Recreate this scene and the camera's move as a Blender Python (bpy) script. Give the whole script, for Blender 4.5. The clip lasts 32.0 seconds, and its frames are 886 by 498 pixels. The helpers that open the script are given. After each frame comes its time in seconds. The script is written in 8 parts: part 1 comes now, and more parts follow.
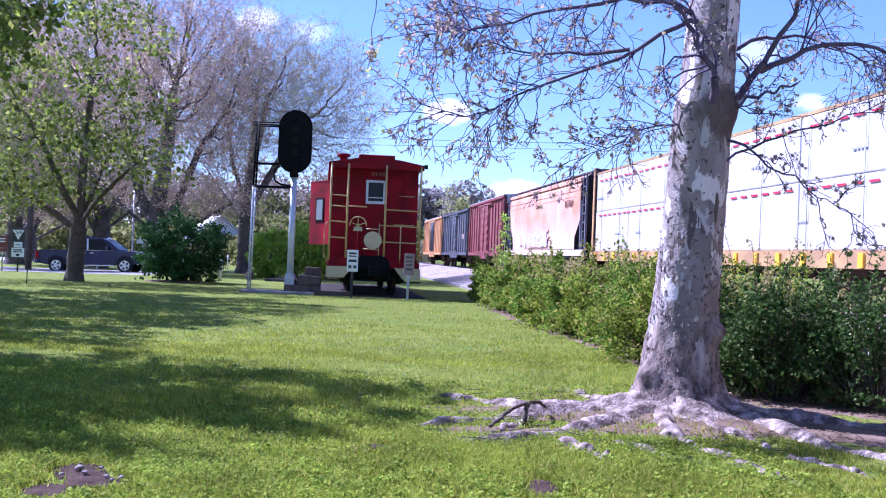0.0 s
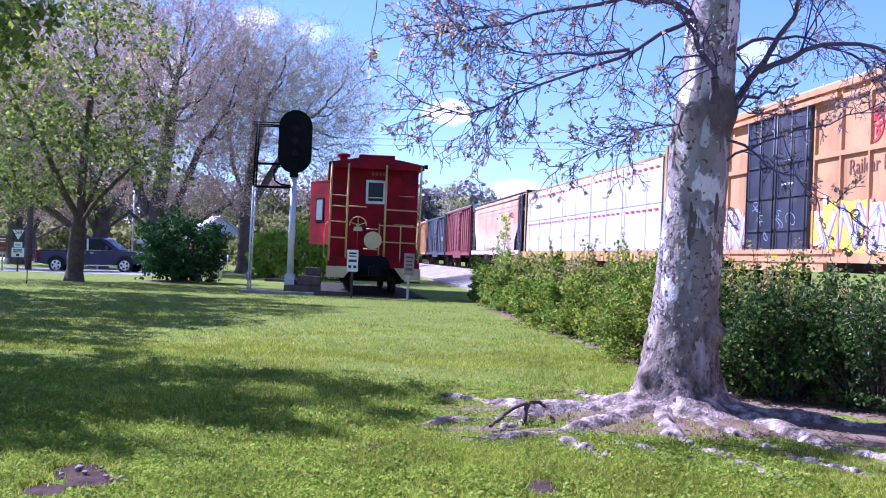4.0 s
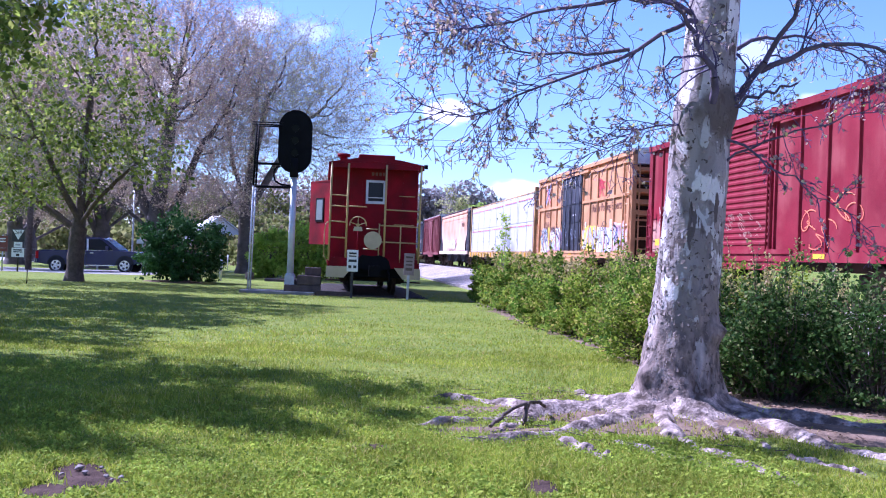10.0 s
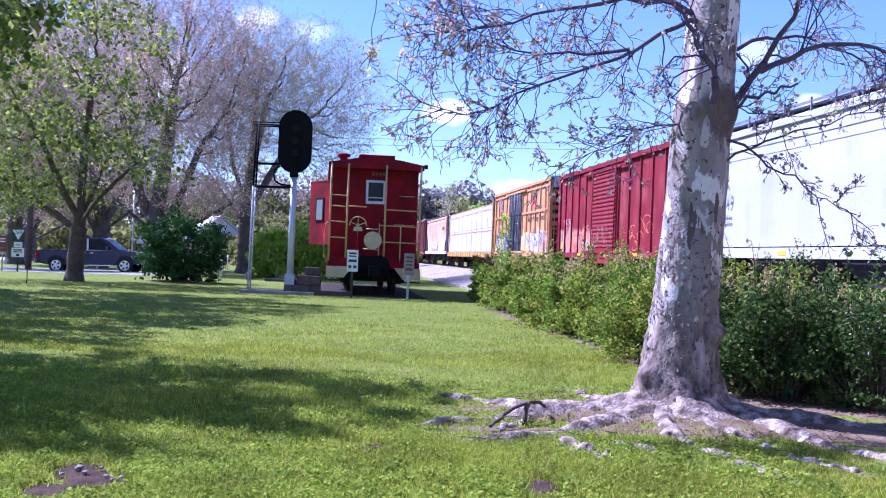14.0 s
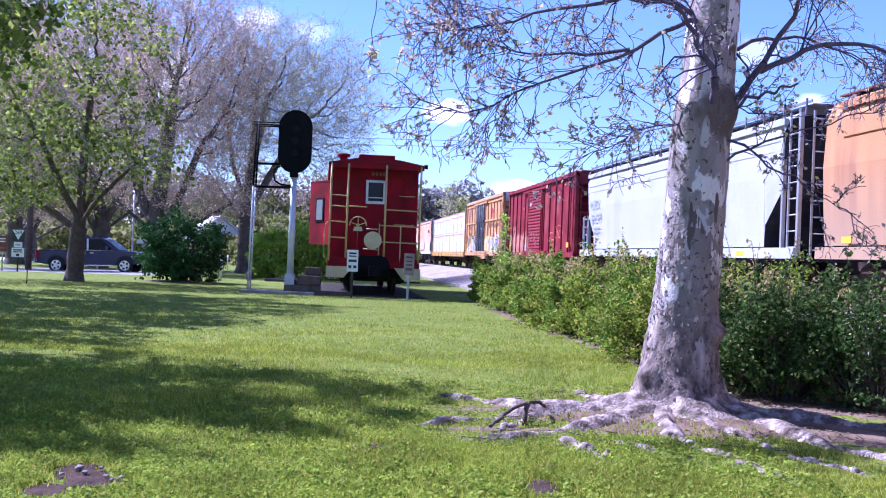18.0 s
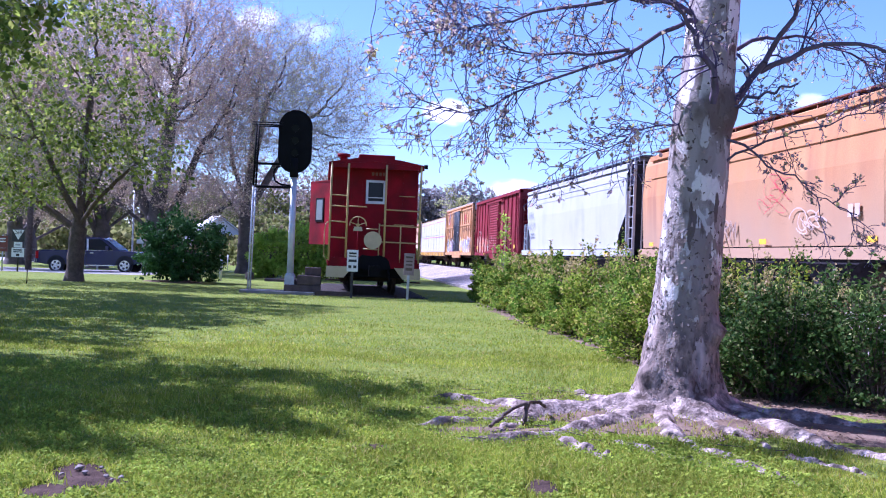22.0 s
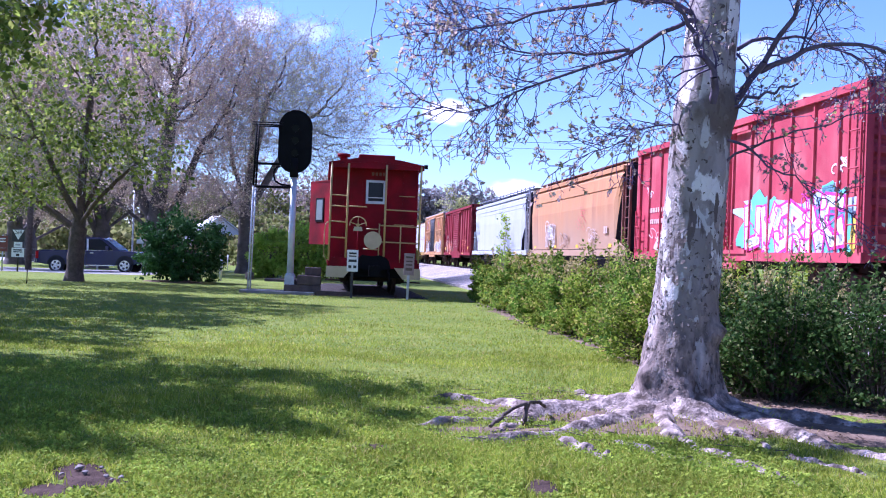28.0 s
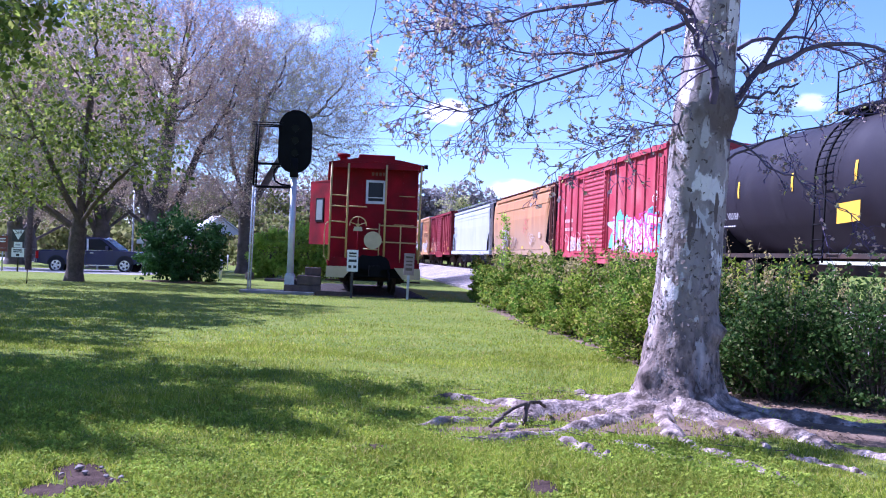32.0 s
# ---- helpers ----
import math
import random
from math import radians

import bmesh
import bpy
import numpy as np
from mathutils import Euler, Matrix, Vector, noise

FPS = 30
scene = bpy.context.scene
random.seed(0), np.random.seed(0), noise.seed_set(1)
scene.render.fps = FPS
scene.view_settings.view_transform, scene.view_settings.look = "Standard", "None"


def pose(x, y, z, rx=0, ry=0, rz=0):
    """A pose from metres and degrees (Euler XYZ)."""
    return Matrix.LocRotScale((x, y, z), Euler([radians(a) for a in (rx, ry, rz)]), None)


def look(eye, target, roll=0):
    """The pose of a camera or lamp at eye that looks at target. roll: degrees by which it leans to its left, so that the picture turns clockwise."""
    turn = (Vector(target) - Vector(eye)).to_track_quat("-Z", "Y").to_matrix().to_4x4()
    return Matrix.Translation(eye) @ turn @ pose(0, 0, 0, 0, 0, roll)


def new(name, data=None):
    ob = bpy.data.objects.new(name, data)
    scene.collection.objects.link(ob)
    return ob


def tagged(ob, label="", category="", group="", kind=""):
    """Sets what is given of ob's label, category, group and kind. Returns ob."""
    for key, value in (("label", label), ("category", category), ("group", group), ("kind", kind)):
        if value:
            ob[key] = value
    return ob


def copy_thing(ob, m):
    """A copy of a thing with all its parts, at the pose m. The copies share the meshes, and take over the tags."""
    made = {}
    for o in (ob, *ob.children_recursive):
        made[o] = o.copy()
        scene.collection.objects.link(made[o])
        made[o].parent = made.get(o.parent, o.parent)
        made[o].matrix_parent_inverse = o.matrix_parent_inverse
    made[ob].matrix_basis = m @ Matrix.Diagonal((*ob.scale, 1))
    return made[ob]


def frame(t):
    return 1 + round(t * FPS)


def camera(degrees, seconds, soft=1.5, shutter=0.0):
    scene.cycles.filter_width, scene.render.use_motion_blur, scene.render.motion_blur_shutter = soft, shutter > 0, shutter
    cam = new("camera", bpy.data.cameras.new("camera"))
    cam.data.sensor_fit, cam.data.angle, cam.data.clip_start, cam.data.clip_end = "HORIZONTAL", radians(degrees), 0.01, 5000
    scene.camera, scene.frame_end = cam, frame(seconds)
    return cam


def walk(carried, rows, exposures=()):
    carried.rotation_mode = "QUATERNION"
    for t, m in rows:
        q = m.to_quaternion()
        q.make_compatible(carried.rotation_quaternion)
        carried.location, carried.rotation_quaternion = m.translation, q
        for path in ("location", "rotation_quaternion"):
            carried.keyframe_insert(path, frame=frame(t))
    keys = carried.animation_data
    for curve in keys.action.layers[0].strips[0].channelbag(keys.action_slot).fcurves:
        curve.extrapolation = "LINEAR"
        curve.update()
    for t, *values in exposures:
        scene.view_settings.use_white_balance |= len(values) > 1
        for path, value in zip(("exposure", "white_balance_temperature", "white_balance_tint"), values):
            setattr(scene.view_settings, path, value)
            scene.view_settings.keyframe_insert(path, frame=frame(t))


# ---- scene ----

# ---------- camera ----------
cam = camera(46, 32.0, soft=1.1)
EYE = pose(0, 0, 1.45, 90.43, 0, 0) @ pose(0, 0, 0, 0, 0, 2.2)
walk(cam, [(0, EYE), (32, EYE)], exposures=[(0, 1.17, 4920, 42), (32, 1.17, 4920, 42)])

# ---------- world and sun ----------
SUN_AZ = Vector((-0.9, 0.44, 0)).normalized()
SUN_EL = radians(48)
world = bpy.data.worlds.new("sky")
scene.world = world
world.use_nodes = True
wn = world.node_tree
sky = wn.nodes.new("ShaderNodeTexSky")
sky.sky_type, sky.sun_disc = "NISHITA", False
sky.sun_elevation = SUN_EL
sky.sun_rotation = math.atan2(SUN_AZ.x, SUN_AZ.y)
sky.air_density, sky.dust_density, sky.ozone_density = 1.0, 0.0, 3.5
tint = wn.nodes.new("ShaderNodeMix")
tint.data_type, tint.blend_type = "RGBA", "MULTIPLY"
tint.inputs["Factor"].default_value = 1.0
tint.inputs["B"].default_value = (0.95, 1.0, 0.99, 1)
wn.links.new(sky.outputs[0], tint.inputs["A"])
wn.links.new(tint.outputs["Result"], wn.nodes["Background"].inputs[0])
wn.nodes["Background"].inputs[1].default_value = 0.078
sun = new("sun", bpy.data.lights.new("sun", "SUN"))
sun.data.energy, sun.data.angle, sun.data.color = 5.0, radians(0.53), (1.0, 0.95, 0.88)
s_dir = Vector((SUN_AZ.x * math.cos(SUN_EL), SUN_AZ.y * math.cos(SUN_EL), math.sin(SUN_EL)))
sun.matrix_world = look(s_dir * 60, (0, 0, 0))


# ---------- materials ----------
def mat(name, base, rough=0.6, metal=0.0, var=0.15, scale=3.0, fine=40.0, bump=0.02, dirt=None, dirt_amt=0.0,
        island=0.0, obj=0.0, streak=0.0, spec=0.5, fine_amt=0.08, coords="Object", dirt_scale=1.2, chalk=None, chalk_top=1.9, chalk_scale=0.6, chalk_amt=0.8, chalk_band=1.4):
    """A surface with a base colour, variation at two scales, optional dirt patches and vertical streaks."""
    m = bpy.data.materials.new(name)
    m.use_nodes = True
    nt = m.node_tree
    N, L = nt.nodes, nt.links
    b = N["Principled BSDF"]
    b.inputs["Roughness"].default_value, b.inputs["Metallic"].default_value = rough, metal
    b.inputs["Specular IOR Level"].default_value = spec
    tc = N.new("ShaderNodeTexCoord")

    def noise_at(sc, detail=4.0, stretch=None):
        n = N.new("ShaderNodeTexNoise")
        n.inputs["Scale"].default_value, n.inputs["Detail"].default_value = sc, detail
        src = tc.outputs[coords]
        if stretch:
            mp = N.new("ShaderNodeMapping")
            mp.inputs["Scale"].default_value = stretch
            L.new(src, mp.inputs[0])
            src = mp.outputs[0]
        L.new(src, n.inputs["Vector"])
        return n.outputs[0]

    def remap(src, lo, hi, a=0.3, z=0.7):
        r = N.new("ShaderNodeMapRange")
        r.inputs[1].default_value, r.inputs[2].default_value, r.inputs[3].default_value, r.inputs[4].default_value = a, z, lo, hi
        L.new(src, r.inputs[0])
        return r.outputs[0]

    def times(a, bb):
        mm = N.new("ShaderNodeMath")
        mm.operation = "MULTIPLY"
        for k, v in enumerate((a, bb)):
            if isinstance(v, float):
                mm.inputs[k].default_value = v
            else:
                L.new(v, mm.inputs[k])
        return mm.outputs[0]

    val = times(remap(noise_at(scale), 1 - var, 1 + var), remap(noise_at(fine, 3.0), 1 - fine_amt, 1 + fine_amt))
    if island:
        g = N.new("ShaderNodeNewGeometry")
        val = times(val, remap(g.outputs["Random Per Island"], 1 - island, 1 + island, 0, 1))
    if obj:
        oi = N.new("ShaderNodeObjectInfo")
        val = times(val, remap(oi.outputs["Random"], 1 - obj, 1 + obj, 0, 1))
    hs = N.new("ShaderNodeHueSaturation")
    hs.inputs["Color"].default_value = (*base, 1)
    L.new(val, hs.inputs["Value"])
    col = hs.outputs[0]
    if dirt:
        mx = N.new("ShaderNodeMix")
        mx.data_type = "RGBA"
        fac = remap(noise_at(dirt_scale, 6.0), 0.0, 1.0, 0.5 - 0.25 * dirt_amt, 0.85 - 0.3 * dirt_amt)
        if streak:
            fac = times(fac, remap(noise_at(streak, 3.0, (1.0, 1.0, 0.06)), 0.1, 1.2, 0.35, 0.65))
        L.new(fac, mx.inputs["Factor"])
        L.new(col, mx.inputs["A"])
        mx.inputs["B"].default_value = (*dirt, 1)
        col = mx.outputs["Result"]
    if chalk:
        sp = N.new("ShaderNodeSeparateXYZ")
        L.new(tc.outputs["Object"], sp.inputs[0])
        ad = N.new("ShaderNodeMath")
        ad.operation = "MULTIPLY_ADD"
        L.new(noise_at(chalk_scale, 7.0, (1.0, 1.0, 0.5)), ad.inputs[0])
        ad.inputs[1].default_value = -1.6
        L.new(sp.outputs[2], ad.inputs[2])
        mx = N.new("ShaderNodeMix")
        mx.data_type = "RGBA"
        L.new(remap(ad.outputs[0], chalk_amt, 0.0, chalk_top - chalk_band, chalk_top), mx.inputs["Factor"])
        L.new(col, mx.inputs["A"])
        mx.inputs["B"].default_value = (*chalk, 1)
        col = mx.outputs["Result"]
    L.new(col, b.inputs["Base Color"])
    if bump:
        bp = N.new("ShaderNodeBump")
        bp.inputs["Distance"].default_value = bump
        bp.inputs["Strength"].default_value = 0.6
        L.new(noise_at(fine, 5.0), bp.inputs["Height"])
        L.new(bp.outputs[0], b.inputs["Normal"])
    return m


def leaf_mat(name, a, bcol, through_amt=0.35, rough=0.5, warm=None, patch=1.3, lo=0.75, hi=1.25):
    """Leaf: colour differs from leaf to leaf, light passes through."""
    m = bpy.data.materials.new(name)
    m.use_nodes = True
    nt = m.node_tree
    N, L = nt.nodes, nt.links
    b = N["Principled BSDF"]
    g = N.new("ShaderNodeNewGeometry")
    ramp = N.new("ShaderNodeValToRGB")
    ramp.color_ramp.elements[0].color, ramp.color_ramp.elements[1].color = (*a, 1), (*bcol, 1)
    if warm:
        e = ramp.color_ramp.elements.new(0.8)
        e.color = (*bcol, 1)
        ramp.color_ramp.elements[2].color = (*warm, 1)
    L.new(g.outputs["Random Per Island"], ramp.inputs[0])
    tc = N.new("ShaderNodeTexCoord")
    n = N.new("ShaderNodeTexNoise")
    n.inputs["Scale"].default_value = patch
    L.new(tc.outputs["Object"], n.inputs["Vector"])
    r = N.new("ShaderNodeMapRange")
    r.inputs[1].default_value, r.inputs[2].default_value, r.inputs[3].default_value, r.inputs[4].default_value = 0.3, 0.7, lo, hi
    L.new(n.outputs[0], r.inputs[0])
    hs = N.new("ShaderNodeHueSaturation")
    L.new(ramp.outputs[0], hs.inputs["Color"])
    L.new(r.outputs[0], hs.inputs["Value"])
    L.new(hs.outputs[0], b.inputs["Base Color"])
    b.inputs["Roughness"].default_value = max(rough, 0.7)
    b.inputs["Specular IOR Level"].default_value = 0.1
    tr = N.new("ShaderNodeBsdfTranslucent")
    L.new(hs.outputs[0], tr.inputs[0])
    mx = N.new("ShaderNodeMixShader")
    mx.inputs[0].default_value = through_amt
    L.new(b.outputs[0], mx.inputs[1])
    L.new(tr.outputs[0], mx.inputs[2])
    L.new(mx.outputs[0], N["Material Output"].inputs[0])
    return m


M_CAB_RED = mat("caboose_red_paint", (0.23, 0.003, 0.011), 0.6, spec=0.15, var=0.15, scale=1.5, fine=60, bump=0.004, dirt=(0.1, 0.004, 0.007), dirt_amt=0.45)
M_YELLOW = mat("yellow_paint", (0.5, 0.36, 0.12), 0.5, var=0.1, fine=80, bump=0.003)
M_CREAM = mat("cream_paint", (0.55, 0.46, 0.26), 0.5, var=0.1, fine=80, bump=0.003)
M_BLACK = mat("black_steel", (0.007, 0.007, 0.008), 0.75, spec=0.1, var=0.3, bump=0.004)
M_UNDER = mat("dark_underframe", (0.026, 0.022, 0.02), 0.85, spec=0.2, var=0.4, bump=0.01, dirt=(0.075, 0.045, 0.032), dirt_amt=0.6)
M_STEEL = mat("galvanised_steel", (0.45, 0.47, 0.5), 0.45, 0.6, var=0.15, bump=0.003)
M_ALU = mat("silver_paint", (0.55, 0.57, 0.6), 0.45, 0.3, var=0.12, bump=0.002)
M_CONC = mat("concrete", (0.32, 0.3, 0.27), 0.9, var=0.25, scale=4, fine=60, bump=0.01, dirt=(0.16, 0.15, 0.12), dirt_amt=0.6)
M_WOODSTEP = mat("weathered_wood", (0.11, 0.078, 0.062), 0.85, var=0.3, scale=6, fine=90, bump=0.008, obj=0.2)
M_GRAVEL = mat("ballast", (0.31, 0.27, 0.25), 0.95, spec=0.1, var=0.25, scale=1.2, fine=9, bump=0.1, fine_amt=0.5)
M_SIGNWHITE = mat("sign_white", (0.75, 0.76, 0.76), 0.5, var=0.06, bump=0.001)
M_SIGNBLACK = mat("sign_black", (0.02, 0.02, 0.022), 0.5, var=0.1, bump=0.001)
M_BROWNSIGN = mat("sign_brown", (0.16, 0.035, 0.022), 0.5, var=0.1, bump=0.001)
M_BARK = mat("grey_bark", (0.1, 0.07, 0.052), 0.9, var=0.35, scale=6, fine=40, bump=0.03, fine_amt=0.3)
M_BARK_FAR = mat("brown_grey_bark", (0.1, 0.08, 0.075), 0.9, var=0.3, scale=3, fine=30, bump=0.02, fine_amt=0.25)
# sycamore twigs: violet cast of sky light and lens put into the bark colour
M_TWIG = mat("twig_bark", (0.075, 0.055, 0.13), 0.8, var=0.25, bump=0.0)
M_TWIG_PINK = mat("pinkish_twig_bark", (0.42, 0.31, 0.27), 0.85, spec=0.1, var=0.25, bump=0.0)
M_TWIG_GREY = mat("grey_twig_bark", (0.36, 0.32, 0.285), 0.85, spec=0.1, var=0.25, bump=0.0)
M_LEAF_SYC = leaf_mat("young_sycamore_leaf", (0.44, 0.32, 0.34), (0.6, 0.5, 0.36), 0.5, warm=(0.56, 0.55, 0.13))
M_LEAF_GREEN = leaf_mat("spring_leaf", (0.08, 0.135, 0.022), (0.28, 0.34, 0.055), 0.58, warm=(0.42, 0.42, 0.11), patch=0.7, lo=0.55, hi=1.35)
M_LEAF_PINK = leaf_mat("pink_bud", (0.6, 0.46, 0.36), (0.76, 0.6, 0.47), 0.55, warm=(0.62, 0.58, 0.25), patch=0.5, lo=0.7, hi=1.25)
M_LEAF_LIME = leaf_mat("pale_bud", (0.42, 0.44, 0.17), (0.55, 0.54, 0.26), 0.55, warm=(0.56, 0.46, 0.36))
M_LEAF_HEDGE = leaf_mat("hedge_leaf", (0.05, 0.125, 0.012), (0.25, 0.36, 0.04), 0.42, warm=(0.45, 0.38, 0.1), patch=2.4, lo=0.55, hi=1.4)
M_LEAF_SHRUB = leaf_mat("evergreen_leaf", (0.018, 0.06, 0.018), (0.05, 0.12, 0.03), 0.2)
M_LEAF_WOODS = leaf_mat("woods_leaf", (0.15, 0.17, 0.05), (0.32, 0.33, 0.11), 0.4, warm=(0.3, 0.21, 0.15), patch=0.25, lo=0.5, hi=1.35)
M_GRASS = leaf_mat("grass_blade", (0.185, 0.242, 0.02), (0.4, 0.45, 0.047), 0.45, warm=(0.62, 0.5, 0.17), patch=1.1, lo=0.7, hi=1.2)
M_GLASS = mat("dark_window_glass", (0.012, 0.015, 0.02), 0.15, var=0.02, bump=0.0, spec=0.2)


def lawn_mat():
    m = bpy.data.materials.new("lawn")
    m.use_nodes = True
    N, L = m.node_tree.nodes, m.node_tree.links
    b = N["Principled BSDF"]
    b.inputs["Roughness"].default_value = 0.9
    b.inputs["Specular IOR Level"].default_value = 0.2
    tc = N.new("ShaderNodeTexCoord")
    col = None
    cols = [((0.134, 0.18, 0.015), None), ((0.228, 0.26, 0.027), (0.35, 4.0)), ((0.26, 0.25, 0.055), (1.7, 5.0)), ((0.045, 0.09, 0.011), (9.0, 4.0)), ((0.19, 0.26, 0.03), (30.0, 3.0))]
    for c, nz in cols:
        if nz is None:
            rgb = N.new("ShaderNodeRGB")
            rgb.outputs[0].default_value = (*c, 1)
            col = rgb.outputs[0]
            continue
        n = N.new("ShaderNodeTexNoise")
        n.inputs["Scale"].default_value, n.inputs["Detail"].default_value = nz
        L.new(tc.outputs["Object"], n.inputs["Vector"])
        r = N.new("ShaderNodeMapRange")
        r.inputs[1].default_value, r.inputs[2].default_value, r.inputs[4].default_value = 0.45, 0.7, 0.75
        L.new(n.outputs[0], r.inputs[0])
        mx = N.new("ShaderNodeMix")
        mx.data_type = "RGBA"
        L.new(r.outputs[0], mx.inputs["Factor"])
        L.new(col, mx.inputs["A"])
        mx.inputs["B"].default_value = (*c, 1)
        col = mx.outputs["Result"]
    L.new(col, b.inputs["Base Color"])
    n = N.new("ShaderNodeTexNoise")
    n.inputs["Scale"].default_value, n.inputs["Detail"].default_value = 22.0, 6.0
    L.new(tc.outputs["Object"], n.inputs["Vector"])
    bp = N.new("ShaderNodeBump")
    bp.inputs["Distance"].default_value = 0.06
    L.new(n.outputs[0], bp.inputs["Height"])
    L.new(bp.outputs[0], b.inputs["Normal"])
    return m


M_LAWN = lawn_mat()


# ---------- mesh helpers ----------
def box(bm, x0, x1, y0, y1, z0, z1, m=None):
    vs = [bm.verts.new((x, y, z)) for z in (z0, z1) for x, y in ((x0, y0), (x1, y0), (x1, y1), (x0, y1))]
    if m:
        for v in vs:
            v.co = m @ v.co
    for f in ((3, 2, 1, 0), (4, 5, 6, 7), (0, 1, 5, 4), (1, 2, 6, 5), (2, 3, 7, 6), (3, 0, 4, 7)):
        bm.faces.new([vs[i] for i in f])
    return vs


def rod(bm, p0, p1, r0, r1=None, n=8, caps=True):
    """A tapered round bar from p0 to p1."""
    r1 = r0 if r1 is None else r1
    p0, p1 = Vector(p0), Vector(p1)
    q = (p1 - p0).to_track_quat("Z", "Y")
    rings = []
    for p, r in ((p0, r0), (p1, r1)):
        rings.append([bm.verts.new(p + q @ Vector((r * math.cos(2 * math.pi * k / n), r * math.sin(2 * math.pi * k / n), 0))) for k in range(n)])
    for k in range(n):
        bm.faces.new((rings[0][k], rings[0][(k + 1) % n], rings[1][(k + 1) % n], rings[1][k])).smooth = True
    if caps:
        bm.faces.new(rings[0][::-1])
        bm.faces.new(rings[1])


def path_rod(bm, pts, r, n=6):
    for a, b in zip(pts[:-1], pts[1:]):
        rod(bm, a, b, r, r, n)


def prism(bm, poly, axis, a0, a1):
    """A polygon in the plane across an axis ('x','y','z'), extruded from a0 to a1. poly: the two other coordinates in order."""
    def put(p, q, a):
        return {"x": (a, p, q), "y": (p, a, q), "z": (p, q, a)}[axis]
    lo = [bm.verts.new(put(p, q, a0)) for p, q in poly]
    hi = [bm.verts.new(put(p, q, a1)) for p, q in poly]
    bm.faces.new(lo[::-1])
    bm.faces.new(hi)
    for k in range(len(poly)):
        j = (k + 1) % len(poly)
        bm.faces.new((lo[k], lo[j], hi[j], hi[k]))
    bmesh.ops.recalc_face_normals(bm, faces=bm.faces)


def bevel_all(bm, w=0.01, seg=1):
    bmesh.ops.bevel(bm, geom=bm.edges[:], offset=w, segments=seg, affect="EDGES", profile=0.5)


def mesh_of(name, bm, material):
    me = bpy.data.meshes.new(name)
    bm.to_mesh(me)
    bm.free()
    me.materials.append(material)
    return me


def part(name, bm, material=None, parent=None, label="", m=None):
    me = bm if isinstance(bm, bpy.types.Mesh) else mesh_of(name, bm, material)
    ob = new(name, me)
    if parent is not None:
        ob.parent = parent
    if m is not None:
        ob.matrix_basis = m
    if label:
        tagged(ob, label)
    return ob


def thing(name, label, category, m=None, group="", kind=""):
    ob = new(name)
    ob.empty_display_size = 0.2
    if m is not None:
        ob.matrix_basis = m
    return tagged(ob, label, category, group, kind)


def arrays_mesh(name, verts, faces, material, smooth=False):
    """A mesh from arrays of vertices (n, 3) and equal-sided faces (m, k)."""
    me = bpy.data.meshes.new(name)
    v, f = np.asarray(verts, np.float32), np.asarray(faces, np.int32)
    k = f.shape[1]
    me.vertices.add(len(v))
    me.vertices.foreach_set("co", v.ravel())
    me.loops.add(f.size)
    me.loops.foreach_set("vertex_index", f.ravel())
    me.polygons.add(len(f))
    me.polygons.foreach_set("loop_start", np.arange(0, f.size, k, dtype=np.int32))
    me.update(calc_edges=True)
    if smooth:
        me.polygons.foreach_set("use_smooth", np.ones(len(f), bool))
    me.materials.append(material)
    me.validate()
    return me


def tubes(segs, n=5):
    """Tapered tubes round many segments at once. segs: rows of p0, p1, r0, r1."""
    s = np.asarray(segs, float)
    p0, p1, r0, r1 = s[:, :3], s[:, 3:6], s[:, 6:7], s[:, 7:8]
    d = p1 - p0
    d /= np.linalg.norm(d, axis=1, keepdims=True) + 1e-9
    ref = np.where(np.abs(d[:, 2:3]) > 0.9, np.array([[1.0, 0, 0]]), np.array([[0, 0, 1.0]]))
    a = np.cross(d, ref)
    a /= np.linalg.norm(a, axis=1, keepdims=True) + 1e-9
    b = np.cross(d, a)
    ang = np.arange(n) * 2 * np.pi / n
    ring = a[:, None, :] * np.cos(ang)[None, :, None] + b[:, None, :] * np.sin(ang)[None, :, None]
    v = np.concatenate([p0[:, None, :] + ring * r0[:, None, :], p1[:, None, :] + ring * r1[:, None, :]], axis=1)
    k = np.arange(n)
    f = np.stack([k, (k + 1) % n, (k + 1) % n + n, k + n], axis=1)
    faces = (np.arange(len(s)) * 2 * n)[:, None, None] + f[None]
    return v.reshape(-1, 3), faces.reshape(-1, 4)


def leaves(points, size, rng, flat=0.0, aspect=1.6):
    """Small folded leaf blades at points, two quads each. size: a number or one for each."""
    p = np.asarray(points, float)
    n = len(p)
    size = np.broadcast_to(np.asarray(size, float), (n,)) * rng.uniform(0.6, 1.4, n)
    u = rng.normal(size=(n, 3))
    u[:, 2] *= 1 - flat
    u /= np.linalg.norm(u, axis=1, keepdims=True)
    w = rng.normal(size=(n, 3))
    w[:, 2] *= 1 - flat
    w -= u * (w * u).sum(1, keepdims=True)
    w /= np.linalg.norm(w, axis=1, keepdims=True)
    nn = np.cross(u, w)
    L, W = size[:, None] * aspect * 0.5, size[:, None] * 0.5
    base, tip = p - u * L, p + u * L
    left, right = p + w * W + nn * W * 0.35, p - w * W + nn * W * 0.35
    v = np.stack([base, left, tip, right], axis=1).reshape(-1, 3)
    i = np.arange(n)[:, None] * 4
    f = np.concatenate([i + np.array([[0, 2, 1]]), i + np.array([[0, 3, 2]])])
    return v, f


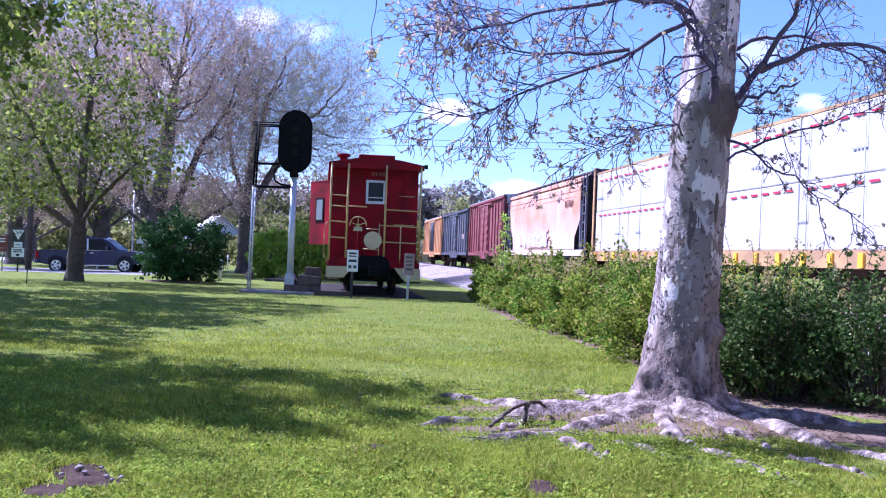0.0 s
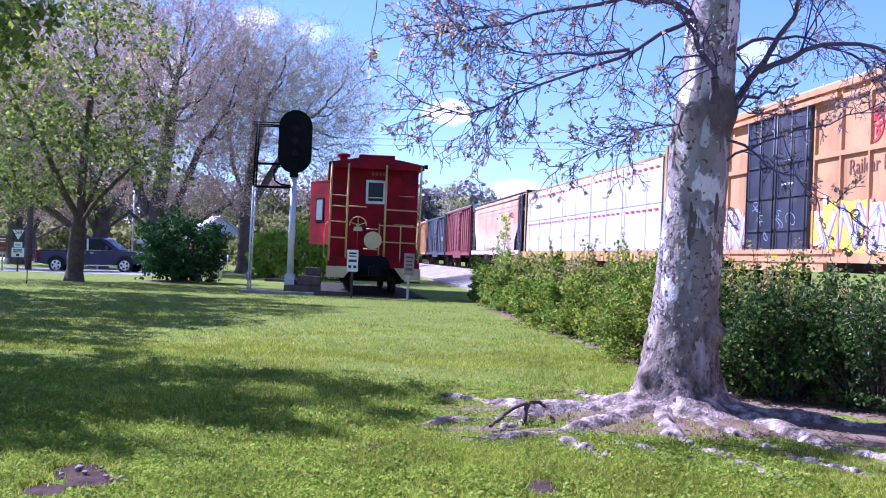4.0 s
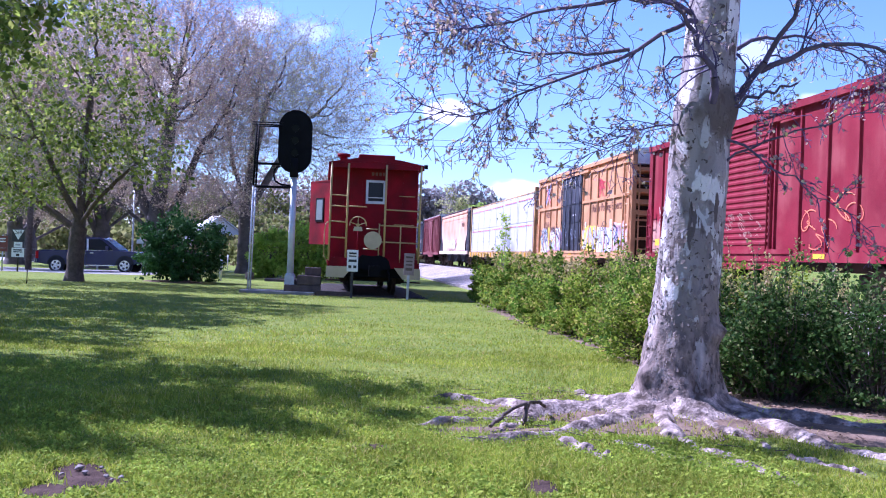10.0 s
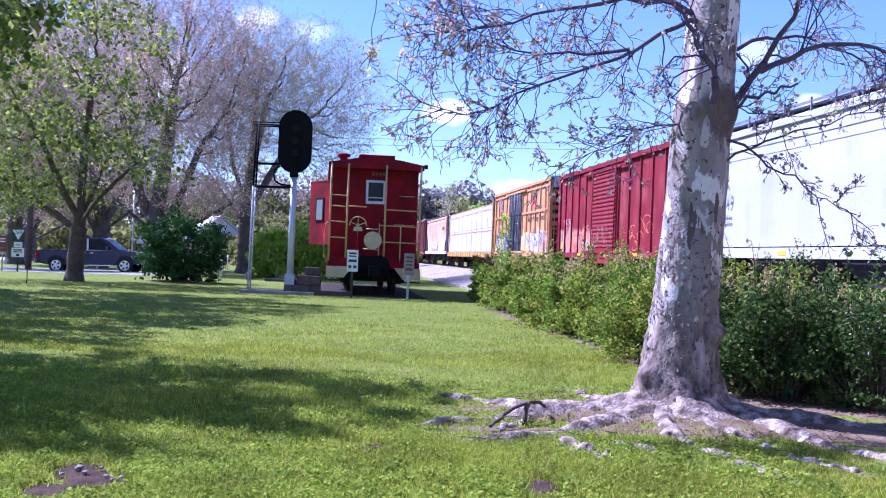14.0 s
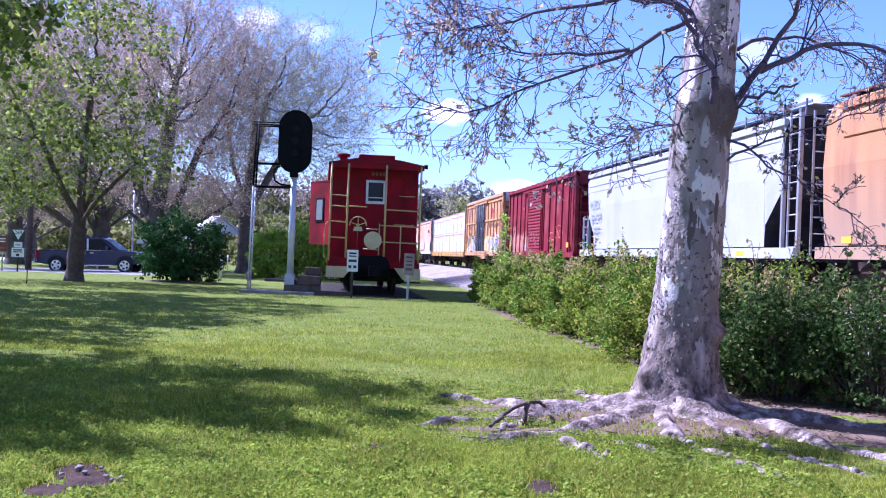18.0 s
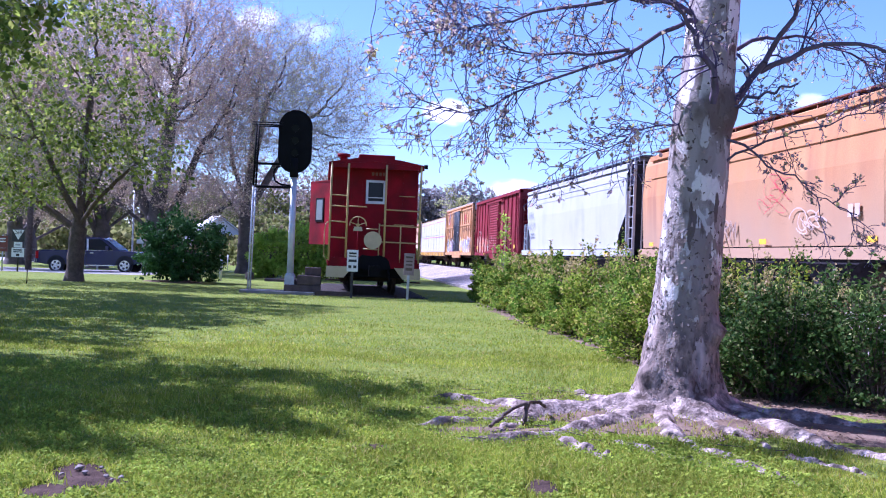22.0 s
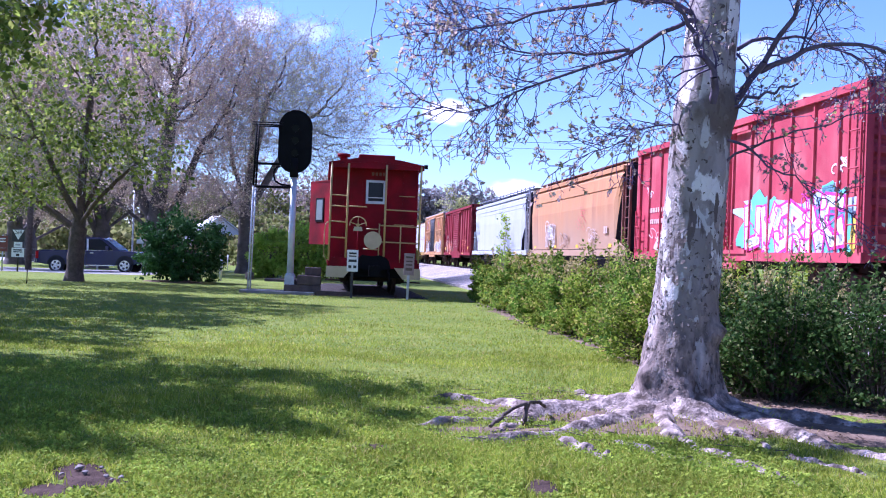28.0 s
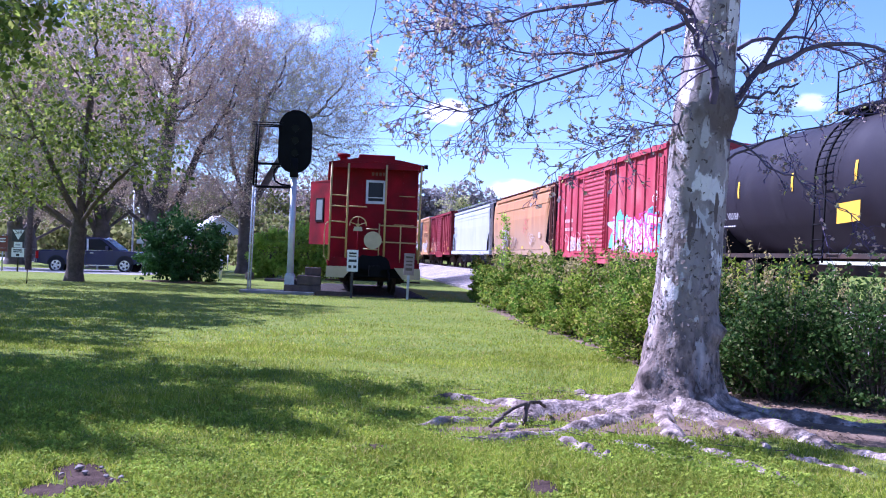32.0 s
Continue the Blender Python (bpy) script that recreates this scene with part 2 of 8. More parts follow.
def grow(rng, start, direction, length, radius, levels, split, spread, droop=0.0, wob=0.15, ratio=0.72, steps=5, up=0.1, first=0.3, rmin=0.004, thin=1.0):
    """Limbs of a tree: a list of rows p0, p1, r0, r1, level, and the twig ends."""
    rows, tips = [], []
    todo = [(np.array(start, float), np.array(direction, float), length, radius, 0)]
    while todo:
        p, d, ln, r, lev = todo.pop()
        d = d / np.linalg.norm(d)
        st = max(2, steps - lev)
        n_side = split[min(lev, len(split) - 1)]
        marks = np.sort(rng.uniform(first if lev == 0 else 0.15, 1.0, n_side)) if lev < levels else []
        mi = 0
        r_end = r * (0.16 if lev == 0 and thin < 1 else 0.45 if lev < levels else 0.5)
        for k in range(st):
            d = d + rng.normal(size=3) * wob
            d[2] += up * (1 if lev < 2 else 0.4) - droop * lev
            d /= np.linalg.norm(d)
            q = p + d * ln / st
            ra, rb = r + (r_end - r) * k / st, r + (r_end - r) * (k + 1) / st
            rows.append((*p, *q, max(ra, rmin), max(rb, rmin), lev))
            while mi < len(marks) and marks[mi] <= (k + 1) / st:
                f = marks[mi] * st - k
                side = rng.normal(size=3)
                side -= d * side.dot(d)
                side /= np.linalg.norm(side) + 1e-9
                nd = d * math.cos(spread) + side * math.sin(spread) * rng.uniform(0.7, 1.2)
                todo.append((p + (q - p) * f, nd, ln * ratio * rng.uniform(0.65, 1.1) * (1.15 - 0.4 * marks[mi]), (ra + (rb - ra) * f) * rng.uniform(0.42, 0.62) * (thin if lev == 0 else 1.0), lev + 1))
                mi += 1
            p = q
            if lev >= levels - 1:
                tips.append(p.copy())
    return np.array(rows), np.array(tips)


def ground_z(x, y):
    """Height of the lawn and of the track bank."""
    off = (x - 10.1) * COS + y * SIN  # across the track, from the near side of the cars
    bank = np.clip((off + 3.6) / 2.6, 0, 1)
    bank = bank * bank * (3 - 2 * bank) * 0.47
    far = np.clip((y - 42) / 30, 0, 1) * np.clip((-x - 14) / 7, 0, 1) * -0.2
    roll = 0.03 * np.sin(x * 0.7 + 1) * np.sin(y * 0.45) * np.clip((30 - y) / 15, 0, 1)
    mound = 0.1 * np.exp(-(((x - 2.35) / 0.95) ** 2 + ((y - 10.0) / 0.8) ** 2)) + 0.05 * np.exp(-(((x - 1.2) / 0.9) ** 2 + ((y - 9.9) / 0.35) ** 2))
    return bank + far + roll + mound


PHI = radians(6.56)
COS, SIN = math.cos(PHI), math.sin(PHI)
RAIL_Z = 0.72


def on_track(u, off=1.55, z=RAIL_Z):
    """A pose on the track, u metres along it; local x runs away along the track, local y towards the lawn."""
    x, y = 10.1 - u * SIN + off * COS, u * COS + off * SIN
    return pose(x, y, z, 0, 0, 90 + math.degrees(PHI))


# ---------- ground ----------
def build_ground():
    xs = np.unique(np.concatenate([np.linspace(-14, 16, 121), np.linspace(-60, 60, 61), np.array([-3000, -800, -300, -120, 120, 300, 800, 3000])]))
    ys = np.unique(np.concatenate([np.linspace(-6, 50, 113), np.linspace(50, 130, 41), np.array([-3000, -500, -60, -20, 200, 400, 900, 3500])]))
    X, Y = np.meshgrid(xs, ys)
    Z = ground_z(X, Y)
    v = np.stack([X, Y, Z], -1).reshape(-1, 3)
    nx = len(xs)
    i, j = np.meshgrid(np.arange(nx - 1), np.arange(len(ys) - 1))
    a = (j * nx + i).ravel()
    f = np.stack([a, a + 1, a + nx + 1, a + nx], 1)
    ob = part("ground", arrays_mesh("ground", v, f, M_LAWN, True), None)
    tagged(ob, "mown spring lawn with bright green grass and yellowish patches", "lawn", kind="structure")


build_ground()


def build_ballast():
    bm = bmesh.new()
    prof = [(-4.5, 0.2), (-1.9, 0.66), (1.9, 0.66), (5.0, 0.12), (5.0, -0.1), (-4.5, -0.1)]
    prism(bm, prof, "x", -60, 190)
    ob = part("ballast_bed", bm, M_GRAVEL, m=on_track(0, z=0.0))
    tagged(ob, "pale crushed stone ballast bed of the railway track", "ballast", kind="structure")
    tr = thing("railway_track", "pair of steel rails on the ballast bed", "track", on_track(0), kind="structure")
    for y in (-0.7525, 0.7525):
        bm = bmesh.new()
        box(bm, -60, 190, y - 0.035, y + 0.035, -0.05, 0)
        box(bm, -60, 190, y - 0.07, y + 0.07, -0.16, -0.14)
        box(bm, -60, 190, y - 0.01, y + 0.01, -0.14, -0.05)
        part("rail", bm, M_UNDER, tr)


build_ballast()

# ---------- lettering ----------
def lettering(body, size):
    cu = bpy.data.curves.new("lettering", "FONT")
    cu.body, cu.size, cu.align_x, cu.align_y = body, size, "CENTER", "CENTER"
    cu.extrude = 0.002
    ob = new("lettering", cu)
    me = bpy.data.meshes.new_from_object(ob.evaluated_get(bpy.context.evaluated_depsgraph_get()))
    bpy.data.objects.remove(ob)
    return me


def put_text(me, material, parent, m, name="lettering", label=""):
    me = me.copy()
    me.materials.clear()
    me.materials.append(material)
    return part(name, me, None, parent, label, m)


TXT = {k: lettering(k, s) for k, s in (("884549", 0.5), ("WFRX", 0.5), ("SHQX", 0.28), ("10184", 0.28), ("269", 0.34), ("WR", 0.4), ("WK", 0.4), ("617", 0.4), ("91", 0.4), ("FBOX", 0.36), ("50588", 0.36), ("Railcar Pooling Experts", 0.42))}


def side_text(x, z, y=1.5):
    """The pose of lettering on the near side of a car."""
    return pose(x, y, z, 90, 0, 180)


# ---------- train ----------
WHEELSETS = []
CARS = []

M_YBOX = mat("boxcar_yellow", (0.58, 0.29, 0.125), 0.6, var=0.12, scale=0.8, fine=40, bump=0.004, dirt=(0.3, 0.16, 0.07), dirt_amt=0.35, streak=3.0)
M_RED1 = mat("boxcar_dark_red", (0.22, 0.017, 0.028), 0.7, spec=0.15, var=0.25, scale=0.7, fine=40, bump=0.004, dirt=(0.28, 0.05, 0.055), dirt_amt=0.4, streak=2.5, chalk=(0.5, 0.29, 0.225), chalk_top=1.3, chalk_scale=1.9, chalk_amt=0.85, chalk_band=0.22)
M_RED1P = mat("boxcar_dark_red_door", (0.2, 0.015, 0.026), 0.7, spec=0.15, var=0.2, scale=0.7, fine=40, bump=0.004, dirt=(0.28, 0.06, 0.06), dirt_amt=0.35, streak=2.5)
M_RED2 = mat("boxcar_faded_red", (0.41, 0.05, 0.07), 0.65, spec=0.25, var=0.15, scale=0.7, fine=40, bump=0.004, dirt=(0.5, 0.14, 0.14), dirt_amt=0.35, streak=2.5)
M_BROWN = mat("boxcar_brown_red", (0.2, 0.04, 0.045), 0.65, var=0.15, scale=0.7, fine=40, bump=0.004, dirt=(0.3, 0.1, 0.09), dirt_amt=0.3, streak=2.5)
M_SLATE = mat("boxcar_slate", (0.055, 0.06, 0.085), 0.6, var=0.15, scale=0.7, fine=40, bump=0.004, dirt=(0.12, 0.12, 0.13), dirt_amt=0.3)
M_BLUEDOOR = mat("navy_door", (0.028, 0.03, 0.045), 0.5, var=0.2, scale=1, fine=40, bump=0.003, dirt=(0.1, 0.1, 0.12), dirt_amt=0.3, streak=3.0)
M_WHOP = mat("hopper_white", (0.46, 0.47, 0.47), 0.5, var=0.05, scale=0.6, fine=30, bump=0.003, dirt=(0.35, 0.37, 0.4), dirt_amt=0.4, streak=1.5)
M_OHOP = mat("hopper_orange", (0.5, 0.25, 0.105), 0.7, spec=0.25, var=0.16, scale=0.5, fine=30, bump=0.004, dirt=(0.36, 0.155, 0.075), dirt_amt=0.55, streak=2.2, dirt_scale=0.5, chalk=(0.36, 0.25, 0.165), chalk_top=2.3, chalk_amt=0.8, chalk_band=1.7, chalk_scale=0.9)
M_PEACH = mat("hopper_peach", (0.6, 0.3, 0.17), 0.65, var=0.1, scale=0.5, fine=30, bump=0.004, dirt=(0.74, 0.5, 0.4), dirt_amt=0.5, streak=2.0, dirt_scale=0.5, chalk=(0.74, 0.58, 0.5))
# near-black for hopper slopes, bays and undersides: their shade put into the colour
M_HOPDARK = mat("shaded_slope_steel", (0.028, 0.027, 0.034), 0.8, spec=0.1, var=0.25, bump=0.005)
M_RUST = mat("rust_brown", (0.17, 0.06, 0.04), 0.8, var=0.3, scale=2, fine=40, bump=0.006)
M_TANK = mat("tank_black", (0.022, 0.018, 0.025), 0.6, spec=0.18, var=0.2, scale=0.8, fine=50, bump=0.003, dirt=(0.035, 0.03, 0.036), dirt_amt=0.35, streak=2.0)
# rusty brown, darkened further so that the shade between end ridges is painted in
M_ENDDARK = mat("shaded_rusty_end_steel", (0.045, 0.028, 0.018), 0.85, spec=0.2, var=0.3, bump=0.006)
M_BOARD = mat("grey_roof_walk", (0.16, 0.16, 0.2), 0.7, var=0.2, bump=0.003)
M_ROOF_GALV = mat("galvanised_roof", (0.62, 0.62, 0.62), 0.5, 0.3, var=0.12, bump=0.003)
M_WRAP = mat("white_lumber_wrap", (0.52, 0.51, 0.52), 0.5, var=0.07, scale=2.0, fine=5, bump=0.02, fine_amt=0.03)
M_TAN = mat("tan_steel", (0.5, 0.3, 0.12), 0.65, var=0.15, scale=1, bump=0.004, dirt=(0.24, 0.15, 0.08), dirt_amt=0.4)
M_DASH = mat("red_print", (0.62, 0.03, 0.07), 0.5, var=0.1, bump=0.0)
M_GREYTXT = mat("grey_lettering", (0.33, 0.36, 0.4), 0.6, var=0.1, bump=0.0)
M_WHITETXT = mat("white_lettering", (0.75, 0.74, 0.74), 0.6, var=0.1, bump=0.0)
M_DARKTXT = mat("dark_lettering", (0.16, 0.07, 0.05), 0.6, var=0.1, bump=0.0)
M_REFLECT = mat("yellow_reflector", (0.85, 0.5, 0.03), 0.4, var=0.05, bump=0.0)
PAINT = {k: mat("spray_" + k, c, 0.5, var=0.15, scale=3, bump=0.0) for k, c in (
    ("white", (0.74, 0.74, 0.76)), ("magenta", (0.68, 0.05, 0.33)), ("teal", (0.16, 0.52, 0.55)), ("blue", (0.13, 0.17, 0.36)), ("sky", (0.42, 0.52, 0.68)), ("bone", (0.5, 0.38, 0.33)), ("tan", (0.36, 0.24, 0.18)), ("navy", (0.03, 0.04, 0.13)),
    ("red", (0.6, 0.06, 0.08)), ("yellow", (0.8, 0.6, 0.06)), ("pale", (0.68, 0.42, 0.38)), ("black", (0.03, 0.03, 0.04)), ("orange", (0.75, 0.22, 0.1)), ("violet", (0.42, 0.2, 0.5)))}


def ribbons(strokes, width, y, tris=True):
    """Flat strokes of paint on a car's side: quads with round joints. strokes: lists of (x, z)."""
    bm = bmesh.new()
    for st in strokes:
        if len(st) > 8:
            # a smooth stroke: one strip
            prev = None
            for k, (x, z) in enumerate(st):
                a, b = st[max(k - 1, 0)], st[min(k + 1, len(st) - 1)]
                d = Vector((b[0] - a[0], b[1] - a[1])).normalized()
                n = Vector((-d.y, d.x)) * width / 2
                pair = [bm.verts.new((x + n.x, y + 0.002, z + n.y)), bm.verts.new((x - n.x, y + 0.002, z - n.y))]
                if prev:
                    bm.faces.new((prev[0], prev[1], pair[1], pair[0]))
                prev = pair
            continue
        for (x0, z0), (x1, z1) in zip(st[:-1], st[1:]):
            d = Vector((x1 - x0, z1 - z0))
            if d.length < 1e-4:
                continue
            d.normalize()
            n = Vector((-d.y, d.x)) * width / 2
            e = d * width * 0.35
            q = [(x0 - e.x + n.x, z0 - e.y + n.y), (x0 - e.x - n.x, z0 - e.y - n.y), (x1 + e.x - n.x, z1 + e.y - n.y), (x1 + e.x + n.x, z1 + e.y + n.y)]
            prism_flat(bm, q, y)
    return bm


def prism_flat(bm, q, y, t=0.002):
    f = [bm.verts.new((p[0], y + t, p[1])) for p in q]
    bm.faces.new(f)


GLYPHS = (((0, 0), (0, 1), (0.5, 0.4), (1, 1), (1, 0)), ((1, 1), (0, 0.8), (0.9, 0.5), (0, 0.2), (1, 0)), ((0, 1), (0.5, 0), (1, 1)), ((0, 0), (0.1, 1), (0.9, 0.75), (0.1, 0.5), (1, 0)),
          ((1, 0.9), (0.3, 1), (0, 0.5), (0.3, 0), (1, 0.1), (0.9, 0.5)), ((0, 0), (0.5, 1), (1, 0)), ((0, 1), (0.1, 0), (0.9, 0.1), (1, 1)), ((0.1, 0), (0, 1), (0.9, 0.1), (1, 1)))


def daub(car, cx, cz, rx, rz, paint, rng, y=1.484, name="paint_patch"):
    """A ragged patch of paint on a car's side."""
    bm = bmesh.new()
    n = 40
    ph = rng.uniform(0, 6, 3)
    rim = []
    for k in range(n):
        a = 2 * math.pi * k / n
        w = 1 + 0.18 * math.sin(3 * a + ph[0]) + 0.14 * math.sin(7 * a + ph[1]) + 0.1 * rng.normal()
        sx, sz = math.cos(a), math.sin(a)
        rim.append((max(-7.0, min(7.0, cx + rx * w * math.copysign(abs(sx) ** 0.6, sx))), cz + rz * w * math.copysign(abs(sz) ** 0.6, sz)))
    mid = bm.verts.new((cx, y, cz))
    vs = [bm.verts.new((p[0], y, p[1])) for p in rim]
    for k in range(n):
        bm.faces.new((mid, vs[(k + 1) % n], vs[k]))
    part(name, bm, PAINT[paint], car)


def graffiti(car, x0, x1, z0, z1, letters, fill, line, halo, rng, y=1.49, name="graffiti", label="", width=0.2, shine=None):
    """Invented angular glyphs, no words: outline, fill, a highlight and a ragged ground of paint."""
    w = (x1 - x0) / letters
    shapes = []
    for k in range(letters):
        g = GLYPHS[rng.integers(0, len(GLYPHS))]
        lean = rng.uniform(-0.2, 0.2)
        a, b = z0 + (z1 - z0) * rng.uniform(0.0, 0.15), z0 + (z1 - z0) * rng.uniform(0.85, 1.05)
        shapes.append([(x1 - w * (k + 0.08 + 0.84 * p + lean * (q - 0.5) + rng.normal() * 0.04), a + (b - a) * min(1, max(0, q + rng.normal() * 0.05))) for p, q in g])
    if halo:
        for h, (fx, fr) in zip(halo if isinstance(halo, tuple) else (halo,), ((0.5, 0.56), (0.85, 0.2), (0.1, 0.16))):
            daub(car, x0 + (x1 - x0) * fx, (z0 + z1) / 2 + 0.05, (x1 - x0) * fr, (z1 - z0) * 0.62, h, rng, y - 0.006 + 0.002 * (fx > 0.5), name)
    for st in shapes:
        glyph = part(name, ribbons([st], width * 1.6, y), PAINT[line], car, label)
        part("fill", ribbons([st], width, y + 0.003), PAINT[fill], glyph, label)
        if shine:
            part("highlight", ribbons([[(x + width * 0.2, z + width * 0.2) for x, z in st[:3]]], width * 0.3, y + 0.006), PAINT[shine], glyph)


def scribble(car, x0, x1, z0, z1, n, paint, rng, y=1.49, width=0.03, name="scribble", size=1.0):
    """Thin looping spray lines."""
    sh = []
    for k in range(n):
        cx, cz = rng.uniform(x0, x1), rng.uniform(z0, z1)
        r = rng.uniform(0.08, 0.3) * size
        ph, fq = rng.uniform(0, 6), rng.uniform(1.5, 3)
        sh.append([(cx + r * 1.3 * math.sin(fq * a + ph) + 0.12 * a * size, cz + r * math.cos(a * 1.7 + ph)) for a in np.linspace(0, 4, 22)])
    for st in sh:
        part(name, ribbons([st], width, y), PAINT[paint], car)


_SHARED = {}


def wheelset_mesh():
    if "wheelset" not in _SHARED:
        bm = bmesh.new()
        rod(bm, (0, -1.05, 0), (0, 1.05, 0), 0.08, n=10)
        for s in (-1, 1):
            rod(bm, (0, s * 0.68, 0), (0, s * 0.72, 0), 0.5, n=24)
            rod(bm, (0, s * 0.72, 0), (0, s * 0.82, 0), 0.46, n=24)
            rod(bm, (0, s * 0.82, 0), (0, s * 0.9, 0), 0.15, n=12)
            for k in range(3):
                a = k * 2.1
                box(bm, 0.12, 0.4, s * 0.8 - 0.03, s * 0.8 + 0.03, -0.03, 0.03, Matrix.Rotation(a, 4, "Y"))
        _SHARED["wheelset"] = mesh_of("wheelset", bm, M_UNDER)
    return _SHARED["wheelset"]


def bogie_mesh():
    if "bogie" not in _SHARED:
        bm = bmesh.new()
        for s in (-1, 1):
            y = s * 1.0
            prism(bm, [(-1.15, 0.5), (-1.15, 0.68), (-0.75, 0.72), (-0.45, 0.82), (0.45, 0.82), (0.75, 0.72), (1.15, 0.68), (1.15, 0.5), (0.8, 0.5), (0.4, 0.3), (-0.4, 0.3), (-0.8, 0.5)], "y", y - 0.07, y + 0.07)
            for k in (-0.2, 0, 0.2):
                rod(bm, (k, y + s * 0.07, 0.36), (k, y + s * 0.07, 0.62), 0.07, n=8)
            for k in (-0.9, 0.9):
                box(bm, k - 0.13, k + 0.13, y - 0.12, y + 0.12, 0.36, 0.66)
        box(bm, -0.22, 0.22, -1.1, 1.1, 0.55, 0.82)
        _SHARED["bogie"] = mesh_of("bogie", bm, M_UNDER)
    return _SHARED["bogie"]


def add_bogies(car, half):
    for x in (-half, half):
        b = part("bogie", bogie_mesh(), None, car, "", pose(x, 0, 0))
        for k in (-0.9, 0.9):
            w = part("wheelset", wheelset_mesh(), None, b, "", pose(k, 0, 0.46))
            WHEELSETS.append(w)


def add_coupler(car, x, s):
    bm = bmesh.new()
    box(bm, min(x, x + s * 0.45), max(x, x + s * 0.45), -0.09, 0.09, 0.76, 0.96)
    box(bm, min(x + s * 0.38, x + s * 0.62), max(x + s * 0.38, x + s * 0.62), -0.17, 0.15, 0.7, 1.02)
    part("coupler", bm, M_UNDER, car)


def ladder(car, p, across, h, width=0.42, rungs=8, material=None, name="ladder", r=0.016):
    """A ladder with its foot at p; across: the way its rungs run."""
    p, a = Vector(p), Vector(across)
    bm = bmesh.new()
    for s in (-0.5, 0.5):
        q = p + a * width * s
        box(bm, q.x - 0.02, q.x + 0.02, q.y - 0.02, q.y + 0.02, q.z, q.z + h)
    ob = part(name, bm, material, car)
    for k in range(rungs):
        z = p.z + h * (k + 0.5) / rungs
        bm = bmesh.new()
        rod(bm, p + a * width * -0.5 + Vector((0, 0, z - p.z)), p + a * width * 0.5 + Vector((0, 0, z - p.z)), r, n=5)
        part("rung", bm, material, ob)
    return ob


def new_car(name, label, category, u_front, u_back):
    car = thing(name, label, category, on_track((u_front + u_back) / 2), group="freight train")
    CARS.append((car, (u_front + u_back) / 2))
    return car, (u_front - u_back)


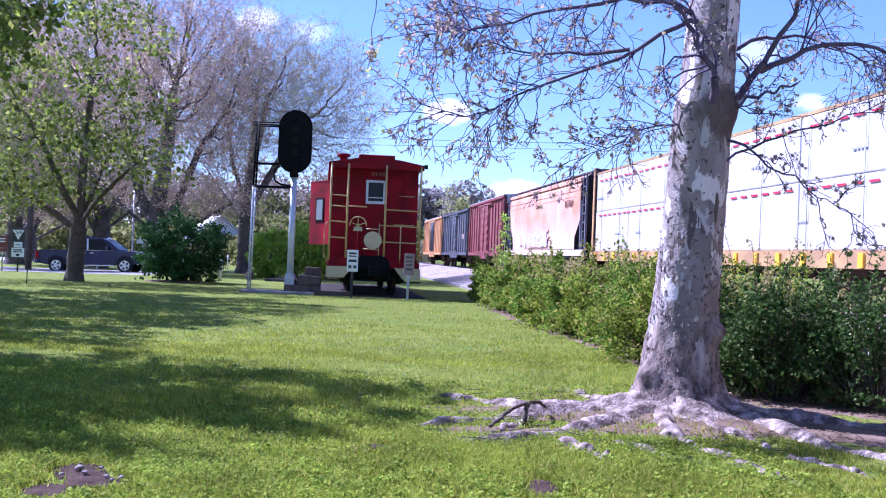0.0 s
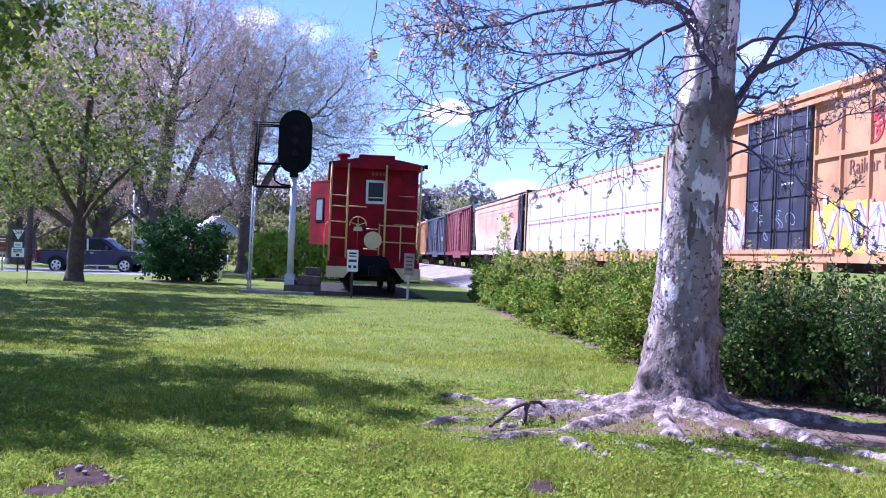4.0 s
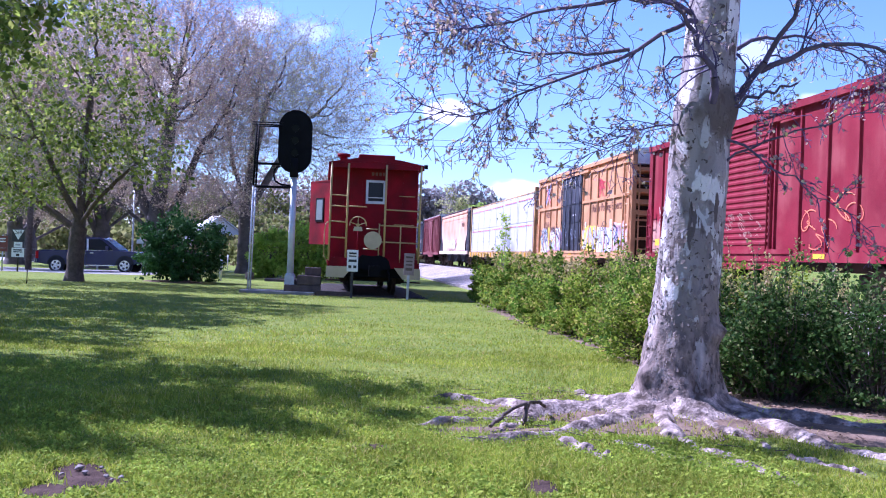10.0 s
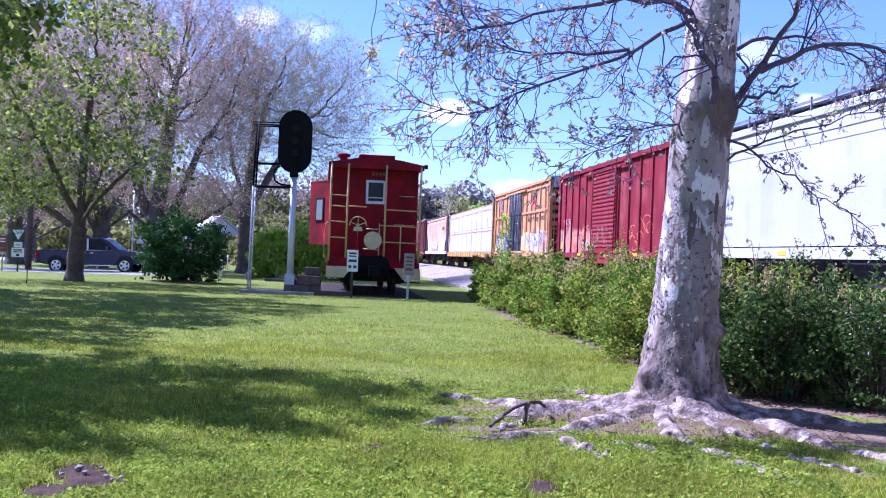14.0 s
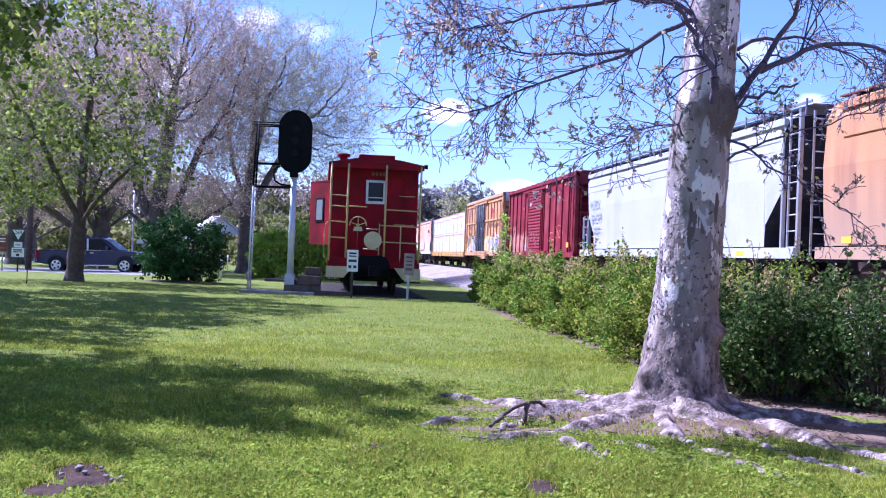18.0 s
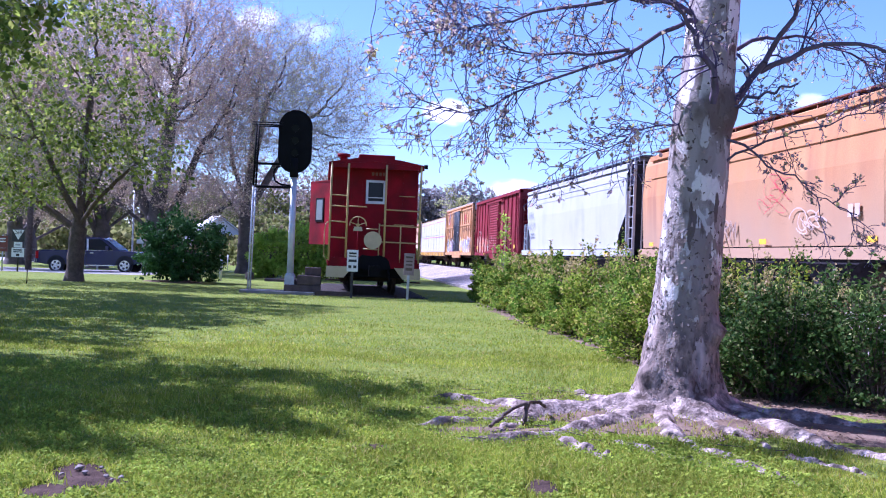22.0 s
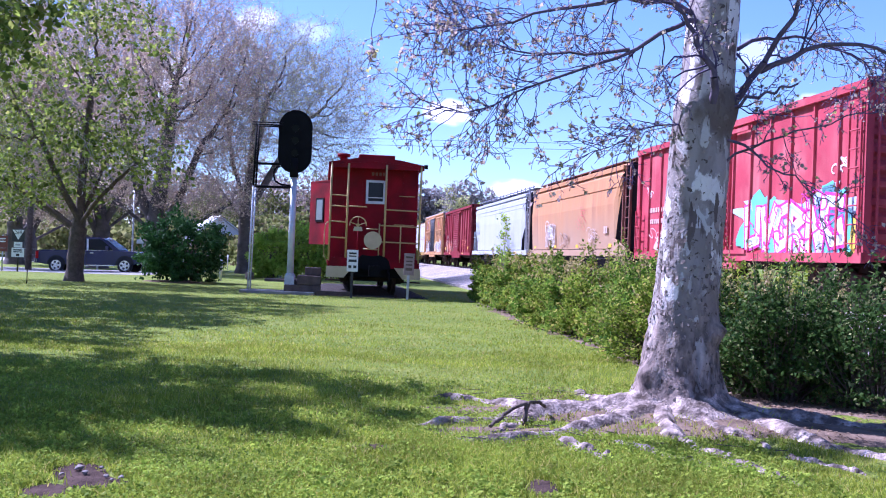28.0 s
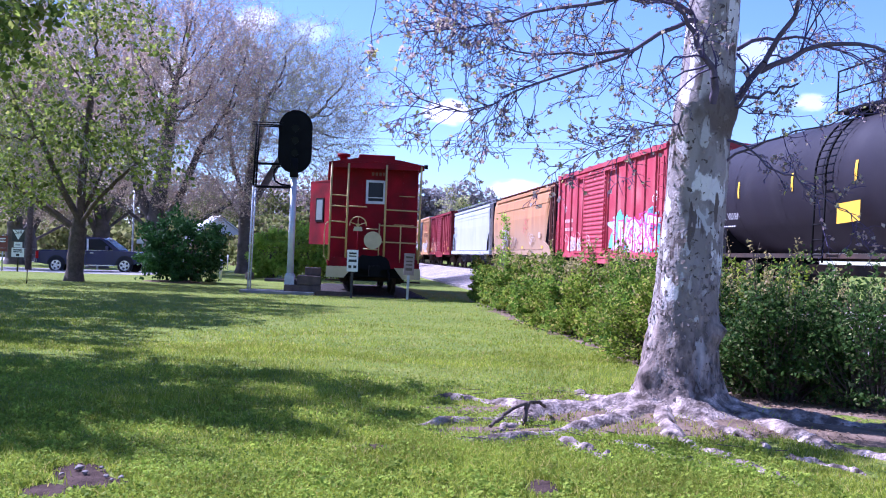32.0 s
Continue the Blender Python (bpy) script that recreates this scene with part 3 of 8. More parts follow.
def boxcar(name, label, u_front, u_back, body, roof, pitch, door, door_mat, door_ribs, end_mat=None, eave=4.35, roof_rise=0.14, sill=0.95, horiz=True, door_panels=2, lad=None, full_end=False):
    """A boxcar with outside posts. door: (x0, x1) along the car."""
    car, L = new_car(name, label, "boxcar", u_front, u_back)
    h = L / 2
    lad = lad or body
    bm = bmesh.new()
    box(bm, -h + 0.3, h - 0.3, -1.46, 1.46, sill, eave - 0.06)
    part("body", bm, body, car)
    bm = bmesh.new()
    prism(bm, [(-1.56, eave), (-1.56, eave + 0.03), (-0.8, eave + roof_rise * 0.7), (0, eave + roof_rise), (0.8, eave + roof_rise * 0.7), (1.56, eave + 0.03), (1.56, eave)], "x", -h - 0.06, h + 0.06)
    rf = part("roof", bm, roof, car)
    n = int(L / 1.25)
    rb = bmesh.new()
    prism(rb, [(-1.57, 0.02), (-0.8, roof_rise * 0.7 + 0.02), (0, roof_rise + 0.02), (0.8, roof_rise * 0.7 + 0.02), (1.57, 0.02), (1.57, 0.06), (0, roof_rise + 0.06), (-1.57, 0.06)], "x", -0.03, 0.03)
    me = mesh_of("roof_rib", rb, roof)
    for k in range(n + 1):
        part("roof_rib", me, None, rf, "", pose(-h + L * k / n, 0, eave))
    for s in (1, -1):
        bm = bmesh.new()
        box(bm, -h, h, s * 1.53 - 0.05, s * 1.53 + 0.04, eave - 0.13, eave - 0.004)
        part("top_chord", bm, body, car)
        bm = bmesh.new()
        box(bm, -h, h, s * 1.52 - 0.05, s * 1.52 + 0.05, sill - 0.04, sill + 0.16)
        box(bm, door[0] - 0.7, door[1] + 0.7, s * 1.5 - 0.04, s * 1.5 + 0.04, sill - 0.24, sill - 0.03)
        part("side_sill", bm, end_mat or body, car)
        pm = bmesh.new()
        prism(pm, [(-0.05, 0), (-0.03, s * 0.058), (0.03, s * 0.058), (0.05, 0)], "z", sill + 0.162, eave - 0.132)
        me = mesh_of("side_post", pm, body)
        x = -h + 0.06
        xs = []
        for a, b in ((-h + 0.06, door[0] - 0.1), (door[1] + 0.1, h - 0.06)):
            k = max(1, round((b - a) / pitch))
            xs += [a + (b - a) * j / k for j in range(k + 1)]
        for x in xs:
            part("side_post", me, None, car, "", pose(x, s * 1.46, 0))
        # door leaf with its ribs and lock bars
        dn = len(door_mat) if isinstance(door_mat, (list, tuple)) else 1
        wd = (door[1] - door[0]) / door_panels
        for j in range(door_panels):
            a, b = door[0] + wd * j + 0.015, door[0] + wd * (j + 1) - 0.015
            bm = bmesh.new()
            box(bm, a, b, s * 1.51 - 0.04, s * 1.51 + 0.04, sill + 0.18, eave - 0.26)
            leaf = part("door", bm, door_mat, car)
            rm = bmesh.new()
            hh = (eave - sill - 0.6) / door_ribs
            if horiz:
                prism(rm, [(s * 1.548, -hh * 0.4), (s * 1.578, -hh * 0.16), (s * 1.578, hh * 0.16), (s * 1.548, hh * 0.4)], "x", a + 0.08, b - 0.08)
            else:
                box(rm, a + 0.02, b - 0.02, min(s * 1.548, s * 1.58), max(s * 1.548, s * 1.58), -0.03, 0.03)
            rme = mesh_of("door_rib", rm, door_mat)
            for k in range(door_ribs):
                part("door_rib", rme, None, leaf, "", pose(0, 0, sill + 0.3 + hh * (k + 0.5)))
            for xx in (a + 0.06, b - 0.06) if horiz else (a + 0.06, b - 0.06, (a + b) / 2):
                bm = bmesh.new()
                rod(bm, (xx, s * 1.6, sill + 0.2), (xx, s * 1.6, eave - 0.3), 0.02, n=6)
                part("lock_bar", bm, door_mat, leaf)
        for z in (sill + 0.18, eave - 0.26):
            bm = bmesh.new()
            box(bm, door[0] - 1.2, door[1] + 1.2, s * 1.58 - 0.03, s * 1.58 + 0.03, z - 0.05, z + 0.05)
            part("door_track", bm, body, car)
        for x in (-h + 0.34, h - 0.34):
            ladder(car, (x, s * 1.58, sill + 0.15), (1, 0, 0), 1.35 if x > 0 else 2.9, 0.46, 4 if x > 0 else 8, lad)
    for s in (-1, 1):
        em = end_mat or body
        i = s * (h - 0.3)
        # backing seen between the ridges; unless full_end, rust with gap shade painted in
        bm = bmesh.new()
        box(bm, *sorted((i + s * 0.004, i + s * 0.02)), -1.38, 1.38, sill + 0.02, eave - 0.45)
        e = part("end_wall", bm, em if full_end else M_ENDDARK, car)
        z, top = sill + (0.25 if full_end else 1.25), eave - 0.5
        n = 8 if full_end else 5
        hh = (top - z) / n
        rm = bmesh.new()
        prism(rm, [(i + s * 0.022, 0.0), (s * (h - 0.15 * full_end), hh * 0.2), (s * (h - 0.15 * full_end), hh * 0.55), (i + s * 0.022, hh * (0.8 if full_end else 0.64))], "y", -1.38, 1.38)
        rme = mesh_of("end_ridge", rm, em)
        for k in range(n):
            part("end_ridge", rme, None, e, "", pose(0, 0, z + hh * (k + 0.3)))
        for y in () if full_end else (-0.75, 0.1, 0.85):
            bm = bmesh.new()
            box(bm, *sorted((i + s * 0.022, s * (h - 0.06))), y - 0.05, y + 0.05, sill + 0.1, z - 0.03)
            part("end_upright", bm, em, e)
        for zz in () if full_end else (z, sill + 0.62):
            bm = bmesh.new()
            box(bm, *sorted((i + s * 0.022, s * (h - 0.02))), -1.38, 1.38, zz - 0.03, zz + 0.03)
            part("end_beam", bm, em, e)
        bm = bmesh.new()
        box(bm, *sorted((i + s * 0.004, s * (h + 0.03))), -1.38, 1.38, eave - 0.44, eave - 0.004)
        part("end_gable", bm, roof, car)
        for y in (-1.46, 1.46):
            bm = bmesh.new()
            box(bm, *sorted((i + s * 0.004, s * h)), y - 0.075, y + 0.075, sill, eave - 0.135)
            part("corner_post", bm, body, car)
        ladder(car, (s * (h + 0.06), 1.1, sill + 0.1), (0, 1, 0), 3.0, 0.42, 8, lad)
        bm = bmesh.new()
        rod(bm, (s * (h + 0.02), -0.6, 2.6), (s * (h + 0.06), -0.6, 2.6), 0.28, n=16)
        part("brake_wheel", bm, M_UNDER, car)
        bm = bmesh.new()
        box(bm, min(s * h, s * (h + 0.25)), max(s * h, s * (h + 0.25)), -1.3, 1.3, sill + 0.02, sill + 0.06)
        part("end_platform", bm, M_UNDER, car)
        add_coupler(car, s * h, s)
    bm = bmesh.new()
    box(bm, -h, h, -0.35, 0.35, 0.72, sill - 0.002)
    part("centre_sill", bm, M_UNDER, car)
    add_bogies(car, h - 2.0)
    return car, h


def bars(car, x0, x1, z, n, h, material, rng, y=1.49, name="lettering_bar"):
    """A line of lettering too worn to read: a row of small bars."""
    w = (x1 - x0) / n
    for k in range(n):
        bm = bmesh.new()
        box(bm, x0 + w * k, x0 + w * (k + rng.uniform(0.6, 0.85)), y - 0.002, y + 0.003, z, z + h)
        part(name, bm, material, car)


def hopper(name, label, u_front, u_back, body, dark, rng, lad=None, board=None, front_ladder=3.2, front_full=False, end_cut=1.5, low=1.25, curve=0.0, cut=((0, 3.7), (0.15, 2.45), (0.95, 1.75), (0.98, 1.25))):
    """A covered hopper: full-height side sheets, cut away at a slant at both ends over an open end platform."""
    car, L = new_car(name, label, "hopper car", u_front, u_back)
    h = L / 2
    lad = lad or body
    e = 0.75
    bm = bmesh.new()
    edge = [p[0] for p in cut]
    inner = h - e - edge[-1]
    xs = [-h + e + a for a in edge] + list(np.linspace(-inner + 1, inner - 1, 9)) + ([h - 0.2] if front_full else [h - e - a for a in edge[::-1]])
    rings = []
    for x in xs:
        d = x - (-h + e) if front_full else min(x - (-h + e), (h - e) - x)
        zb = float(np.interp(d, edge, [p[1] for p in cut]))
        ring = []
        half = [(1.45, zb), (1.48 + curve * 0.5, zb + (3.8 - zb) * 0.3), (1.5 + curve, zb + (3.8 - zb) * 0.62), (1.47, 3.82), (1.36, 4.08), (1.1, 4.25), (0.6, 4.33), (0, 4.35)]
        for y, z in half:
            ring.append((x, y, z))
        for y, z in half[-2::-1]:
            ring.append((x, -y, z))
        rings.append([bm.verts.new(p) for p in ring])
    for a, b in zip(rings[:-1], rings[1:]):
        for k in range(len(a) - 1):
            bm.faces.new((a[k], a[k + 1], b[k + 1], b[k]))
        # underside and open end faces take the colour with the shade in it
        bm.faces.new((a[-1], a[0], b[0], b[-1])).material_index = 1
    bm.faces.new(rings[0]).material_index = 1
    bm.faces.new(rings[-1][::-1]).material_index = 0 if front_full else 1
    bmesh.ops.recalc_face_normals(bm, faces=bm.faces)
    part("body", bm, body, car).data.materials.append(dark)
    for s in (1, -1):
        bm = bmesh.new()
        box(bm, -h, h, s * 1.5 - 0.05, s * 1.5 + 0.05, 0.98, 1.22)
        part("side_sill", bm, body, car)
        bm = bmesh.new()
        box(bm, -h + e, h - e, s * 1.44 - 0.05, s * 1.44 + 0.06, 3.96, 4.1)
        part("top_rail", bm, body, car)
        for z in (3.4,) if curve else (3.4, 3.62):
            bm = bmesh.new()
            yy = 1.49 + curve
            box(bm, -h + e + 0.2, h - e - 0.2, s * yy - 0.012, s * yy + 0.006, z - 0.012, z + 0.012)
            part("side_bead", bm, body, car)
    # discharge bays under the body
    nb = 3
    for k in range(nb):
        cx = -h + e + end_cut + (L - 2 * e - 2 * end_cut) * (k + 0.5) / nb
        bm = bmesh.new()
        w = (L - 2 * e - 2 * end_cut) / nb / 2 - 0.05
        prism(bm, [(cx - w, low - 0.002), (cx - 0.5, 0.45), (cx + 0.5, 0.45), (cx + w, low - 0.002)], "y", -1.2, 1.2)
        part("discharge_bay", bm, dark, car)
    # slope sheets, stub frames and ladders at the ends
    for s in (-1,) if front_full else (-1, 1):
        bm = bmesh.new()
        prism(bm, [(s * (h - e + 0.01), 3.9), (s * (h - e - end_cut), 1.18), (s * (h - e - end_cut + 0.12), 1.18), (s * (h - e + 0.05), 3.9)], "y", -1.32, 1.32)
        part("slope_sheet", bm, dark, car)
        for y in (-1.5, 1.5) if curve else ():
            bm = bmesh.new()
            prism(bm, [(s * (h - e - 1.0), 1.22), (s * (h - e - 1.0), 1.6), (s * (h - e - 0.7), 1.58), (s * (h - 0.1), 1.22)], "y", y - 0.04, y + 0.04)
            part("corner_gusset", bm, body, car)
        bm = bmesh.new()
        box(bm, min(s * (h - e - end_cut - 0.3), s * h), max(s * (h - e - end_cut - 0.3), s * h), -1.4, 1.4, 0.94, 1.0)
        part("end_platform", bm, dark, car)
        for y in (-1.42, 1.42):
            bm = bmesh.new()
            for x in (s * (h - 0.06), s * (h - e - 0.1)):
                box(bm, x - 0.04, x + 0.04, y - 0.04, y + 0.04, 1.0, (4.1 if abs(x) < h - 0.3 else 4.15) if s < 0 or front_ladder > 3 else 1.0 + front_ladder)
            part("end_post", bm, lad, car)
            ladder(car, (s * (h - 0.36), y, 1.05), (1, 0, 0), front_ladder if s > 0 else 3.2, 0.44, 5 if s > 0 and front_ladder < 3 else 9, lad)
        ladder(car, (s * (h - 0.02), 0.9, 1.0), (0, 1, 0), front_ladder if s > 0 else 3.2, 0.5, 5 if s > 0 and front_ladder < 3 else 9, lad)
        bm = bmesh.new()
        for y in (-0.9, 0.3):
            box(bm, s * (h - e) - 0.05, s * (h - e) + 0.05, y - 0.05, y + 0.05, 1.0, 2.5)
        rod(bm, (s * (h - 0.05), 0.2, 1.9), (s * (h - 0.01), 0.2, 1.9), 0.28, n=14)
        part("end_bracket", bm, dark, car)
    for s in (-1, 1):
        add_coupler(car, s * h, s)
    # running boards and hatches on the roof
    for y in (-0.85, 0.85):
        bm = bmesh.new()
        box(bm, -h + 0.05, h - 0.05, y - 0.3, y + 0.3, 4.33, 4.36)
        for x in np.arange(-h + 0.6, h - 0.4, 1.5):
            box(bm, x - 0.02, x + 0.02, y - 0.28, y + 0.28, 4.2, 4.33)
        part("running_board", bm, board or lad, car)
        if board:
            # open grating walk with kick plates along the eaves
            s = 1 if y > 0 else -1
            bm = bmesh.new()
            box(bm, -h + 0.05, h - 0.05, s * 1.2 - 0.01, s * 1.2 + 0.01, 4.38, 4.44)
            for x in np.arange(-h + 0.3, h - 0.2, 1.1):
                box(bm, x - 0.02, x + 0.02, s * 1.21 - 0.02, s * 1.21 + 0.02, 4.14, 4.5)
            part("walk_edge", bm, board, car)
    hm = bmesh.new()
    rod(hm, (0, 0, 4.33), (0, 0, 4.47), 0.36, 0.34, 14)
    box(hm, -0.4, 0.4, -0.04, 0.04, 4.47, 4.5)
    hme = mesh_of("hatch", hm, body)
    for k in range(8):
        part("hatch", hme, None, car, "", pose(-h + e + (L - 2 * e) * (k + 0.5) / 8, 0, 0))
    bm = bmesh.new()
    box(bm, -h, h, -0.3, 0.3, 0.7, 0.93)
    part("centre_sill", bm, dark, car)
    add_bogies(car, h - 1.75)
    return car, h


def build_train():
    rng = np.random.default_rng(5)
    # the far cars, first to pass
    c, h = boxcar("boxcar", "yellow boxcar far along the freight train", 105.5, 90.2, M_YBOX, M_ROOF_GALV, 1.3, (-1.5, 1.5), M_BLUEDOOR, 4, M_YBOX, horiz=False, eave=4.2)
    c, h = boxcar("boxcar", "dark slate boxcar with faded lettering in the freight train", 89.0, 74.0, M_SLATE, M_SLATE, 1.3, (-1.4, 1.4), M_SLATE, 6, eave=4.2)
    bars(c, -5.5, -4.3, 2.1, 4, 0.35, PAINT["bone"], rng)
    c, h = boxcar("boxcar", "brownish red boxcar with heavy side posts and pale roof", 73.0, 59.2, M_BROWN, M_ROOF_GALV, 1.15, (-1.5, 1.5), M_BROWN, 6, eave=4.35, horiz=True)
    c, h = hopper("hopper_car", "faded peach covered hopper car with dark ladders", 58.2, 41.0, M_PEACH, M_HOPDARK, rng, M_BOARD)
    bars(c, -6.7, -5.3, 3.0, 6, 0.28, M_DARKTXT, rng, 1.53)
    graffiti(c, -2.0, 4.0, 1.4, 2.0, 7, "white", "sky", "pale", rng, 1.53, width=0.14)

    # centre-beam flatcar with wrapped lumber
    car, L = new_car("lumber_flatcar", "tan centre-beam flatcar loaded with white-wrapped lumber", "flatcar", 39.9, 17.9)
    h = L / 2
    bm = bmesh.new()
    box(bm, -h, h, -1.45, 1.45, 0.96, 1.14)
    part("deck", bm, M_TAN, car)
    for s in (1, -1):
        bm = bmesh.new()
        box(bm, -h, h, s * 1.48 - 0.03, s * 1.48 + 0.05, 0.8, 1.16)
        part("side_sill", bm, M_TAN, car)
        bm = bmesh.new()
        box(bm, -0.09, 0.09, s * 1.55 - 0.03, s * 1.55 + 0.03, 0.82, 1.1)
        pocket = mesh_of("stake_pocket", bm, M_REFLECT)
        for x in np.arange(-h + 0.6, h - 0.4, 1.2):
            part("stake_pocket", pocket, None, car, "", pose(x, 0, 0))
    bm = bmesh.new()
    box(bm, -h, h, -0.25, 0.25, 4.12, 4.36)
    box(bm, -h, h, -0.55, 0.55, 4.3, 4.37)
    part("centre_beam", bm, M_TAN, car)
    bm = bmesh.new()
    for x in np.arange(-h + 1.5, h - 1, 2.4):
        box(bm, x - 0.09, x + 0.09, -0.12, 0.12, 1.14, 4.12)
        part("beam_post", bm, M_TAN, car)
        bm = bmesh.new()
    bm.free()
    for s in (-1, 1):
        bm = bmesh.new()
        for y in (-1.4, -0.5, 0.5, 1.4):
            box(bm, s * (h - 0.15) - 0.1, s * (h - 0.15) + 0.1, y - 0.08, y + 0.08, 1.14, 4.3)
        for z in np.linspace(1.6, 4.2, 6):
            box(bm, s * (h - 0.2) - 0.03, s * (h - 0.2) + 0.03, -1.4, 1.4, z - 0.06, z + 0.06)
        bulk = part("bulkhead", bm, M_TAN, car)
        # sheet behind the bulkhead bars, in the same brown with painted shade
        bm = bmesh.new()
        box(bm, s * (h - 0.24) - 0.02, s * (h - 0.24) + 0.02, -1.45, 1.45, 1.14, 4.28)
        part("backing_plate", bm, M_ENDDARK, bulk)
        ladder(car, (s * (h - 0.02), 1.1, 1.1), (0, 1, 0), 3.1, 0.5, 8, M_TAN)
        add_coupler(car, s * h, s)
    packs = 5
    span = L - 1.0
    for s in (1, -1):
        for tier, (z0, z1) in enumerate(((1.16, 2.62), (2.63, 4.02))):
            for k in range(packs):
                a = -span / 2 + span * k / packs + 0.015
                b = -span / 2 + span * (k + 1) / packs - 0.015
                bm = bmesh.new()
                y0, y1 = sorted((s * 0.3, s * (1.46 + rng.uniform(-0.015, 0.015))))
                box(bm, a, b, y0, y1, z0, z1)
                bevel_all(bm, 0.03, 2)
                pk = part("lumber_pack", bm, M_WRAP, car)
                zz = z1 - (0.16 if tier == 0 else 0.26) + rng.uniform(-0.02, 0.02)
                for x in np.arange(a + 0.25, b - 0.2, 0.62):
                    bm = bmesh.new()
                    box(bm, x, x + 0.36, s * 1.478 - 0.004, s * 1.478 + 0.006, zz - 0.022, zz + 0.022)
                    part("printed_dash", bm, M_DASH, pk)
    for s in (1, -1):
        bm = bmesh.new()
        box(bm, -h + 0.4, h - 0.4, s * 1.4 - 0.07, s * 1.4 + 0.05, 4.03, 4.1)
        part("top_bearer", bm, M_TAN, car)
    for k in range(9):
        x = -span / 2 + span * (k + 0.6) / 9
        bars(car, x, x + rng.uniform(0.4, 1.0), rng.choice([1.75, 3.1]), 4, 0.05, M_GREYTXT, rng, 1.481, "faint_print")
        bm = bmesh.new()
        rod(bm, (x, 1.49, 1.1), (x, 1.49, 4.06), 0.008, n=4)
        part("tie_cable", bm, M_GREYTXT, car)
    bm = bmesh.new()
    box(bm, -h, h, -0.3, 0.3, 0.55, 0.95)
    part("centre_sill", bm, M_UNDER, car)
    add_bogies(car, h - 2.6)

    # yellow boxcar with dark double door
    c, h = boxcar("boxcar", "tall yellow-orange boxcar with a navy door and graffiti", 16.8, 1.75, M_YBOX, M_ROOF_GALV, 1.2, (-0.75, 2.45), M_BLUEDOOR, 4, M_YBOX, eave=4.5, horiz=False)
    for s in (1,):
        for z in (3.08, 4.2):
            bm = bmesh.new()
            box(bm, -h, -0.85, 1.46, 1.52, z - 0.05, z + 0.05)
            part("side_rail", bm, M_YBOX, c)
            bm = bmesh.new()
            box(bm, 2.55, h, 1.46, 1.52, z - 0.05, z + 0.05)
            part("side_rail", bm, M_YBOX, c)
    x = h - 2.05
    up, dn = [(x - 0.4, 3.36), (x + 0.4, 4.1)], [(x + 0.4, 3.36), (x - 0.4, 4.1)]
    part("emblem", ribbons([up, dn], 0.2, 1.515), PAINT["white"], c)
    part("emblem", ribbons([up], 0.13, 1.519), PAINT["red"], c, "crossed red and blue emblem")
    part("emblem", ribbons([dn], 0.13, 1.523), PAINT["blue"], c)
    scribble(c, -4.2, -2.7, 3.4, 3.7, 6, "red", rng, 1.475, 0.05, "faded_emblem")
    bars(c, 4.0, 5.0, 2.0, 3, 0.25, M_DARKTXT, rng, 1.5)
    for x0, x1 in ((-6.8, -0.95), (2.7, 7.4)):
        graffiti(c, x0, min(x1, 5.6), 1.2, 1.95, int((min(x1, 5.6) - x0) / 0.75), "sky", "violet", ("white", "yellow", "pale"), rng, 1.5, width=0.13, shine="white")
        scribble(c, x0 + 0.4, x1 - 0.6, 1.5, 2.1, 7, "black", rng, 1.512, 0.035)
    for xx, zz, w2, h2 in ((-6.3, 1.3, 0.07, 0.33), (6.6, 1.35, 0.07, 0.3), (0.8, 1.06, 0.2, 0.06)):
        bm = bmesh.new()
        box(bm, xx - w2, xx + w2, 1.572, 1.578, zz - h2, zz + h2)
        part("reflector", bm, M_REFLECT, c)
    graffiti(c, 5.6, 6.9, 1.05, 1.95, 3, "white", "navy", "sky", rng, 1.5, width=0.16, shine="navy")
    put_text(TXT["FBOX"], M_DARKTXT, c, side_text(h - 1.95, 2.78, 1.472))
    put_text(TXT["50588"], M_DARKTXT, c, side_text(h - 1.85, 2.34, 1.512))
    put_text(TXT["Railcar Pooling Experts"], M_DARKTXT, c, side_text(-4.2, 2.76, 1.472))
    for k in range(26):
        x = rng.uniform(-7.2, 7.3)
        if -1.0 < x < 2.7:
            continue
        z = rng.uniform(1.5, 2.3)
        w = rng.uniform(0.06, 0.22)
        part("paint_drip", ribbons([[(x, z), (x + rng.normal() * 0.05, 1.12)]], w, 1.476 + 0.0006 * k), PAINT[("sky", "violet", "white", "blue", "magenta", "pale")[k % 6]], c)
    scribble(c, -0.5, 2.0, 1.4, 2.2, 7, "sky", rng, 1.555, 0.014, size=0.5)
    bars(c, 0.0, 0.5, 3.1, 4, 0.04, M_WHITETXT, rng, 1.553)
    bars(c, 0.0, 0.6, 2.6, 5, 0.04, M_WHITETXT, rng, 1.553)

    # dark red boxcar
    c, h = boxcar("boxcar", "dark red boxcar with ribbed door and peeling pale paint low down", -0.05, -15.37, M_RED1P, M_RED1P, 1.15, (-1.35, 1.85), M_RED1P, 19, M_RED1P, eave=4.36, door_panels=1, full_end=True)
    bm = bmesh.new()
    box(bm, 1.98, h - 0.3, 1.455, 1.4655, 1.112, 4.22)
    part("worn_side_sheet", bm, M_RED1, c, "red side sheet with peeling pale paint low down")
    scribble(c, 2.4, 6.4, 1.2, 1.9, 8, "orange", rng, 1.475, 0.028)
    scribble(c, 2.6, 6.6, 1.15, 1.6, 6, "red", rng, 1.475, 0.03)
    scribble(c, 2.4, 5.2, 1.2, 1.7, 6, "bone", rng, 1.475, 0.04)
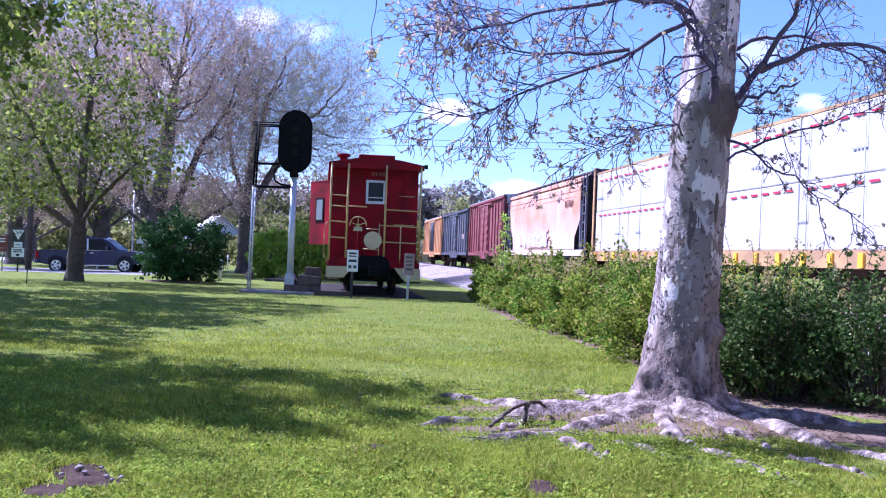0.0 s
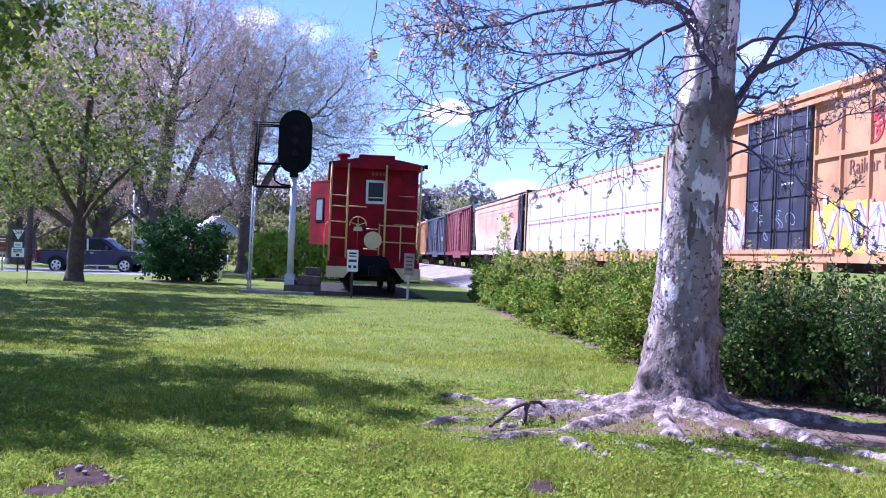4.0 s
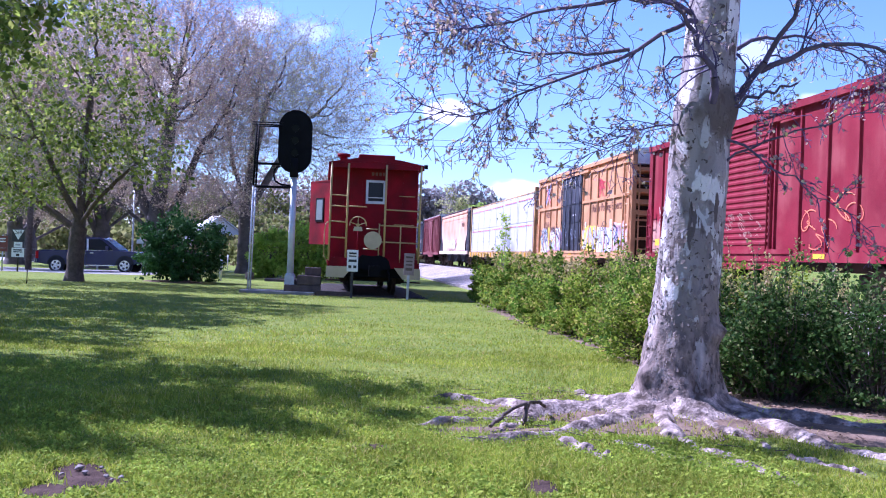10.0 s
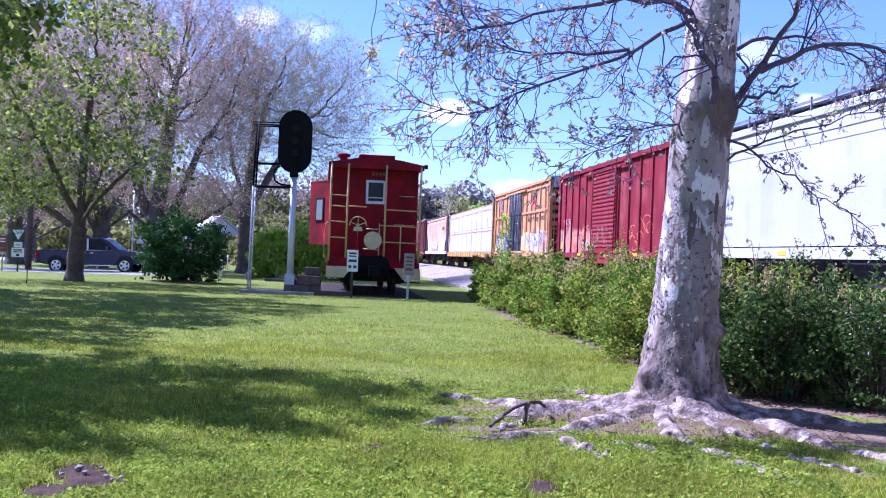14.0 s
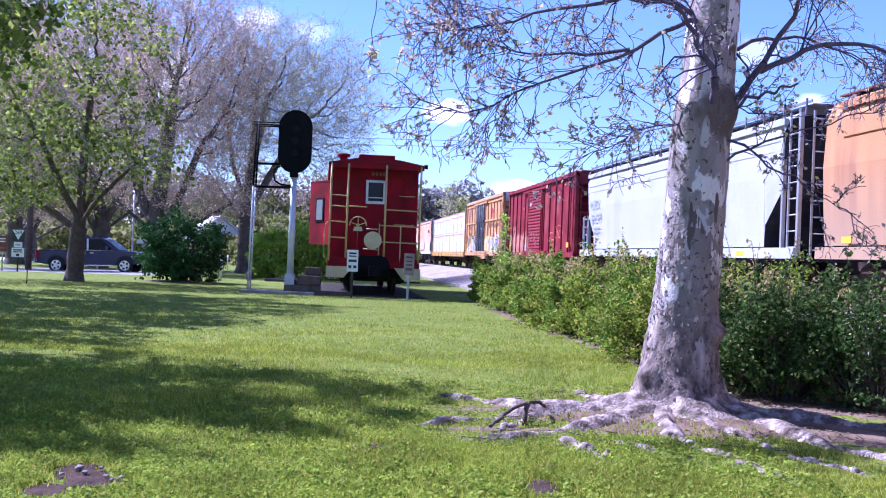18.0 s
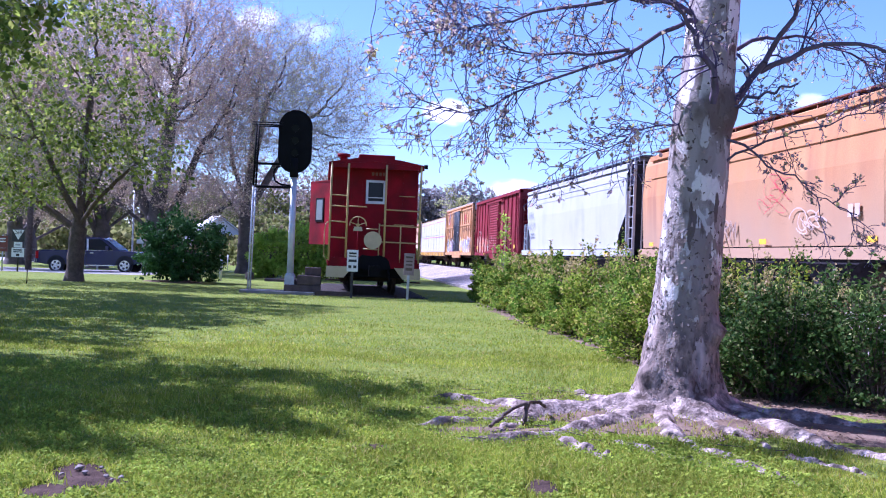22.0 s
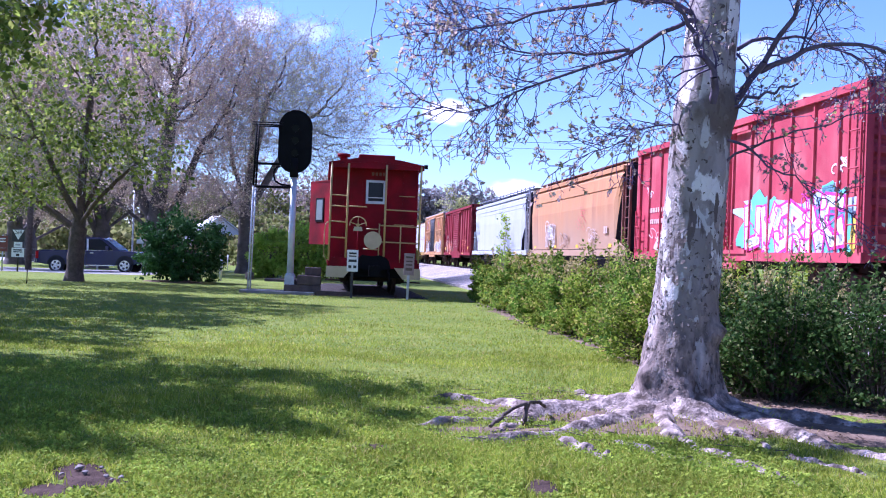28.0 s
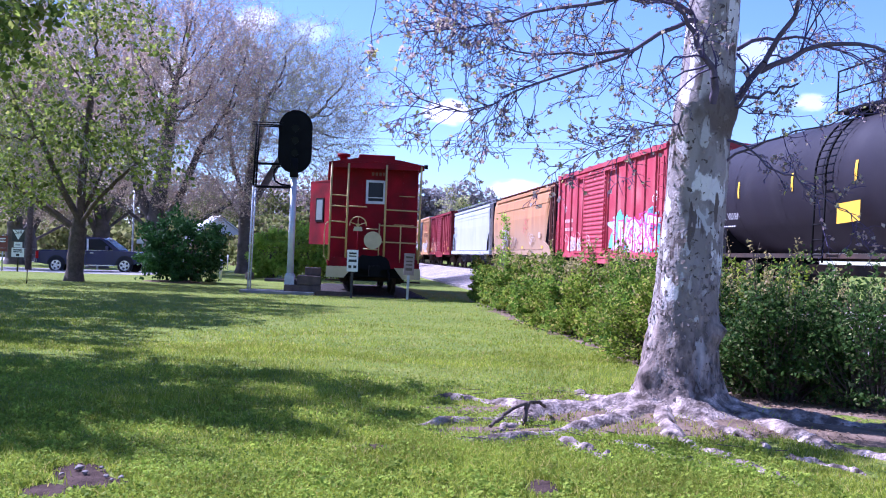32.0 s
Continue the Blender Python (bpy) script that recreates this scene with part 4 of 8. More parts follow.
    daub(c, 5.0, 1.6, 0.22, 0.25, "orange", rng, 1.473)
    daub(c, 4.2, 1.4, 0.16, 0.3, "bone", rng, 1.473)
    daub(c, 2.9, 1.3, 0.3, 0.28, "bone", rng, 1.473)
    for word, xx, zz in (("WR", h - 1.2, 2.34), ("WK", h - 2.05, 2.34), ("617", h - 1.2, 2.0), ("91", h - 2.05, 2.0)):
        put_text(TXT[word], PAINT["bone"], c, side_text(xx, zz, 1.475))
    for zz in (1.5, 1.72, 1.94):
        scribble(c, -0.9, 1.4, zz, zz + 0.05, 6, "tan", rng, 1.58, 0.012, size=0.35)
    scribble(c, -5.8, -2.0, 1.3, 2.1, 6, "orange", rng, 1.475, 0.025)
    for xx, zz, w2, h2 in ((h - 1.1, 1.42, 0.19, 0.1), (-h + 1.0, 1.42, 0.19, 0.1), (3.6, 1.03, 0.25, 0.05), (-3.8, 1.03, 0.25, 0.05)):
        bm = bmesh.new()
        box(bm, xx - w2, xx + w2, 1.572, 1.578, zz - h2, zz + h2)
        part("reflector", bm, M_REFLECT, c)

    # white hopper
    c, h = hopper("hopper_car", "clean white covered hopper car with grey ladders", -16.45, -35.2, M_WHOP, M_HOPDARK, rng, M_STEEL, M_BOARD, 1.5, end_cut=1.9)
    put_text(TXT["884549"], M_GREYTXT, c, side_text(h - 2.15, 2.38, 1.535))
    put_text(TXT["WFRX"], M_GREYTXT, c, side_text(h - 1.95, 2.88, 1.535))
    bars(c, h - 2.8, h - 1.7, 2.0, 9, 0.06, M_GREYTXT, rng, 1.525)
    bars(c, h - 2.8, h - 1.8, 1.84, 8, 0.06, M_GREYTXT, rng, 1.515)
    for x in (-6.5, -1.5, 3.5, 7.4):
        bm = bmesh.new()
        box(bm, x - 0.22, x + 0.22, 1.55, 1.556, 1.05, 1.15)
        part("reflector", bm, M_REFLECT, c)

    # orange hopper
    c, h = hopper("hopper_car", "rust-stained orange covered hopper car with chalky patches", -36.2, -52.4, M_OHOP, M_HOPDARK, rng, M_RUST, front_full=True, end_cut=1.6, curve=0.03, cut=((0, 3.7), (0.6, 2.4), (0.85, 1.6), (0.88, 1.25)))
    graffiti(c, 2.7, 4.7, 1.32, 2.3, 4, "tan", "white", None, rng, 1.545, width=0.11, label="large pale outlined graffiti letters")
    scribble(c, 2.7, 4.4, 1.4, 2.3, 6, "white", rng, 1.556, 0.03)
    graffiti(c, 0.2, 1.8, 1.4, 1.95, 4, "tan", "bone", None, rng, 1.545, width=0.035)
    scribble(c, -3.0, -1.4, 2.1, 2.7, 6, "red", rng, 1.545, 0.012)
    scribble(c, -4.6, -3.4, 1.5, 1.9, 5, "bone", rng, 1.545, 0.03)
    bars(c, -5.7, -5.2, 1.8, 2, 0.25, PAINT["bone"], rng, 1.54)
    for x in (h - 1.3, -h + 1.9, 2.5, -1.4):
        bm = bmesh.new()
        box(bm, x - 0.19, x + 0.19, 1.555, 1.56, 1.3, 1.42)
        part("reflector", bm, M_REFLECT, c)

    # faded red boxcar with large bright graffiti
    c, h = boxcar("boxcar", "faded pinkish red boxcar with a large bright graffiti piece", -53.45, -67.8, M_RED2, M_RED2, 1.15, (-0.6, 2.6), M_RED2, 17, eave=4.36, door_panels=1, full_end=True)
    graffiti(c, -6.3, -1.6, 1.15, 2.2, 6, "white", "magenta", ("sky", "teal", "teal"), rng, 1.495, width=0.22, label="bright magenta, teal and white graffiti", shine="sky")
    scribble(c, -6.2, -1.7, 1.2, 2.3, 14, "magenta", rng, 1.507, 0.035, size=0.7)
    scribble(c, -6.4, -6.0, 2.7, 3.0, 4, "white", rng, 1.475, 0.03, size=0.5)
    daub(c, -6.7, 1.5, 0.25, 0.35, "yellow", rng)
    graffiti(c, 3.2, 5.2, 1.15, 1.6, 5, "white", "black", "pale", rng, 1.48, width=0.05)
    scribble(c, 3.0, 6.4, 1.2, 1.9, 6, "pale", rng, 1.48, 0.03)
    bars(c, h - 2.6, h - 1.0, 2.35, 7, 0.14, PAINT["pale"], rng, 1.475)
    bars(c, h - 2.6, h - 1.0, 2.0, 8, 0.14, PAINT["pale"], rng, 1.475)
    scribble(c, h - 1.4, h - 1.1, 2.8, 3.1, 3, "white", rng, 1.475, 0.022, size=0.4)
    scribble(c, 0.2, 2.0, 1.3, 1.8, 4, "pale", rng, 1.61, 0.025)

    # black tank car
    car, L = new_car("tank_car", "black tank car with yellow reflective strips and dome platform", "tank car", -69.2, -87.0)
    h = L / 2
    R0, zc = 1.47, 2.62
    bm = bmesh.new()
    prof = [(-h + 0.22, 0.02), (-h + 0.26, 0.45), (-h + 0.4, 0.9), (-h + 0.62, 1.2), (-h + 0.95, 1.4), (-h + 1.35, R0)]
    prof = prof + [(-x, r) for x, r in prof[::-1]]
    rings = [[bm.verts.new((x, r * math.cos(a), zc + r * math.sin(a))) for a in np.linspace(0, 2 * math.pi, 40, endpoint=False)] for x, r in prof]
    for a, b in zip(rings[:-1], rings[1:]):
        for k in range(40):
            bm.faces.new((a[k], a[(k + 1) % 40], b[(k + 1) % 40], b[k])).smooth = True
    bm.faces.new(rings[0][::-1])
    bm.faces.new(rings[-1])
    bmesh.ops.recalc_face_normals(bm, faces=bm.faces)
    part("tank", bm, M_TANK, car)
    for x in (-5.2, -2.6, 0, 2.6, 5.2):
        bm = bmesh.new()
        n = 28
        for k in range(n):
            a0, a1 = 2 * math.pi * k / n, 2 * math.pi * (k + 1) / n
            q = [bm.verts.new((x + dx, (R0 + 0.008) * math.cos(a), zc + (R0 + 0.008) * math.sin(a))) for a, dx in ((a0, -0.03), (a1, -0.03), (a1, 0.03), (a0, 0.03))]
            bm.faces.new(q)
        part("weld_band", bm, M_TANK, car)
    for x, z0, z1 in ((4.95, 2.45, 2.85), (2.0, 2.45, 2.85), (-0.75, 2.45, 2.9), (-4.0, 2.45, 2.85), (-6.4, 2.45, 2.85), (h - 0.62, 2.1, 3.1)):
        bm = bmesh.new()
        for k in range(6):
            za, zb = z0 + (z1 - z0) * k / 6, z0 + (z1 - z0) * (k + 1) / 6
            rr = R0 + 0.012 if x < h - 1.5 else 1.23
            ys = [math.sqrt(max(rr * rr - (z - zc) ** 2, 0.01)) for z in (za, zb)]
            bm.faces.new([bm.verts.new(p) for p in ((x - 0.05, ys[0], za), (x + 0.05, ys[0], za), (x + 0.05, ys[1], zb), (x - 0.05, ys[1], zb))])
        part("reflective_strip", bm, M_REFLECT, car)
    bm = bmesh.new()
    prism_flat(bm, [(-1.0, 1.72), (-0.1, 1.68), (-0.1, 2.08), (-1.0, 2.12)], 1.5)
    part("placard", bm, M_REFLECT, car, "yellow placard plate")
    for word, dx in (("SHQX", 0.48), ("10184", -0.46)):
        put_text(TXT[word], M_WHITETXT, car, pose(h - 2.9 + dx, 1.342, 2.02, -24, 0, 0) @ pose(0, 0, 0, 90, 0, 180) @ Matrix.Diagonal((1.1, 0.9, 1, 1)))
    bars(car, h - 3.2, h - 2.3, 1.78, 7, 0.06, M_WHITETXT, rng, 1.22)
    for s in (1, -1):
        bm = bmesh.new()
        box(bm, -h + 0.2, h - 0.2, s * 1.3 - 0.05, s * 1.3 + 0.05, 1.0, 1.1)
        part("side_walkway", bm, M_UNDER, car)
        arc = [Vector((0, s * 1.6, 0.9))] + [Vector((0, s * (R0 + 0.12) * math.cos(a), zc + (R0 + 0.12) * math.sin(a))) for a in np.linspace(-0.1, 1.25, 14)]
        for dx in (0.25, 0.7):
            bm = bmesh.new()
            path_rod(bm, [p + Vector((dx, 0, 0)) for p in arc], 0.022)
            part("ladder_rail", bm, M_BLACK, car)
        for p, q in zip(arc[:-1], arc[1:]):
            for k in range(max(1, round((q - p).length / 0.3))):
                w = p + (q - p) * (k + 0.5) / max(1, round((q - p).length / 0.3))
                bm = bmesh.new()
                rod(bm, w + Vector((0.25, 0, 0)), w + Vector((0.7, 0, 0)), 0.014, n=5)
                part("rung", bm, M_BLACK, car)
        bm = bmesh.new()
        path_rod(bm, [(-2.2, s * 0.8, 4.12), (-2.2, s * 0.8, 5.0), (1.4, s * 0.8, 5.0), (1.4, s * 0.8, 4.12)], 0.02)
        path_rod(bm, [(-2.2, s * 0.8, 4.55), (1.4, s * 0.8, 4.55)], 0.018)
        path_rod(bm, [(-0.4, s * 0.8, 4.12), (-0.4, s * 0.8, 5.0)], 0.02)
        part("hand_rail", bm, M_BLACK, car)
    bm = bmesh.new()
    box(bm, -2.2, 1.4, -0.85, 0.85, 4.08, 4.14)
    part("dome_platform", bm, M_BLACK, car)
    bm = bmesh.new()
    rod(bm, (-0.6, 0, 4.0), (-0.6, 0, 4.5), 0.45, n=20)
    rod(bm, (0.5, 0, 4.0), (0.5, 0, 4.35), 0.25, n=16)
    part("valve_dome", bm, M_BLACK, car)
    for s in (-1, 1):
        bm = bmesh.new()
        prism(bm, [(s * (h - 2.6), 1.0), (s * (h - 2.6), 1.75), (s * (h - 1.5), 1.6), (s * (h - 1.1), 1.0)], "y", -1.2, 1.2)
        part("saddle", bm, M_BLACK, car)
        bm = bmesh.new()
        box(bm, min(s * (h - 2.5), s * h), max(s * (h - 2.5), s * h), -1.4, 1.4, 0.9, 1.0)
        part("end_platform", bm, M_BLACK, car)
        bm = bmesh.new()
        path_rod(bm, [(s * (h - 0.1), -1.3, 1.0), (s * (h - 0.1), -1.3, 1.95), (s * (h - 0.1), 1.3, 1.95), (s * (h - 0.1), 1.3, 1.0)], 0.022)
        path_rod(bm, [(s * (h - 0.1), 0.4, 1.0), (s * (h - 0.1), 0.4, 1.95)], 0.022)
        part("end_rail", bm, M_UNDER, car)
        ladder(car, (s * (h - 0.9), 1.46, 0.5), (1, 0, 0), 1.2, 0.4, 4, M_BLACK)
        add_coupler(car, s * h, s)
    bm = bmesh.new()
    box(bm, -h, h, -0.3, 0.3, 0.65, 0.89)
    part("centre_sill", bm, M_UNDER, car)
    add_bogies(car, h - 2.0)


build_train()


# ---------- sycamore in the foreground ----------
def syc_bark():
    """Pale bark peeling in plates: cream, grey and olive-brown patches with sharp edges."""
    m = bpy.data.materials.new("sycamore_bark")
    m.use_nodes = True
    N, L = m.node_tree.nodes, m.node_tree.links
    b = N["Principled BSDF"]
    b.inputs["Roughness"].default_value = 0.8
    b.inputs["Specular IOR Level"].default_value = 0.25
    tc = N.new("ShaderNodeTexCoord")

    def layer(prev, colour, scale, detail, lo, hi, stretch, distortion=0.6):
        mp = N.new("ShaderNodeMapping")
        mp.inputs["Scale"].default_value = stretch
        L.new(tc.outputs["Object"], mp.inputs[0])
        n = N.new("ShaderNodeTexNoise")
        n.inputs["Scale"].default_value, n.inputs["Detail"].default_value, n.inputs["Distortion"].default_value = scale, detail, distortion
        L.new(mp.outputs[0], n.inputs["Vector"])
        r = N.new("ShaderNodeMapRange")
        r.inputs[1].default_value, r.inputs[2].default_value = lo, hi
        L.new(n.outputs[0], r.inputs[0])
        mx = N.new("ShaderNodeMix")
        mx.data_type = "RGBA"
        L.new(r.outputs[0], mx.inputs["Factor"])
        if isinstance(prev, tuple):
            mx.inputs["A"].default_value = (*prev, 1)
        else:
            L.new(prev, mx.inputs["A"])
        mx.inputs["B"].default_value = (*colour, 1)
        return mx.outputs["Result"], n.outputs[0]

    c, h1 = layer((0.35, 0.305, 0.29), (0.24, 0.205, 0.19), 4.0, 6, 0.45, 0.58, (1, 1, 0.5), 0.3)
    c, h2 = layer(c, (0.5, 0.465, 0.45), 6.5, 6, 0.585, 0.605, (1, 1, 0.55), 0.3)
    c, h3 = layer(c, (0.72, 0.68, 0.66), 3.4, 8, 0.575, 0.595, (1, 1, 0.45), 0.2)
    c, h4 = layer(c, (0.09, 0.07, 0.06), 15.0, 4, 0.63, 0.655, (1, 1, 1.1), 0.4)
    c, h5 = layer(c, (0.13, 0.1, 0.09), 5.5, 9, 0.61, 0.63, (1.6, 1.6, 0.4), 0.4)
    # older brown bark that has not peeled, at the foot
    sp = N.new("ShaderNodeSeparateXYZ")
    L.new(tc.outputs["Object"], sp.inputs[0])
    ad = N.new("ShaderNodeMath")
    ad.operation = "MULTIPLY_ADD"
    L.new(h1, ad.inputs[0])
    ad.inputs[1].default_value = 1.8
    L.new(sp.outputs[2], ad.inputs[2])
    r = N.new("ShaderNodeMapRange")
    r.inputs[1].default_value, r.inputs[2].default_value, r.inputs[3].default_value, r.inputs[4].default_value = 1.5, 2.4, 0.85, 0.0
    L.new(ad.outputs[0], r.inputs[0])
    n = N.new("ShaderNodeTexNoise")
    n.inputs["Scale"].default_value, n.inputs["Detail"].default_value = 16.0, 5.0
    mp = N.new("ShaderNodeMapping")
    mp.inputs["Scale"].default_value = (1, 1, 0.35)
    L.new(tc.outputs["Object"], mp.inputs[0])
    L.new(mp.outputs[0], n.inputs["Vector"])
    ramp = N.new("ShaderNodeValToRGB")
    ramp.color_ramp.elements[0].color, ramp.color_ramp.elements[1].color = (0.06, 0.042, 0.033, 1), (0.37, 0.275, 0.225, 1)
    ramp.color_ramp.elements[0].position, ramp.color_ramp.elements[1].position = 0.38, 0.68
    L.new(n.outputs[0], ramp.inputs[0])
    mx = N.new("ShaderNodeMix")
    mx.data_type = "RGBA"
    L.new(r.outputs[0], mx.inputs["Factor"])
    L.new(c, mx.inputs["A"])
    L.new(ramp.outputs[0], mx.inputs["B"])
    c = mx.outputs["Result"]
    # dark unpeeled collar where the limbs leave, and an old healed knot
    for spot, size, colour in (((0.27, -0.26, 2.93), 0.36, (0.12, 0.088, 0.07)), ((-0.13, -0.3, 2.02), 0.13, (0.15, 0.12, 0.105))):
        vd = N.new("ShaderNodeVectorMath")
        vd.operation = "DISTANCE"
        L.new(tc.outputs["Object"], vd.inputs[0])
        vd.inputs[1].default_value = spot
        ad = N.new("ShaderNodeMath")
        ad.operation = "MULTIPLY_ADD"
        L.new(h2, ad.inputs[0])
        ad.inputs[1].default_value = size * 1.1
        L.new(vd.outputs["Value"], ad.inputs[2])
        r = N.new("ShaderNodeMapRange")
        r.inputs[1].default_value, r.inputs[2].default_value, r.inputs[3].default_value, r.inputs[4].default_value = size * 1.1, size * 1.45, 0.85, 0.0
        L.new(ad.outputs[0], r.inputs[0])
        mx = N.new("ShaderNodeMix")
        mx.data_type = "RGBA"
        L.new(r.outputs[0], mx.inputs["Factor"])
        L.new(c, mx.inputs["A"])
        mx.inputs["B"].default_value = (*colour, 1)
        c = mx.outputs["Result"]
    L.new(c, b.inputs["Base Color"])
    n = N.new("ShaderNodeTexNoise")
    n.inputs["Scale"].default_value, n.inputs["Detail"].default_value = 35.0, 6.0
    L.new(tc.outputs["Object"], n.inputs["Vector"])
    ad = N.new("ShaderNodeMath")
    ad.operation = "ADD"
    st = N.new("ShaderNodeMapRange")
    st.inputs[1].default_value, st.inputs[2].default_value = 0.53, 0.56
    L.new(h2, st.inputs[0])
    L.new(st.outputs[0], ad.inputs[0])
    L.new(n.outputs[0], ad.inputs[1])
    bp = N.new("ShaderNodeBump")
    bp.inputs["Distance"].default_value = 0.013
    bp.inputs["Strength"].default_value = 0.7
    L.new(ad.outputs[0], bp.inputs["Height"])
    L.new(bp.outputs[0], b.inputs["Normal"])
    return m


M_SYC = syc_bark()
M_SYC_DARK = mat("sycamore_limb_bark", (0.1, 0.075, 0.11), 0.85, var=0.3, scale=8, fine=50, bump=0.008)
M_SOIL = mat("bare_soil", (0.15, 0.105, 0.072), 0.95, spec=0.1, var=0.3, scale=5, fine=50, bump=0.03, fine_amt=0.3, dirt=(0.25, 0.18, 0.13), dirt_amt=0.5, dirt_scale=3)
# root mottling: pale base and dark patches paint in lit wood and small shadows
M_ROOT = mat("root_bark", (0.5, 0.4, 0.34), 0.9, spec=0.15, var=0.4, scale=9, fine=38, bump=0.05, fine_amt=0.4, dirt=(0.1, 0.075, 0.06), dirt_amt=0.75, dirt_scale=7)
SYC_AT = Vector((2.37, 10.2, 0))
SWAYING = []
ROOT_LINES = []


def curve_pts(pts, n):
    """A smooth line of n points through a few."""
    p = np.array(pts, float)
    t = np.concatenate([[0], np.cumsum(np.linalg.norm(np.diff(p, axis=0), axis=1))])
    t /= t[-1]
    s = np.linspace(0, 1, n)
    out = np.stack([np.interp(s, t, p[:, k]) for k in range(3)], 1)
    for _ in range(3):
        out[1:-1] = 0.25 * out[:-2] + 0.5 * out[1:-1] + 0.25 * out[2:]
    return out


def limb(tree, rng, name, pts, r0, r1, twigs, twig_len, droop, leaf_n, sway=0.6, up=0.0, material=None):
    """A limb with its twigs and young leaves. pts: from the trunk outwards, in the world; the limb's origin is its foot."""
    p0 = np.array(pts[0], float)
    if math.hypot(p0[0] - 2.5, p0[1] - 10.2) < 0.42:
        pts = [(p0[0] * 0.35 + 2.5 * 0.65, p0[1] * 0.35 + 10.2 * 0.65, p0[2] - 0.12)] + list(pts)
    o = np.array(pts[0], float)
    line = curve_pts(pts, 14) - o
    line[1:] += rng.normal(size=(13, 3)) * 0.018
    rad = r1 * 0.5 + (r0 * 0.55 - r1 * 0.5) * (1 - np.linspace(0, 1, 14)) ** 1.4
    twigs, leaf_n = int(twigs * (0.75 if pts[-1][0] > 2.5 else 0.95)), int(leaf_n * (0.8 if pts[-1][0] > 2.5 else 1.05))
    r0 *= 0.75 if pts[-1][0] > 2.5 else 0.52
    segs = [(*line[k], *line[k + 1], rad[k], rad[k + 1]) for k in range(13)]
    v, f = tubes(segs, 8)
    ob = part(name, arrays_mesh(name, v, f, material or M_SYC_DARK, True), None, tree, "", pose(*(o - np.array(tree.location))))
    rows, tips = [], []
    for _ in range(twigs):
        s = rng.uniform(0.12, 1.0) ** 0.8
        k = min(int(s * 13), 12)
        p = line[k] + (line[k + 1] - line[k]) * (s * 13 - k)
        d = line[k + 1] - line[k]
        d = d / np.linalg.norm(d)
        side = rng.normal(size=3)
        side[1] *= 0.8
        side -= d * side.dot(d)
        side /= np.linalg.norm(side)
        nd = d * 0.75 + side * 0.8
        rw, tp = grow(rng, p, nd, twig_len * rng.uniform(0.5, 1.15) * (1.1 - 0.4 * s), max(0.0055, rad[k] * 0.34), 2, (4, 3), 0.8, droop * 0.45, 0.27, 0.5, 6, up, 0.15, 0.0026)
        rows.append(rw)
        tips.append(tp)
    rows, tips = np.concatenate(rows), np.concatenate(tips)
    v, f = tubes(rows[:, :8], 4)
    tagged(part("twig_spray", arrays_mesh("twig_spray", v, f, M_TWIG, True), None, ob, "dark thin twigs"), kind="stuff")
    chosen = tips[rng.permutation(len(tips))[:max(6, int(len(tips) * 0.5))]]
    pick = chosen[rng.integers(0, len(chosen), leaf_n)] + rng.normal(size=(leaf_n, 3)) * 0.014
    ends = np.repeat(line[-1][None], max(3, leaf_n // 60), 0) + rng.normal(size=(max(3, leaf_n // 60), 3)) * 0.03
    v, f = leaves(np.concatenate([pick, ends]), 0.033, rng, 0.1, 1.25)
    tagged(part("young_foliage", arrays_mesh("young_foliage", v, f, M_LEAF_SYC), None, ob, "small pinkish and yellow-green young leaves"), kind="stuff")
    if sway:
        SWAYING.append((ob, sway))
    return ob


